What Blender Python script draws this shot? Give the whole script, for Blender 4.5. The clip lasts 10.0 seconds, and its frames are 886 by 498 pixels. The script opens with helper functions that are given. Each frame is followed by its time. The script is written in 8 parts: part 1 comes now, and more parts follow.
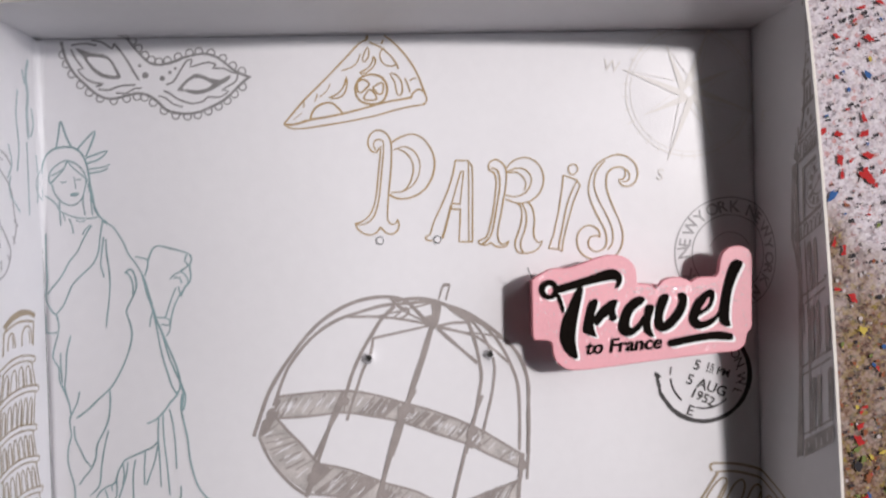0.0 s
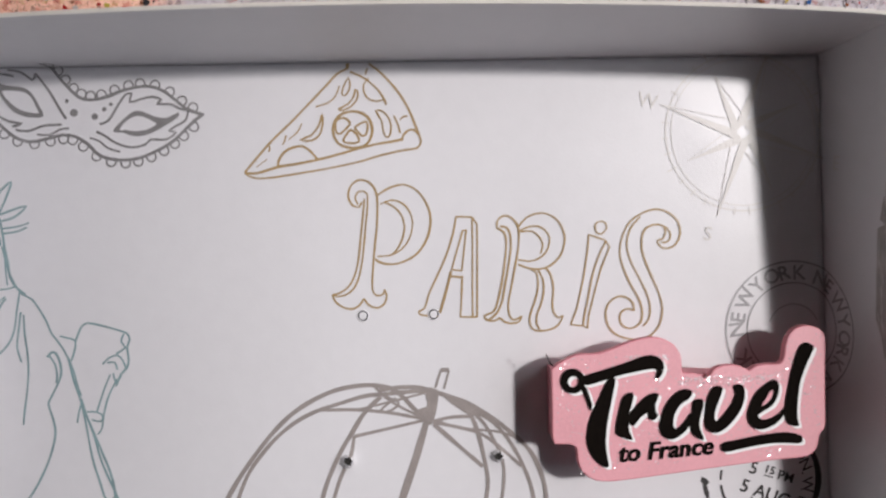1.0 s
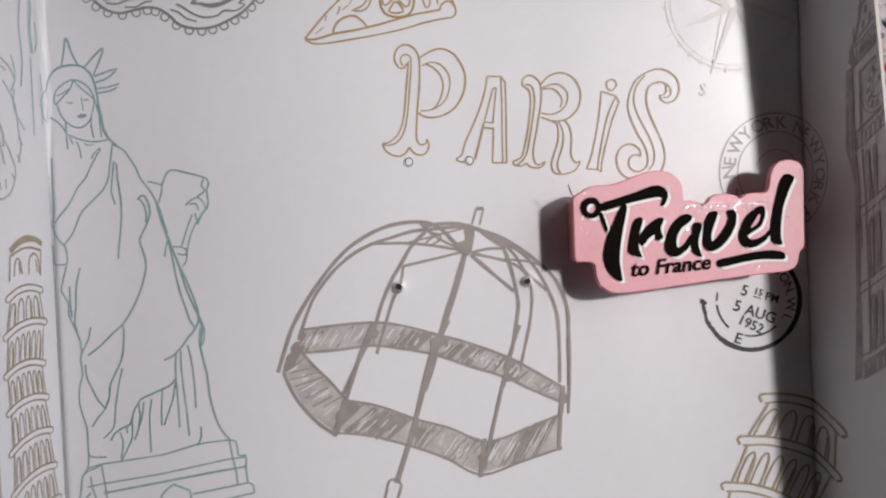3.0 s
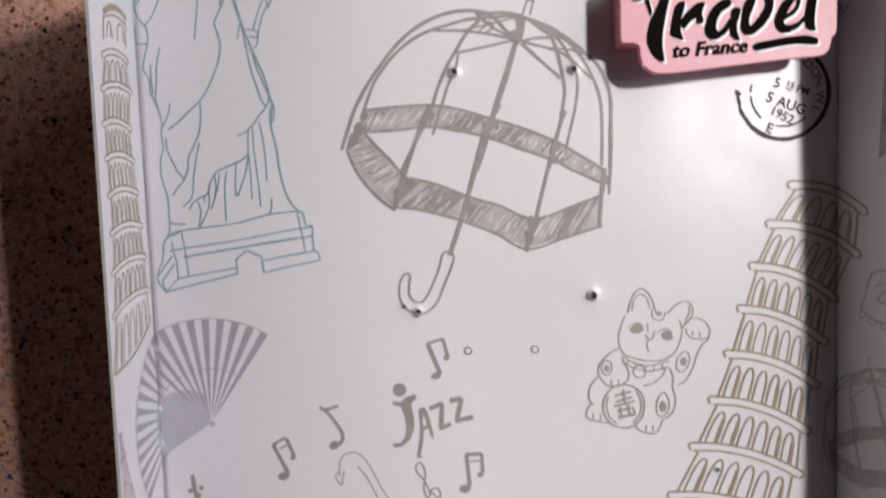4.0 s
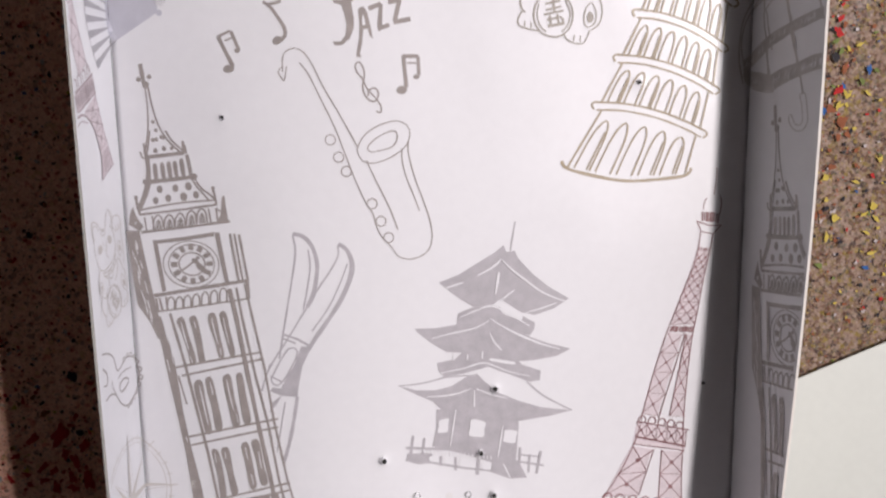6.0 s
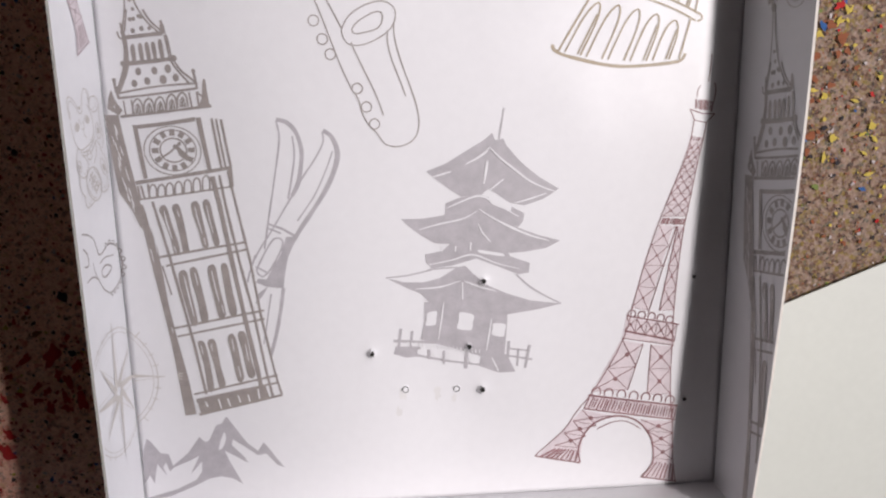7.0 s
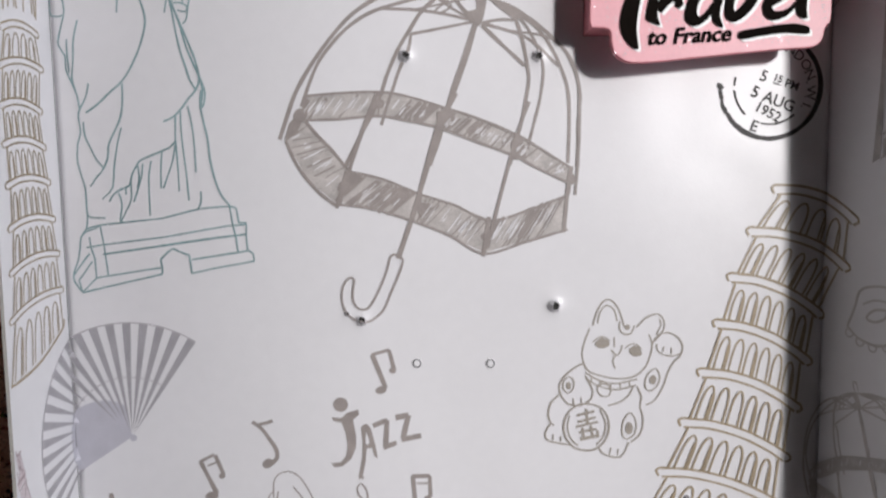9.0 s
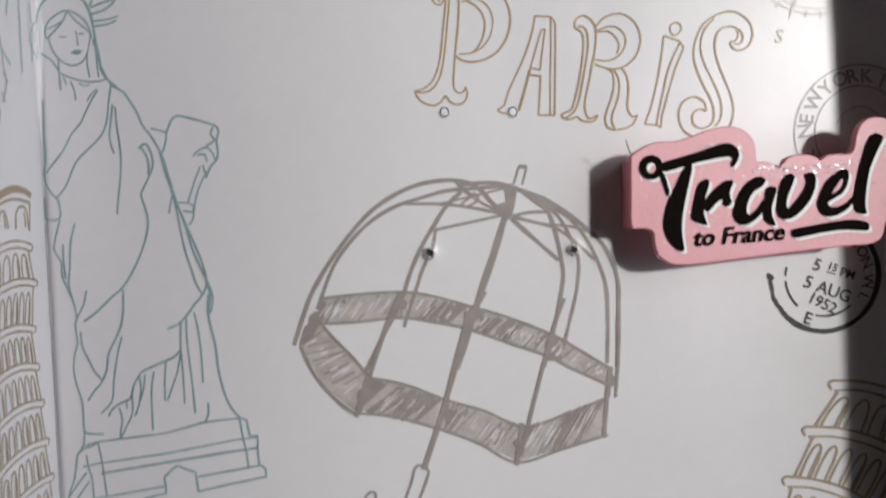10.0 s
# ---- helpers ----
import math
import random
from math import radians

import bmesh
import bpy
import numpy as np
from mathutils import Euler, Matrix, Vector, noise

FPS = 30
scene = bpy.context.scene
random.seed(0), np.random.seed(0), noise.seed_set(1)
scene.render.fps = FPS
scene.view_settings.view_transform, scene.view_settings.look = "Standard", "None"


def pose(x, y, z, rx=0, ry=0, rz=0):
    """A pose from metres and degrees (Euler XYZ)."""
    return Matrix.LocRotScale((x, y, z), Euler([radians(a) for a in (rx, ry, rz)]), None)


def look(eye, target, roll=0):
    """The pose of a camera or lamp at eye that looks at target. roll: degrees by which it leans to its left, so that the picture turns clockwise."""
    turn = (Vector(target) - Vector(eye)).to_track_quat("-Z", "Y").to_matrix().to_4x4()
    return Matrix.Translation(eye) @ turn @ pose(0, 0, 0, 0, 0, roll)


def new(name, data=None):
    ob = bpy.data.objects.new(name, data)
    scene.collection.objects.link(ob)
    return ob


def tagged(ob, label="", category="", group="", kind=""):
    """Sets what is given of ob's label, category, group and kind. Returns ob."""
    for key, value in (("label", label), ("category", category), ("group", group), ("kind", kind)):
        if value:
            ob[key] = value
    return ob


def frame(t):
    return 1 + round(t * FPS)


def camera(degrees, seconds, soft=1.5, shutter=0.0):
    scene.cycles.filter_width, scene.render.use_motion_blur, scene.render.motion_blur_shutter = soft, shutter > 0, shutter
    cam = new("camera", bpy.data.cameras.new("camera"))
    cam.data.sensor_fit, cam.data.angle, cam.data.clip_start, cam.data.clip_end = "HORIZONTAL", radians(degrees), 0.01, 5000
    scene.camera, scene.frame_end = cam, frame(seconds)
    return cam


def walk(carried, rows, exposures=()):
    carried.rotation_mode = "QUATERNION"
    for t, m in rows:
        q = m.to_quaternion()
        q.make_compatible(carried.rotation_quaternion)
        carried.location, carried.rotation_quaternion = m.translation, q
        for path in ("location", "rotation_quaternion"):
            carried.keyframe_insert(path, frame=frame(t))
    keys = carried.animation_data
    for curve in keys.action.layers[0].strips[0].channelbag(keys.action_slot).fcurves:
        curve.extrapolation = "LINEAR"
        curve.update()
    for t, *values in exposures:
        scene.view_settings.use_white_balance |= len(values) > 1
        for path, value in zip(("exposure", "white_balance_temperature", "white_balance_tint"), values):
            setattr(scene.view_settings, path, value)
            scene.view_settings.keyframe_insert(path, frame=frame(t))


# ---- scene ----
cam = camera(65.0, 10.0, soft=2.2, shutter=0.25)
# seconds, eye (m), turn about x, y, z (degrees)
PATH = [
    (0.0, 0.0013, -0.0009, 0.2932, -0.73, -2.64, -1.67),
    (0.1, 0.0021, 0.0094, 0.2892, -1.28, -2.66, -1.77),
    (0.2, 0.0005, 0.0144, 0.2849, -0.61, -2.84, -1.75),
    (0.3, 0.0003, 0.0220, 0.2793, -1.17, -2.56, -1.95),
    (0.4, 0.0018, 0.0205, 0.2711, -1.45, -2.09, -1.98),
    (0.5, 0.0045, 0.0231, 0.2640, -2.06, -1.99, -1.90),
    (0.7, 0.0058, 0.0253, 0.2532, -1.25, -2.37, -1.52),
    (0.8, 0.0072, 0.0264, 0.2489, -0.31, -2.50, -1.81),
    (1.0, 0.0061, 0.0219, 0.2379, -0.09, -2.44, -1.59),
    (1.2, 0.0034, 0.0134, 0.2280, -0.40, -2.39, -1.91),
    (1.3, 0.0050, 0.0117, 0.2268, -0.22, -2.56, -1.75),
    (1.5, 0.0058, 0.0062, 0.2238, -0.12, -2.79, -1.79),
    (1.7, 0.0030, 0.0039, 0.2293, 0.44, -3.10, -1.57),
    (1.8, 0.0036, 0.0002, 0.2335, 0.19, -3.20, -1.20),
    (2.0, 0.0054, -0.0080, 0.2388, -0.09, -2.77, -1.70),
    (2.2, 0.0019, -0.0161, 0.2476, -0.77, -2.81, -1.88),
    (3.3, -0.0189, -0.0419, 0.2828, -0.61, -3.44, -2.73),
    (3.5, -0.0208, -0.0545, 0.2862, -1.59, -3.23, -2.40),
    (3.7, -0.0275, -0.0740, 0.2879, -2.92, -2.96, -2.03),
    (4.0, -0.0381, -0.1033, 0.2995, -4.03, -2.62, -2.01),
    (4.2, -0.0331, -0.1262, 0.3039, -3.68, -3.15, -1.78),
    (4.3, -0.0286, -0.1365, 0.3065, -3.70, -3.01, -1.76),
    (4.5, -0.0311, -0.1572, 0.3119, -4.00, -3.10, -1.63),
    (4.7, -0.0288, -0.1729, 0.3175, -4.46, -3.29, -1.56),
    (5.0, -0.0253, -0.1926, 0.3201, -5.39, -3.75, -1.53),
    (5.2, -0.0249, -0.2105, 0.3220, -5.73, -3.94, -1.47),
    (5.5, -0.0230, -0.2337, 0.3253, -6.42, -4.04, -0.95),
    (5.7, -0.0243, -0.2447, 0.3294, -6.99, -4.22, -0.74),
    (6.0, -0.0253, -0.2600, 0.3343, -8.04, -4.31, -0.83),
    (6.2, -0.0219, -0.2692, 0.3370, -8.99, -4.50, -0.90),
    (7.3, -0.0204, -0.2997, 0.3314, -11.12, -4.39, -0.89),
    (7.5, -0.0220, -0.2891, 0.3269, -9.98, -4.22, -0.78),
    (7.7, -0.0236, -0.2625, 0.3234, -8.36, -3.68, -0.86),
    (7.8, -0.0256, -0.2442, 0.3197, -7.85, -3.56, -0.84),
    (8.0, -0.0237, -0.2090, 0.3126, -7.25, -3.12, -1.06),
    (8.2, -0.0258, -0.1860, 0.3038, -7.06, -2.90, -0.87),
    (8.3, -0.0251, -0.1779, 0.2956, -6.47, -2.55, -0.82),
    (8.5, -0.0296, -0.1451, 0.2908, -5.83, -2.11, -1.09),
    (8.7, -0.0233, -0.1258, 0.2826, -4.94, -2.41, -0.91),
    (8.8, -0.0197, -0.1164, 0.2798, -4.81, -2.70, -0.99),
    (9.0, -0.0175, -0.0994, 0.2721, -5.18, -2.78, -0.74),
    (9.2, -0.0187, -0.0850, 0.2659, -5.53, -2.72, -0.44),
    (9.3, -0.0200, -0.0776, 0.2611, -5.93, -2.79, -0.19),
    (9.5, -0.0209, -0.0638, 0.2575, -4.97, -2.27, -0.53),
    (9.6, -0.0232, -0.0588, 0.2564, -4.29, -2.67, -0.77),
    (9.7, -0.0243, -0.0545, 0.2540, -3.88, -2.99, -0.62),
    (9.8, -0.0216, -0.0498, 0.2528, -3.50, -2.11, -0.61),
    (10.0, -0.0247, -0.0357, 0.2454, -2.93, -2.73, -1.45),
]
walk(cam, [(t, pose(x, y, z, rx, ry, rz)) for t, x, y, z, rx, ry, rz in PATH],
     exposures=[(0, -0.06, 6500, 10), (1, -0.22, 6500, 9), (1.5, -0.30, 6520, 8), (2.2, -0.30, 6540, 8), (3.5, -0.31, 6540, 8),
                (4.5, -0.08, 6540, 11), (5, -0.04, 6520, 11), (6, 0.13, 6580, 12), (7.5, 0.08, 6500, 10), (8, 0.05, 6420, 10),
                (8.5, -0.15, 6440, 9), (9, -0.16, 6420, 7), (9.5, -0.26, 6460, 6), (10, -0.47, 6520, 5)])

# ---------------------------------------------------------------- plan (metres)
W2 = 0.15                    # half the width of the tray inside
Y0, Y1 = -0.496, 0.0858      # its near and far ends
YE = -0.60                   # unseen outer end, added past the printed part to lengthen the box's shadow
RIM = 0.040                  # height of its walls over the printed floor
TABLE = -0.235                # the table top
SUN_X, SUN_Y = 0.67, 0.235    # way of the light: metres sideways for a metre of fall

# ---------------------------------------------------------------- light
to_sun = Vector((SUN_X, SUN_Y, 1.0)).normalized()
world = bpy.data.worlds.new("sky")
scene.world = world
world.use_nodes = True
wn = world.node_tree
sky = wn.nodes.new("ShaderNodeTexSky")
sky.sky_type = 'NISHITA'
sky.sun_disc = False
sky.sun_elevation = math.asin(to_sun.z)
sky.sun_rotation = math.atan2(to_sun.x, to_sun.y)
wn.links.new(sky.outputs[0], wn.nodes["Background"].inputs[0])
wn.nodes["Background"].inputs[1].default_value = 0.05

sun = new("sun", bpy.data.lights.new("sun", 'SUN'))
sun.data.energy = 2.95
sun.data.angle = radians(4.5)
sun.data.color = (1.0, 0.95, 0.955)
sun.matrix_world = look(to_sun * 3, (0, 0, 0))

# Added area lamp standing in for sky; it also brightens the left wall.
sky_fill = new("window_skylight", bpy.data.lights.new("window_skylight", 'AREA'))
sky_fill.data.shape = 'RECTANGLE'
sky_fill.data.size, sky_fill.data.size_y = 1.9, 1.5
sky_fill.data.energy = 21.5
sky_fill.data.color = (0.97, 0.94, 0.985)
sky_fill.matrix_world = pose(1.19, 0.55, 1.08, 0, 90, 0)


# ---------------------------------------------------------------- materials
def material(name, color, rough=0.6, metal=0.0, spec=0.5, vary=0.06, scale=40.0, bump=0.0, bump_scale=300.0, wave=0.0):
    """A painted, printed or plain surface with drift at a large and a small scale."""
    m = bpy.data.materials.new(name)
    m.use_nodes = True
    nt = m.node_tree
    b = nt.nodes["Principled BSDF"]
    geo = nt.nodes.new("ShaderNodeNewGeometry")
    n1, n2 = nt.nodes.new("ShaderNodeTexNoise"), nt.nodes.new("ShaderNodeTexNoise")
    n1.inputs["Scale"].default_value, n1.inputs["Detail"].default_value = scale, 3
    n2.inputs["Scale"].default_value, n2.inputs["Detail"].default_value = scale * 14, 5
    add = nt.nodes.new("ShaderNodeMath")
    add.operation = 'ADD'
    ramp = nt.nodes.new("ShaderNodeMapRange")
    ramp.inputs["From Min"].default_value, ramp.inputs["From Max"].default_value = 0.7, 1.3
    mix = nt.nodes.new("ShaderNodeMix")
    mix.data_type = 'RGBA'
    dark = [c * (1 - vary * 2) for c in color]
    mix.inputs["A"].default_value = (*dark, 1)
    mix.inputs["B"].default_value = (*[min(1.0, c * (1 + vary)) for c in color], 1)
    for n in (n1, n2):
        nt.links.new(geo.outputs["Position"], n.inputs["Vector"])
    nt.links.new(n1.outputs["Fac"], add.inputs[0])
    nt.links.new(n2.outputs["Fac"], add.inputs[1])
    nt.links.new(add.outputs[0], ramp.inputs["Value"])
    nt.links.new(ramp.outputs[0], mix.inputs["Factor"])
    nt.links.new(mix.outputs["Result"], b.inputs["Base Color"])
    b.inputs["Roughness"].default_value = rough
    b.inputs["Metallic"].default_value = metal
    b.inputs["Specular IOR Level"].default_value = spec
    if bump:
        bn, bt = nt.nodes.new("ShaderNodeBump"), nt.nodes.new("ShaderNodeTexNoise")
        bt.inputs["Scale"].default_value, bt.inputs["Detail"].default_value = bump_scale, 4
        bn.inputs["Strength"].default_value, bn.inputs["Distance"].default_value = bump, 0.0006
        nt.links.new(geo.outputs["Position"], bt.inputs["Vector"])
        nt.links.new(bt.outputs["Fac"], bn.inputs["Height"])
        nt.links.new(bn.outputs["Normal"], b.inputs["Normal"])
        if wave:
            wv, wt = nt.nodes.new("ShaderNodeBump"), nt.nodes.new("ShaderNodeTexNoise")
            wt.inputs["Scale"].default_value, wt.inputs["Detail"].default_value = 17, 1.5
            wv.inputs["Strength"].default_value, wv.inputs["Distance"].default_value = 1.0, wave
            nt.links.new(geo.outputs["Position"], wt.inputs["Vector"])
            nt.links.new(wt.outputs["Fac"], wv.inputs["Height"])
            nt.links.new(wv.outputs["Normal"], bn.inputs["Normal"])
    return m


def ink(name, color, vary):
    """Print under a satin finish."""
    return material(name, [c * 1.05 for c in color], 0.40, spec=0.5, vary=vary, scale=160, bump=0.05, bump_scale=900, wave=0.0006)


def splatter_material(name, near, far, left_brightened, cells):
    """A ground of small flecks, each of one colour of a palette; the near, the far and the left part of the cover have
    their own palettes, the left one brightened to offset the shade there.
    """
    m = bpy.data.materials.new(name)
    m.use_nodes = True
    nt = m.node_tree
    b = nt.nodes["Principled BSDF"]
    geo = nt.nodes.new("ShaderNodeNewGeometry")

    def mix(fac, a, c):
        n = nt.nodes.new("ShaderNodeMix")
        n.data_type = 'RGBA'
        if isinstance(fac, float):
            n.inputs["Factor"].default_value = fac
        else:
            nt.links.new(fac, n.inputs["Factor"])
        nt.links.new(a, n.inputs["A"])
        nt.links.new(c, n.inputs["B"])
        return n.outputs["Result"]

    warp = nt.nodes.new("ShaderNodeTexNoise")
    warp.inputs["Scale"].default_value, warp.inputs["Detail"].default_value = 420, 4
    nt.links.new(geo.outputs["Position"], warp.inputs["Vector"])
    shift = nt.nodes.new("ShaderNodeVectorMath")
    shift.operation = 'MULTIPLY_ADD'
    shift.inputs[1].default_value = (0.0045, 0.0045, 0.0)
    nt.links.new(warp.outputs["Color"], shift.inputs[0])
    nt.links.new(geo.outputs["Position"], shift.inputs[2])
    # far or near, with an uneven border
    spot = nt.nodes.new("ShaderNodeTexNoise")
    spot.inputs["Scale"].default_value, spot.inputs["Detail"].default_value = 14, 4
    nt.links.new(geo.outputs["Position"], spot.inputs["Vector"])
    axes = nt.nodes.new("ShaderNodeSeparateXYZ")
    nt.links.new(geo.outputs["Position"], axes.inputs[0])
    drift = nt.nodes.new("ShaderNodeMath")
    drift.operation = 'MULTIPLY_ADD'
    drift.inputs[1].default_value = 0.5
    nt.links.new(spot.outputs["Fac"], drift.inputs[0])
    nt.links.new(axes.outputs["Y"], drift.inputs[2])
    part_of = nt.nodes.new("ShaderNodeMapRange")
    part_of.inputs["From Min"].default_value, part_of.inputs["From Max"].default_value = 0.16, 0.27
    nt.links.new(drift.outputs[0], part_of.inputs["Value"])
    # mask of the left part, whose flecks are brightened against the box's shade
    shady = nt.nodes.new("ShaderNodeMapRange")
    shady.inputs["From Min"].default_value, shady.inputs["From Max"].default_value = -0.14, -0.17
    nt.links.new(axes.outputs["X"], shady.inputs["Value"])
    last = None
    for size in cells:
        cell = nt.nodes.new("ShaderNodeTexVoronoi")
        cell.voronoi_dimensions = '2D'
        cell.inputs["Scale"].default_value = size
        nt.links.new(shift.outputs[0], cell.inputs["Vector"])
        split = nt.nodes.new("ShaderNodeSeparateColor")
        nt.links.new(cell.outputs["Color"], split.inputs[0])
        both = []
        for colours in (near, far, left_brightened):
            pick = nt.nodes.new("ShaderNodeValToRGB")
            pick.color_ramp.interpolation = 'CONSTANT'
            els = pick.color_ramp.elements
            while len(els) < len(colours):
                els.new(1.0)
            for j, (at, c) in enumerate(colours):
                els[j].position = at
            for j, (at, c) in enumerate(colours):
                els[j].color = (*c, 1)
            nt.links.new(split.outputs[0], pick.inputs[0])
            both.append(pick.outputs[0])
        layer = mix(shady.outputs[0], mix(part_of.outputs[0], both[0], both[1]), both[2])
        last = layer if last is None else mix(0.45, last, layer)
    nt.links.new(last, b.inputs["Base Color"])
    b.inputs["Roughness"].default_value = 0.75
    b.inputs["Specular IOR Level"].default_value = 0.15
    return m


PAPER = material("satin_white_paper", (0.745, 0.733, 0.748), 0.36, spec=0.62, vary=0.012, scale=14, bump=0.05, bump_scale=900, wave=0.0006)
BOARD = material("grey_board_core", (0.70, 0.66, 0.60), 0.8, vary=0.05, scale=120)
OUTSIDE = material("box_outside_paper", (0.70, 0.66, 0.62), 0.6, vary=0.03)
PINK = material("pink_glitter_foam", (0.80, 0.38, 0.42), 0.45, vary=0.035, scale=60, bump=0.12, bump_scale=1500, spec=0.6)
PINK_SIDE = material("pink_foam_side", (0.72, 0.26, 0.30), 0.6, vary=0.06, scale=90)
BLACK = material("black_print", (0.006, 0.004, 0.003), 0.8, spec=0.05, vary=0.2)
WHITE = material("white_print", (0.90, 0.88, 0.87), 0.45, vary=0.02)
# Dark colour standing for the shade inside holes and cuts.
HOLE_SHADE = material("dark_hole", (0.02, 0.018, 0.016), 0.8, vary=0.1)
# Dark grey for the ribbons that stand for shade in the fold gaps.
SEAM_SHADE = material("seam_shadow_grey", (0.10, 0.095, 0.10), 0.8, vary=0.2, scale=300)
SMUDGE = ink("brown_smudge", (0.676, 0.658, 0.655), 0.04)
MASK_INK = ink("dark_grey_ink", (0.25, 0.24, 0.24), 0.10)
GREY_INK = ink("grey_ink", (0.315, 0.278, 0.262), 0.10)
SIDE_INK = ink("faint_grey_ink", (0.50, 0.468, 0.45), 0.10)
BAND_INK = ink("light_grey_ink", (0.50, 0.465, 0.445), 0.16)
PALE_INK = ink("pale_grey_ink", (0.42, 0.385, 0.365), 0.16)
LILAC_INK = ink("lilac_grey_ink", (0.43, 0.405, 0.425), 0.08)
OCHRE_INK = ink("ochre_ink", (0.385, 0.265, 0.125), 0.12)
WALL_ROSE = ink("pale_rose_ink", (0.40, 0.32, 0.335), 0.08)
WALL_FAINT = ink("faint_grey_brown_ink", (0.54, 0.505, 0.475), 0.04)
CAT_INK = ink("grey_brown_ink", (0.34, 0.305, 0.265), 0.10)
SAND_INK = ink("sand_ink", (0.355, 0.285, 0.195), 0.10)
# Sand ink taken close to paper tone: washing-out glare put into its colour.
GLARE_WASHED_INK = ink("faint_sand_ink", (0.672, 0.645, 0.615), 0.03)
TEAL_INK = ink("teal_ink", (0.255, 0.365, 0.378), 0.16)
WALL_TEAL = ink("pale_teal_ink", (0.40, 0.50, 0.51), 0.12)
FAN_INK = ink("lilac_fan_ink", (0.37, 0.355, 0.375), 0.08)
FAN_TINT = ink("pale_lilac_ink", (0.49, 0.48, 0.53), 0.04)
ROSE_INK = ink("rose_brown_ink", (0.26, 0.135, 0.14), 0.14)
ROSE_TINT = ink("pale_rose_tint", (0.63, 0.555, 0.575), 0.06)
STAMP_INK = material("black_stamp_ink", (0.035, 0.03, 0.03), 0.6, vary=0.3, scale=500)
STAMP_GREY = ink("grey_stamp_ink", (0.37, 0.36, 0.37), 0.12)
# Tones of the unseen walls, picked to cut or lift the fill light.
FILL_CUT_PLASTER = material("dim_plaster", (0.07, 0.06, 0.055), 0.9, vary=0.03, scale=3)
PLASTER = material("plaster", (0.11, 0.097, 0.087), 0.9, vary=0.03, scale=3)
FILL_LIFT_PLASTER = material("pale_plaster", (0.28, 0.24, 0.218), 0.9, vary=0.03, scale=3)
CARD = material("cream_card", (0.56, 0.57, 0.52), 0.6, vary=0.015, scale=10)
WOOD = material("dark_wood", (0.09, 0.055, 0.035), 0.5, vary=0.2, scale=25)
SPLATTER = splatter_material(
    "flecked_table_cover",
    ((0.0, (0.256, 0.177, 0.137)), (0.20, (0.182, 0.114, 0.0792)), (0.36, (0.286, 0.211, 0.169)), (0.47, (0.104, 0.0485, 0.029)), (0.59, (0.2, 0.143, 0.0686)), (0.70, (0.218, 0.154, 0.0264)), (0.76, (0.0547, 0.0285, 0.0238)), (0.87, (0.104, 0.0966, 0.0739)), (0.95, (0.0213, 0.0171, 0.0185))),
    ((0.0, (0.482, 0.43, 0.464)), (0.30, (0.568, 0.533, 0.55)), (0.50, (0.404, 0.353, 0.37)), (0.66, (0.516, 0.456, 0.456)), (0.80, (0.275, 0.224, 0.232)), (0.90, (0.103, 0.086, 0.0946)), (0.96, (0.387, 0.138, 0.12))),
    # left part: reddish flecks, raised in colour to lighten the shade there
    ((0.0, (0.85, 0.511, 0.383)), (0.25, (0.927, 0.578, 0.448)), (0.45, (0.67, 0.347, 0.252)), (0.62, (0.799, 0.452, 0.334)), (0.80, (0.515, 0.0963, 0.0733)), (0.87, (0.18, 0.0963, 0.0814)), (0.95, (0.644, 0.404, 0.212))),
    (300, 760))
DROP_PAINTS = [material(n, c, 0.75, spec=0.12, vary=0.12, scale=200) for n, c in (
    ("red_paint", (0.38, 0.022, 0.022)), ("yellow_paint", (0.46, 0.35, 0.07)), ("black_paint", (0.03, 0.027, 0.03)), ("blue_paint", (0.03, 0.09, 0.24)),
    ("brown_paint", (0.22, 0.075, 0.035)), ("green_paint", (0.14, 0.17, 0.05)), ("white_paint", (0.42, 0.37, 0.36)))]


# ---------------------------------------------------------------- building helpers
def mesh_ob(name, bm, mats, parent=None, smooth=False):
    me = bpy.data.meshes.new(name)
    bm.normal_update()
    bm.to_mesh(me)
    bm.free()
    for m in mats if isinstance(mats, (list, tuple)) else [mats]:
        me.materials.append(m)
    if smooth:
        me.polygons.foreach_set("use_smooth", [True] * len(me.polygons))
    ob = new(name, me)
    ob.parent = parent
    return ob


def part(name, bm, mats, parent, label="", smooth=False):
    """One mesh object under a thing or a part."""
    ob = mesh_ob(name, bm, mats, parent, smooth)
    return tagged(ob, label=label) if label else ob


def box_bm(bm, x0, y0, z0, x1, y1, z1, bevel=0.0, index=0):
    r = bmesh.ops.create_cube(bm, size=1.0, matrix=Matrix.LocRotScale(((x0 + x1) / 2, (y0 + y1) / 2, (z0 + z1) / 2), None, (x1 - x0, y1 - y0, z1 - z0)))
    for f in {f for v in r["verts"] for f in v.link_faces}:
        f.material_index = index
    if bevel:
        bmesh.ops.bevel(bm, geom=list({e for v in r["verts"] for e in v.link_edges}), offset=bevel, segments=2, affect='EDGES', profile=0.5)
    return bm


# ---------------------------------------------------------------- the room: unseen shell added to shape the light
def slab(name, x0, y0, z0, x1, y1, z1, mat, label, cat):
    return tagged(mesh_ob(name, box_bm(bmesh.new(), x0, y0, z0, x1, y1, z1), mat), label, cat, kind="structure")


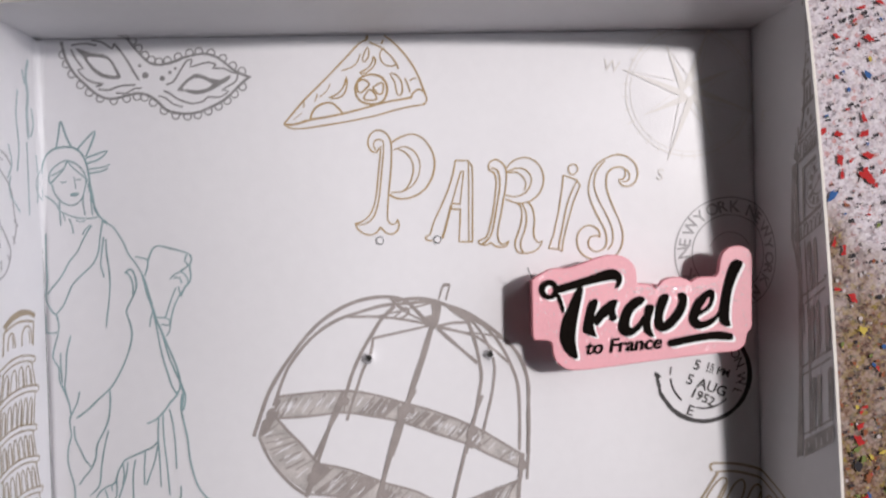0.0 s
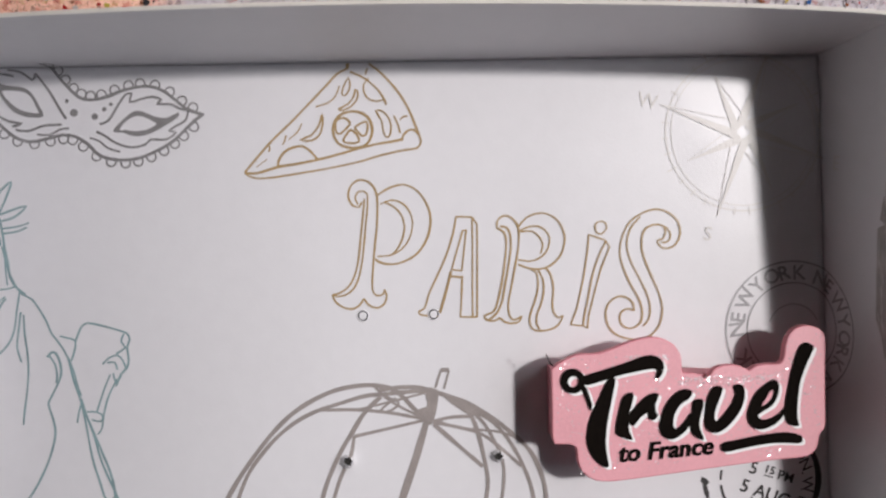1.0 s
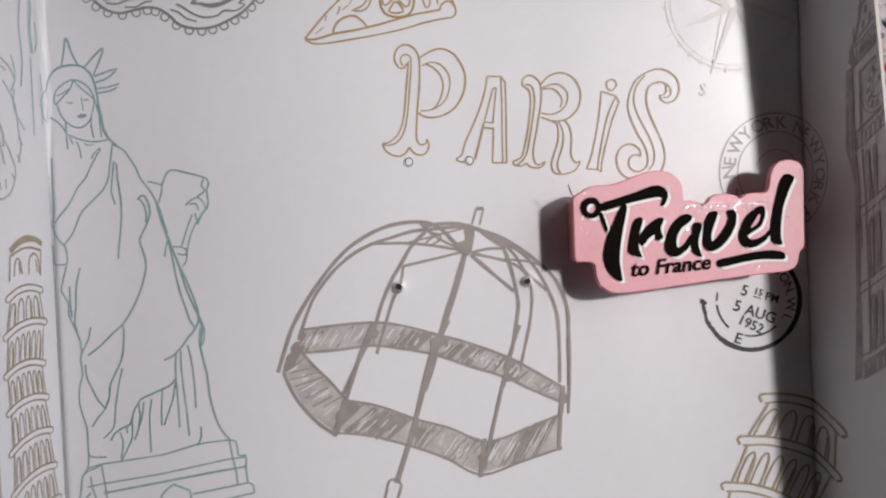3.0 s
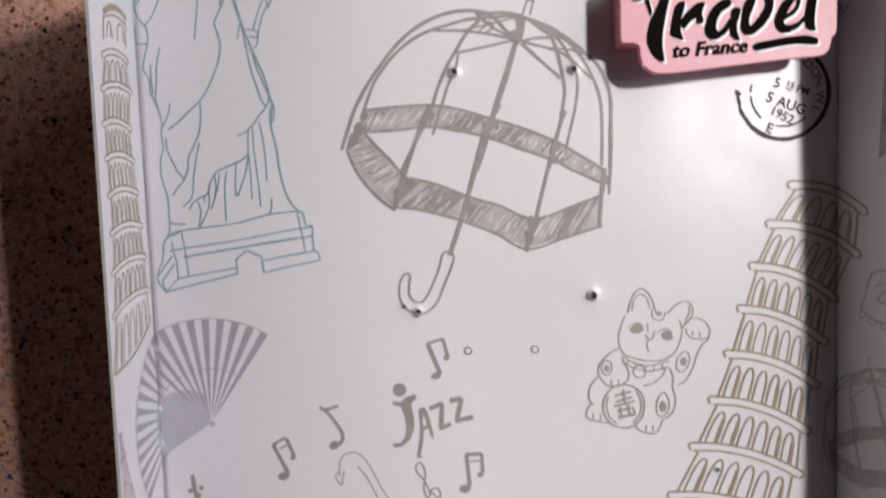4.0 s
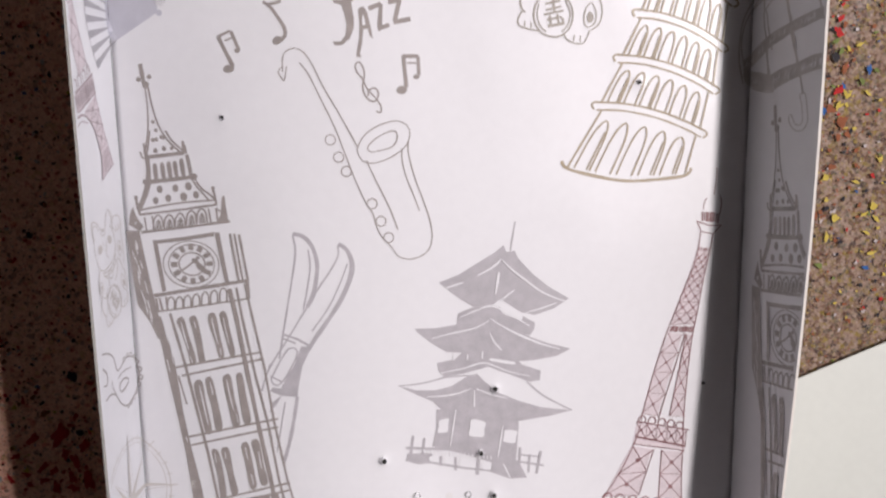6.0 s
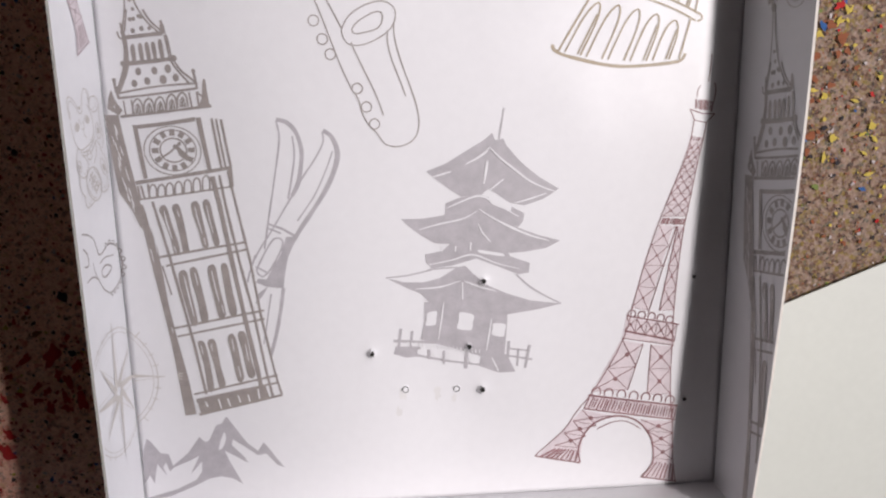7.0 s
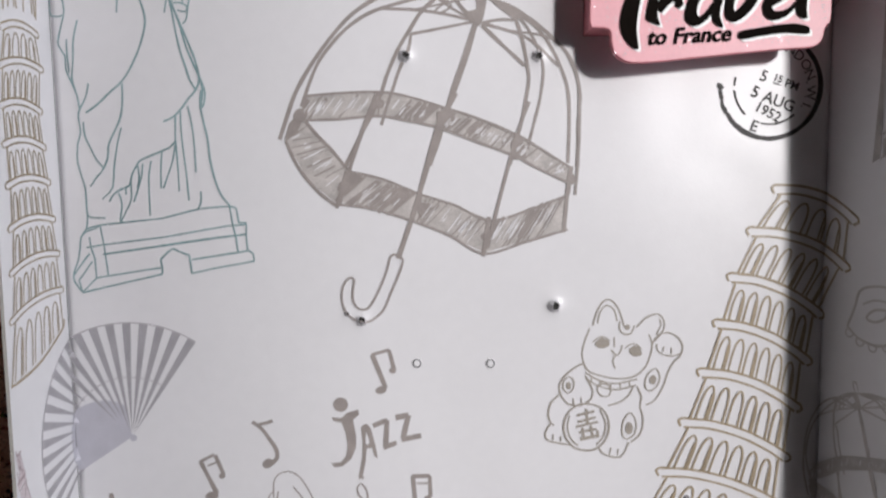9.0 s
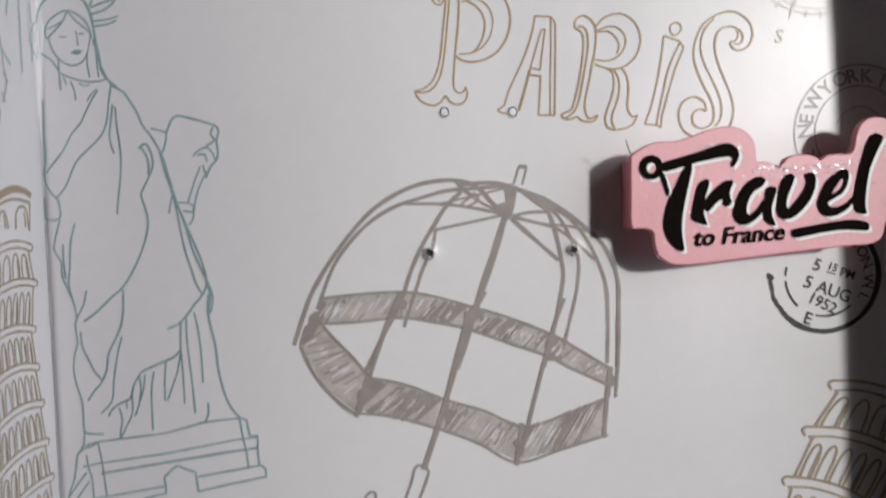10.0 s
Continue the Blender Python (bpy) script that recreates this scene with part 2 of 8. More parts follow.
FLOOR_Z, CEIL_Z, EAST = -0.98, 2.45, 1.20
WIN = (-1.30, 1.4, 0.10, 2.21)      # added wall's opening, sized to shape the light: y from, to, z from, to
slab("floor", -1.7, -1.9, FLOOR_Z - 0.1, EAST + 0.25, 1.7, FLOOR_Z, WOOD, "unseen dark wooden floor added to close the room", "floor")
slab("ceiling", -1.7, -1.9, CEIL_Z, EAST + 0.25, 1.7, CEIL_Z + 0.1, PLASTER, "unseen plaster ceiling added to close the room", "ceiling")
slab("wall_west", -1.7, -1.9, FLOOR_Z, -1.6, 1.7, CEIL_Z, PLASTER, "unseen plaster wall added for its bounce light", "wall")
slab("wall_north", -1.6, 1.6, FLOOR_Z, EAST, 1.7, CEIL_Z, FILL_CUT_PLASTER, "unseen dark wall added to cut the fill light", "wall")
slab("wall_south", -1.6, -1.9, FLOOR_Z, EAST, -1.8, CEIL_Z, FILL_LIFT_PLASTER, "unseen pale plaster wall added to lift the fill light", "wall")
bm = bmesh.new()
box_bm(bm, EAST, -1.9, FLOOR_Z, EAST + 0.15, WIN[0], CEIL_Z)
box_bm(bm, EAST, WIN[1], FLOOR_Z, EAST + 0.15, 1.7, CEIL_Z)
box_bm(bm, EAST, WIN[0], FLOOR_Z, EAST + 0.15, WIN[1], WIN[2])
box_bm(bm, EAST, WIN[0], WIN[3], EAST + 0.15, WIN[1], CEIL_Z)
tagged(mesh_ob("wall_east", bm, PLASTER), "unseen plaster wall added with an opening for the sun", "wall", kind="structure")

# ---------------------------------------------------------------- table and what lies on it
table = tagged(new("work_table"), "work table under a paint-splattered cover", "table")
table.location = (0, -0.2, FLOOR_Z)
TH = TABLE - FLOOR_Z
part("tabletop", box_bm(bmesh.new(), -0.72, -0.72, TH - 0.04, 0.60, 0.62, TH - 0.008, 0.004), WOOD, table)
for lx in (-0.67, 0.55):
    for ly in (-0.67, 0.57):
        part("leg", box_bm(bmesh.new(), lx - 0.03, ly - 0.03, 0, lx + 0.03, ly + 0.03, TH - 0.04, 0.004), WOOD, table)
bm = bmesh.new()
NX, NY = 60, 70
grid = [[bm.verts.new((-0.73 + 1.34 * i / NX, -0.93 + 1.36 * j / NY, TABLE - 0.0012 + 0.0003 * noise.noise(Vector((i * 0.35, j * 0.35, 3.0))))) for j in range(NY + 1)] for i in range(NX + 1)]
for i in range(NX):
    for j in range(NY):
        bm.faces.new((grid[i][j], grid[i + 1][j], grid[i + 1][j + 1], grid[i][j + 1]))
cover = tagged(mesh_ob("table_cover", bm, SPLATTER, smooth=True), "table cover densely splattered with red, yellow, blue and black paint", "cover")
sol = cover.modifiers.new("thick", 'SOLIDIFY')
sol.thickness = 0.0015


def drop_bm(rng, bm, x, y, z, r, index=0, n=9):
    """A flat splash of paint with a ragged edge."""
    st, tw, ph = rng.uniform(0.7, 1.4), rng.uniform(0, 3.1), rng.uniform(0, 90)
    ring = []
    for i in range(n):
        a = 2 * math.pi * i / n
        k = r * (0.86 + 0.55 * noise.noise(Vector((math.cos(a) * 1.3, math.sin(a) * 1.3, ph))) + rng.uniform(-0.08, 0.08))
        ex, ey = k * math.cos(a) * st, k * math.sin(a) / st
        ring.append(bm.verts.new((x + ex * math.cos(tw) - ey * math.sin(tw), y + ex * math.sin(tw) + ey * math.cos(tw), z)))
    top = bm.verts.new((x, y, z + r * 0.008))
    for i in range(n):
        bm.faces.new((ring[i], ring[(i + 1) % n], top)).material_index = index


rng = random.Random(11)
COVER_Z = TABLE + 0.0002
specks = bmesh.new()
zone = [(-0.40, -0.16), (0.17, 0.46)]
for k in range(10400):
    if k < 9400:
        x, y = rng.uniform(*zone[k % 2]), rng.uniform(-0.66, 0.22)
    else:
        x, y = rng.uniform(-0.34, 0.40), rng.uniform(0.1, 0.26)
    pick = rng.choices(range(7), (24, 8, 20, 4, 26, 4, 14) if x < -0.15 else (5, 14, 30, 5, 34, 8, 12) if y < -0.08 else (8, 2, 26, 4, 10, 2, 30))[0]
    drop_bm(rng, specks, x, y, COVER_Z + 0.0002 * rng.random(), 0.0005 + 0.0017 * rng.random() ** 2.4, pick)
tagged(part("paint_specks", specks, DROP_PAINTS, cover), "many small specks of splattered paint", kind="stuff")
shapes = []
for k in range(21):
    bm = bmesh.new()
    drop_bm(rng, bm, 0, 0, 0, 1.0, n=22)
    for q in range(rng.randint(0, 3)):
        a, far = rng.uniform(0, 6.3), rng.uniform(1.2, 1.7)
        drop_bm(rng, bm, far * math.cos(a), far * math.sin(a), 0, rng.uniform(0.15, 0.35), n=8)
    me = bpy.data.meshes.new("paint_drop")
    bm.to_mesh(me)
    bm.free()
    me.materials.append(DROP_PAINTS[4 if k == 7 else (0, 1, 2, 3, 0, 5, 1)[k % 7]])
    shapes.append(me)
for k in range(110):
    x, y = (rng.uniform(*zone[k % 2]), rng.uniform(-0.66, 0.22)) if k < 90 else (rng.uniform(-0.34, 0.40), rng.uniform(0.1, 0.26))
    ob = new("paint_drop", shapes[rng.choice((7, 7, 1, 2, 9, 6) if y < -0.08 and x > 0 else (0, 4, 2, 9, 11, 7))])
    ob.parent = cover
    s = rng.uniform(0.0014, 0.0032)
    ob.matrix_local = Matrix.LocRotScale((x, y, COVER_Z + 0.0002 + 0.0002 * rng.random()), Euler((0, 0, rng.uniform(0, 6.3))), (s, s, s * 0.05))

# the larger drops by colour: across and ahead (mm), size (mm)
RED_DROPS = [(-303, -488, 8.3), (-325, -491, 5.2), (-284, -498, 4.9), (-300, -505, 4), (-292, -512, 5.5), (-318, -515, 4), (-283, -528, 7.1), (-296, -525, 4.6), (-309, -534, 4.6), (-318, -527, 3.7), (-296, -535, 4), (-310, -519, 3.7), (-332, -521, 3.1), (-330, -530, 2.5), (-349, -572, 7.1), (-345, -556, 4.6), (-339, -505, 3.1), (-345, -525, 3.4), (-326, -569, 2.1), (-289, -473, 2.8), (-275, -445, 2.5), (-329, -458, 2.5)]
RED_DROPS_ACROSS = [(386, -287, 2.1), (366, -333, 1.5), (364, -112, 1.8), (348, -168, 4), (351, -215, 4), (357, 170, 2.5), (351, 160, 1.8), (354, 141, 1.8), (336, 148, 2.2), (362, 146, 3.3), (357, 84, 2.9), (357, 72, 3.3), (336, 72, 2.9), (337, 52, 3.6), (346, 51, 1.8), (360, 55, 3.6), (359, 38, 6.2), (331, -13, 2.2), (339, -17, 2.2), (344, 91, 1.4), (273, 163, 2.5), (345, -56, 3.5), (331, -13, 1.7), (339, -17, 1.7), (353, -142, 2.1), (350, -146, 1.7), (349, -157, 2.8)]
YELLOW_DROPS = [(-336, -463, 2.1), (-332, -518, 2.1), (335, -238, 3.4), (351, -228, 3.4), (344, -288, 3.4), (334, -283, 3.4), (371, -292, 2.8), (330, -305, 2.8), (346, -307, 2.1), (355, -323, 4), (389, -313, 4), (381, -320, 2.8), (392, -324, 3.4), (384, -336, 2.8), (390, -354, 3.4), (348, -339, 3.7), (392, -273, 2.8), (357, -218, 3.1), (358, -182, 2.8), (367, -178, 2.8), (377, -218, 2.5), (360, -219, 3.4), (353, -228, 2.8), (265, 174, 2.5), (353, -82, 3.5)]
DARK_DROPS = [(-292, -560, 2.8), (-314, -561, 1.8), (-287, -487, 3.4), (-306, -580, 1.8), (-288, -439, 4.6), (-282, -587, 1.5), (-347, -597, 2.1), (337, -338, 1.8), (347, -314, 2.5), (361, -344, 2.1), (381, -300, 1.8), (347, -189, 4), (367, -128, 2.1), (354, 45, 1.8), (346, -23, 1.8), (330, 91, 1.4), (346, -23, 2.1), (341, -119, 1.4)]
BLUE_DROPS = [(-316, -598, 2.1), (337, -231, 4), (385, -367, 3.1), (377, -199, 3.7), (355, -212, 2.5), (330, 23, 4.7), (360, 118, 3.6)]
BROWN_DROPS = [(-313, -469, 3.4), (-321, -455, 2.5), (355, -240, 4.3), (344, -230, 3.4), (334, -256, 4), (353, -254, 3.1), (361, -252, 3.1), (334, -274, 3.7), (346, -265, 2.1), (349, -279, 3.4), (370, -265, 2.5), (333, -292, 2.8), (334, -321, 5.2), (333, -334, 3.1), (376, -312, 2.1), (355, -299, 1.5), (353, -162, 2.5), (360, -183, 2.1), (345, -231, 4), (356, -242, 4.3), (368, -117, 2.1), (355, -198, 3.4), (332, -137, 2.1), (334, -163, 1.4), (338, -190, 1.7)]
GREEN_DROPS = [(334, -220, 2.5), (343, -364, 3.7), (346, -175, 3.4), (351, -183, 3.4), (383, -199, 2.8), (371, -208, 3.4), (346, -212, 2.1), (336, -92, 2.1)]
for c, drops in ((0, RED_DROPS), (0, RED_DROPS_ACROSS), (1, YELLOW_DROPS), (2, DARK_DROPS), (3, BLUE_DROPS), (4, BROWN_DROPS), (5, GREEN_DROPS)):
    for x, y, s in drops:
        ob = new("paint_drop", shapes[{0: 4, 1: 6, 2: 2, 3: 3, 4: 7, 5: 5}[c] + (7 if c != 4 and rng.random() < 0.5 else 0)])
        ob.parent = cover
        s *= 0.00085 if x > 0 and c in (1, 3, 5) else 0.00105
        ob.matrix_local = Matrix.LocRotScale((x / 1000, y / 1000, COVER_Z + 0.00045), Euler((0, 0, rng.uniform(0, 6.3))), (s, s, s * 0.05))

card = bmesh.new()
box_bm(card, 0.0, -0.35, 0.0, 0.25, 0.0, 0.0012, 0.0004)
sheet_card = tagged(mesh_ob("card_sheet", card, CARD), "blank cream card sheet lying on the splattered cover", "card")
sheet_card.matrix_world = pose(0.2390, -0.4977, TABLE + 0.0035, 0, 0, 21.0)

# ---------------------------------------------------------------- the printed tray
tray = tagged(new("printed_box"), "open white cardboard box lined with printed travel drawings", "box")


def bow_r(v):
    s = max(0.0, math.sin(math.pi * max(0.0, (v + 0.496) / 0.5818)))
    return 0.0115 * s ** 0.8 - 0.002 * min(1.0, max(0.0, (-0.30 - v) / 0.2))


def bow_l(v):
    return -0.0010 * math.sin(math.pi * max(0.0, (v + 0.496) / 0.5818))


def bow_t(u):
    return 0.0055 * math.sin(math.pi * min(1.0, max(0.0, (u + W2) / (2 * W2)))) ** 0.7


def fillet(v):
    """How softly the lining turns up at the left wall: rounder towards the far end."""
    return 0.0004 + 0.0030 * min(1.0, max(0.0, (v + 0.012) / 0.05)) * (1 + 0.35 * noise.noise(Vector((v * 30, 4.0, 0.0))) + 0.22 * noise.noise(Vector((v * 130, 9.0, 0.0))))


# holes pierced through the lining: across and ahead (mm), radius (mm), way to the torn flap (degrees)
HOLES = [(-18.1, -49.8, 1.7, 225), (33.0, -50.1, 1.6, 200), (-37.1, -151.9, 1.6, 250), (39.7, -147.6, 1.9, 200), (-32.3, -414.8, 1.6, 160), (24.2, -379.2, 1.6, 240), (16.8, -413.1, 1.6, 230), (23.4, -436.7, 1.7, 200), (132.4, -380.4, 1.2, 30), (130.8, -446.7, 1.3, 20), (-102.3, -243.6, 1.0, 200), (95.0, -229.1, 0.9, 120), (-42.6, -149.2, 0.8, 200)]
DENTS = [(12.0, -446.0, 18.0, -0.0016), (-70.0, -455.0, 30.0, 0.0010), (60.0, -120.0, 34.0, 0.0011), (-20.0, -160.0, 26.0, -0.0008), (-60.0, 20.0, 36.0, 0.0009), (40.0, -330.0, 40.0, 0.0010)]


def floor_rise(u, v):
    """Height of the lining on the box floor: slack paper with a swelling round each hole."""
    e = min(1.0, max(0.0, (W2 - 0.006 - abs(u)) / 0.02), max(0.0, (v - Y0 - 0.004) / 0.02), max(0.0, (Y1 - 0.004 - v) / 0.02))
    if e <= 0.0:
        return 0.0
    z = 0.0005 * noise.noise(Vector((u * 16, v * 16, 1.0))) + 0.00012 * noise.noise(Vector((u * 50, v * 50, 7.0)))
    for x, y, r, k in DENTS:
        d = ((u * 1000 - x) ** 2 + (v * 1000 - y) ** 2) / (2 * r * r)
        if d < 9:
            z += k * math.exp(-d)
    for x, y, r, k in HOLES:
        d = math.hypot(u * 1000 - x, v * 1000 - y)
        if d < 16:
            z += 0.00045 * r * math.exp(-max(0.0, d - r) / 1.9)
    return z * e


def sheet(u, v, lift=0.0):
    """The place of a point of the printed liner, u to the right and v ahead (metres on the flat sheet), folded up at the walls."""
    r = fillet(v)
    if u < -W2 + r and u > -W2 - r and Y0 < v < Y1:
        turn = (r - u - W2) / (2 * r) * math.pi / 2
        k = r - lift
        return Vector((-W2 + r - k * math.sin(turn), v, r - k * math.cos(turn)))
    if u < -W2:
        h = -W2 - u
        return Vector((-W2 + bow_l(v) * h / RIM + lift, v, h))
    if u > W2:
        h = u - W2
        return Vector((W2 + bow_r(v) * h / RIM - lift, v, h))
    if v > Y1:
        h = v - Y1
        return Vector((u, Y1 + bow_t(u) * h / RIM - lift, h))
    if v < Y0:
        return Vector((u, Y0 + lift, Y0 - v))
    return Vector((u, v, lift + floor_rise(u, v)))


def wall_panel(name, place, count, out, label):
    """A wall of board: place(s, z) gives its inner face; out is the way to its outer face."""
    bm = bmesh.new()
    rows = (TABLE, -0.004, 0.0, 0.008, 0.016, 0.024, 0.032, RIM - 0.0006, RIM)
    t = 0.0015
    inner = [[bm.verts.new(place(i / count, z)) for z in rows] for i in range(count + 1)]
    outer = [[bm.verts.new(place(i / count, z) + out * (t if z < RIM else t * 0.8)) for z in rows] for i in range(count + 1)]
    n = len(rows)
    for i in range(count):
        for k in range(n - 1):
            bm.faces.new((inner[i][k], inner[i][k + 1], inner[i + 1][k + 1], inner[i + 1][k]))
            bm.faces.new((outer[i][k], outer[i + 1][k], outer[i + 1][k + 1], outer[i][k + 1])).material_index = 1
        bm.faces.new((inner[i][-1], outer[i][-1], outer[i + 1][-1], inner[i + 1][-1])).material_index = 2
        bm.faces.new((inner[i][0], inner[i + 1][0], outer[i + 1][0], outer[i][0])).material_index = 1
    for i in (0, count):
        for k in range(n - 1):
            bm.faces.new((inner[i][k], inner[i][k + 1], outer[i][k + 1], outer[i][k])).material_index = 1
    bmesh.ops.recalc_face_normals(bm, faces=bm.faces)
    return part(name, bm, [PAPER, OUTSIDE, BOARD], tray, label, smooth=False)


def at_right(s, z):
    v = YE + (Y1 - YE) * s
    return Vector((W2 + bow_r(v) * max(0, z) / RIM, v, z))


def at_left(s, z):
    v = YE + (Y1 - YE) * s
    return Vector((-W2 + bow_l(v) * max(0, z) / RIM, v, z))


def at_top(s, z):
    u = -W2 + 2 * W2 * s
    return Vector((u, Y1 + bow_t(u) * max(0, z) / RIM, z))


def at_outer(s, z):
    return Vector((-W2 + 2 * W2 * s, YE, z))


def at_bottom(s, z):
    return Vector((-W2 + 2 * W2 * s, Y0, z))


wall_r = wall_panel("side_wall", at_right, 60, Vector((1, 0, 0)), "side wall bowed outward, lined with printed paper")
wall_l = wall_panel("side_wall", at_left, 60, Vector((-1, 0, 0)), "side wall lined with printed paper")
wall_panel("end_wall", at_top, 40, Vector((0, 1, 0)), "plain lined end wall")
wall_panel("end_wall", at_outer, 40, Vector((0, -1, 0)), "unseen outer end wall added to lengthen the box's shadow")
wall_panel("end_wall", at_bottom, 40, Vector((0, -1, 0)), "plain lined end wall")


def floor_panel():
    """The board of the box floor under its slack printed lining, with finer steps near the holes."""
    def steps(a, b, at):
        marks = set(np.round(np.linspace(a, b, int((b - a) / 0.0025)), 5))
        for c in at:
            marks.update(np.round(np.linspace(c - 0.0042, c + 0.0042, 11), 5))
        marks = sorted(m for m in marks if a <= m <= b)
        return [m for k, m in enumerate(marks) if k == 0 or m == marks[-1] or m - marks[k - 1] > 0.0002]
    xs = steps(-W2 + 0.0005, W2 - 0.0005, [h[0] / 1000 for h in HOLES])
    ys = steps(Y0 + 0.0003, Y1 - 0.0003, [h[1] / 1000 for h in HOLES])
    nx, ny = len(xs), len(ys)
    verts = [(x, y, floor_rise(x, y)) for x in xs for y in ys]
    faces = [(i * ny + j, (i + 1) * ny + j, (i + 1) * ny + j + 1, i * ny + j + 1) for i in range(nx - 1) for j in range(ny - 1)]
    edge = [i * ny for i in range(nx)] + [(nx - 1) * ny + j for j in range(1, ny)] + [i * ny + ny - 1 for i in range(nx - 2, -1, -1)] + [j for j in range(ny - 2, 0, -1)]
    low = len(verts)
    verts += [(verts[k][0], verts[k][1], -0.004) for k in edge]
    n = len(edge)
    faces += [(edge[(k + 1) % n], edge[k], low + k, low + (k + 1) % n) for k in range(n)]
    faces.append(tuple(low + k for k in range(n - 1, -1, -1)))
    me = bpy.data.meshes.new("floor_panel")
    me.from_pydata(verts, [], faces)
    me.materials.append(PAPER)
    me.polygons.foreach_set("use_smooth", [len(f) == 4 and max(f) < low for f in faces])
    ob = new("floor_panel", me)
    ob.parent = tray
    return tagged(ob, "white printed paper lining of the box floor")


base = floor_panel()

bm = bmesh.new()
rows = []
for i in range(301):
    v = Y0 + 0.001 + (Y1 - Y0 - 0.002) * i / 300
    crumple = 0.0006 * min(1.0, max(0.0, (v - 0.0) / 0.03))
    rows.append([bm.verts.new(sheet(-W2 + fillet(v) * (k / 4 - 1) * 0.999, v, 0.00003 + (crumple * max(0.0, noise.noise(Vector((v * 90, k * 0.9, 2.0)))) if 0 < k < 8 else 0))) for k in range(9)])
for a, b in zip(rows, rows[1:]):
    for k in range(8):
        bm.faces.new((a[k], a[k + 1], b[k + 1], b[k]))
part("fold_lining", bm, PAPER, wall_l, "rounded glossy turn of the lining", smooth=True)


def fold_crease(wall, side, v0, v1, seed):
    """A thin dark ribbon painted as the shade in the gap where the floor lining meets a side wall."""
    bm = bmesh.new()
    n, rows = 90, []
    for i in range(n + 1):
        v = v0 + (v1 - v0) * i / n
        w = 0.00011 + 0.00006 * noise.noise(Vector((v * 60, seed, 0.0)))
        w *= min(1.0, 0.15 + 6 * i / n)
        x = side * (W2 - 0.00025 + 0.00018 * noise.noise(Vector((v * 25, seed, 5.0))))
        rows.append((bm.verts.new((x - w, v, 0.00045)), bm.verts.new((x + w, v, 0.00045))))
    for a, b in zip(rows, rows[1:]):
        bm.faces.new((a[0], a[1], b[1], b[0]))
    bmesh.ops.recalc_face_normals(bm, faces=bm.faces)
    part("fold_crease", bm, SEAM_SHADE, wall, "thin dark ribbon painted as the shade in the fold")


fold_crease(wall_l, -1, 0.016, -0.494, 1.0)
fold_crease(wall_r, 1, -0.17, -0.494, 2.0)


# ---------------------------------------------------------------- printing
def smooth_line(pts, closed=False, step=0.0016):
    """A curve through the points, cut into short steps."""
    n = len(pts)
    if n == 2 and not closed:
        k = max(1, int((pts[1] - pts[0]).length / step / 2))
        return [pts[0].lerp(pts[1], i / k) for i in range(k + 1)]
    out = []
    for i in range(n if closed else n - 1):
        p1, p2 = pts[i], pts[(i + 1) % n]
        p0 = pts[i - 1] if closed or i else p1 * 2 - p2
        p3 = pts[(i + 2) % n] if closed or i + 2 < n else p2 * 2 - p1
        k = max(2, min(24, int((p2 - p1).length / step)))
        for j in range(k):
            t = j / k
            out.append(0.5 * (2 * p1 + (p2 - p0) * t + (2 * p0 - 5 * p1 + 4 * p2 - p3) * t * t + (3 * p1 - p0 - 3 * p2 + p3) * t ** 3))
    if not closed:
        out.append(pts[-1])
    return out


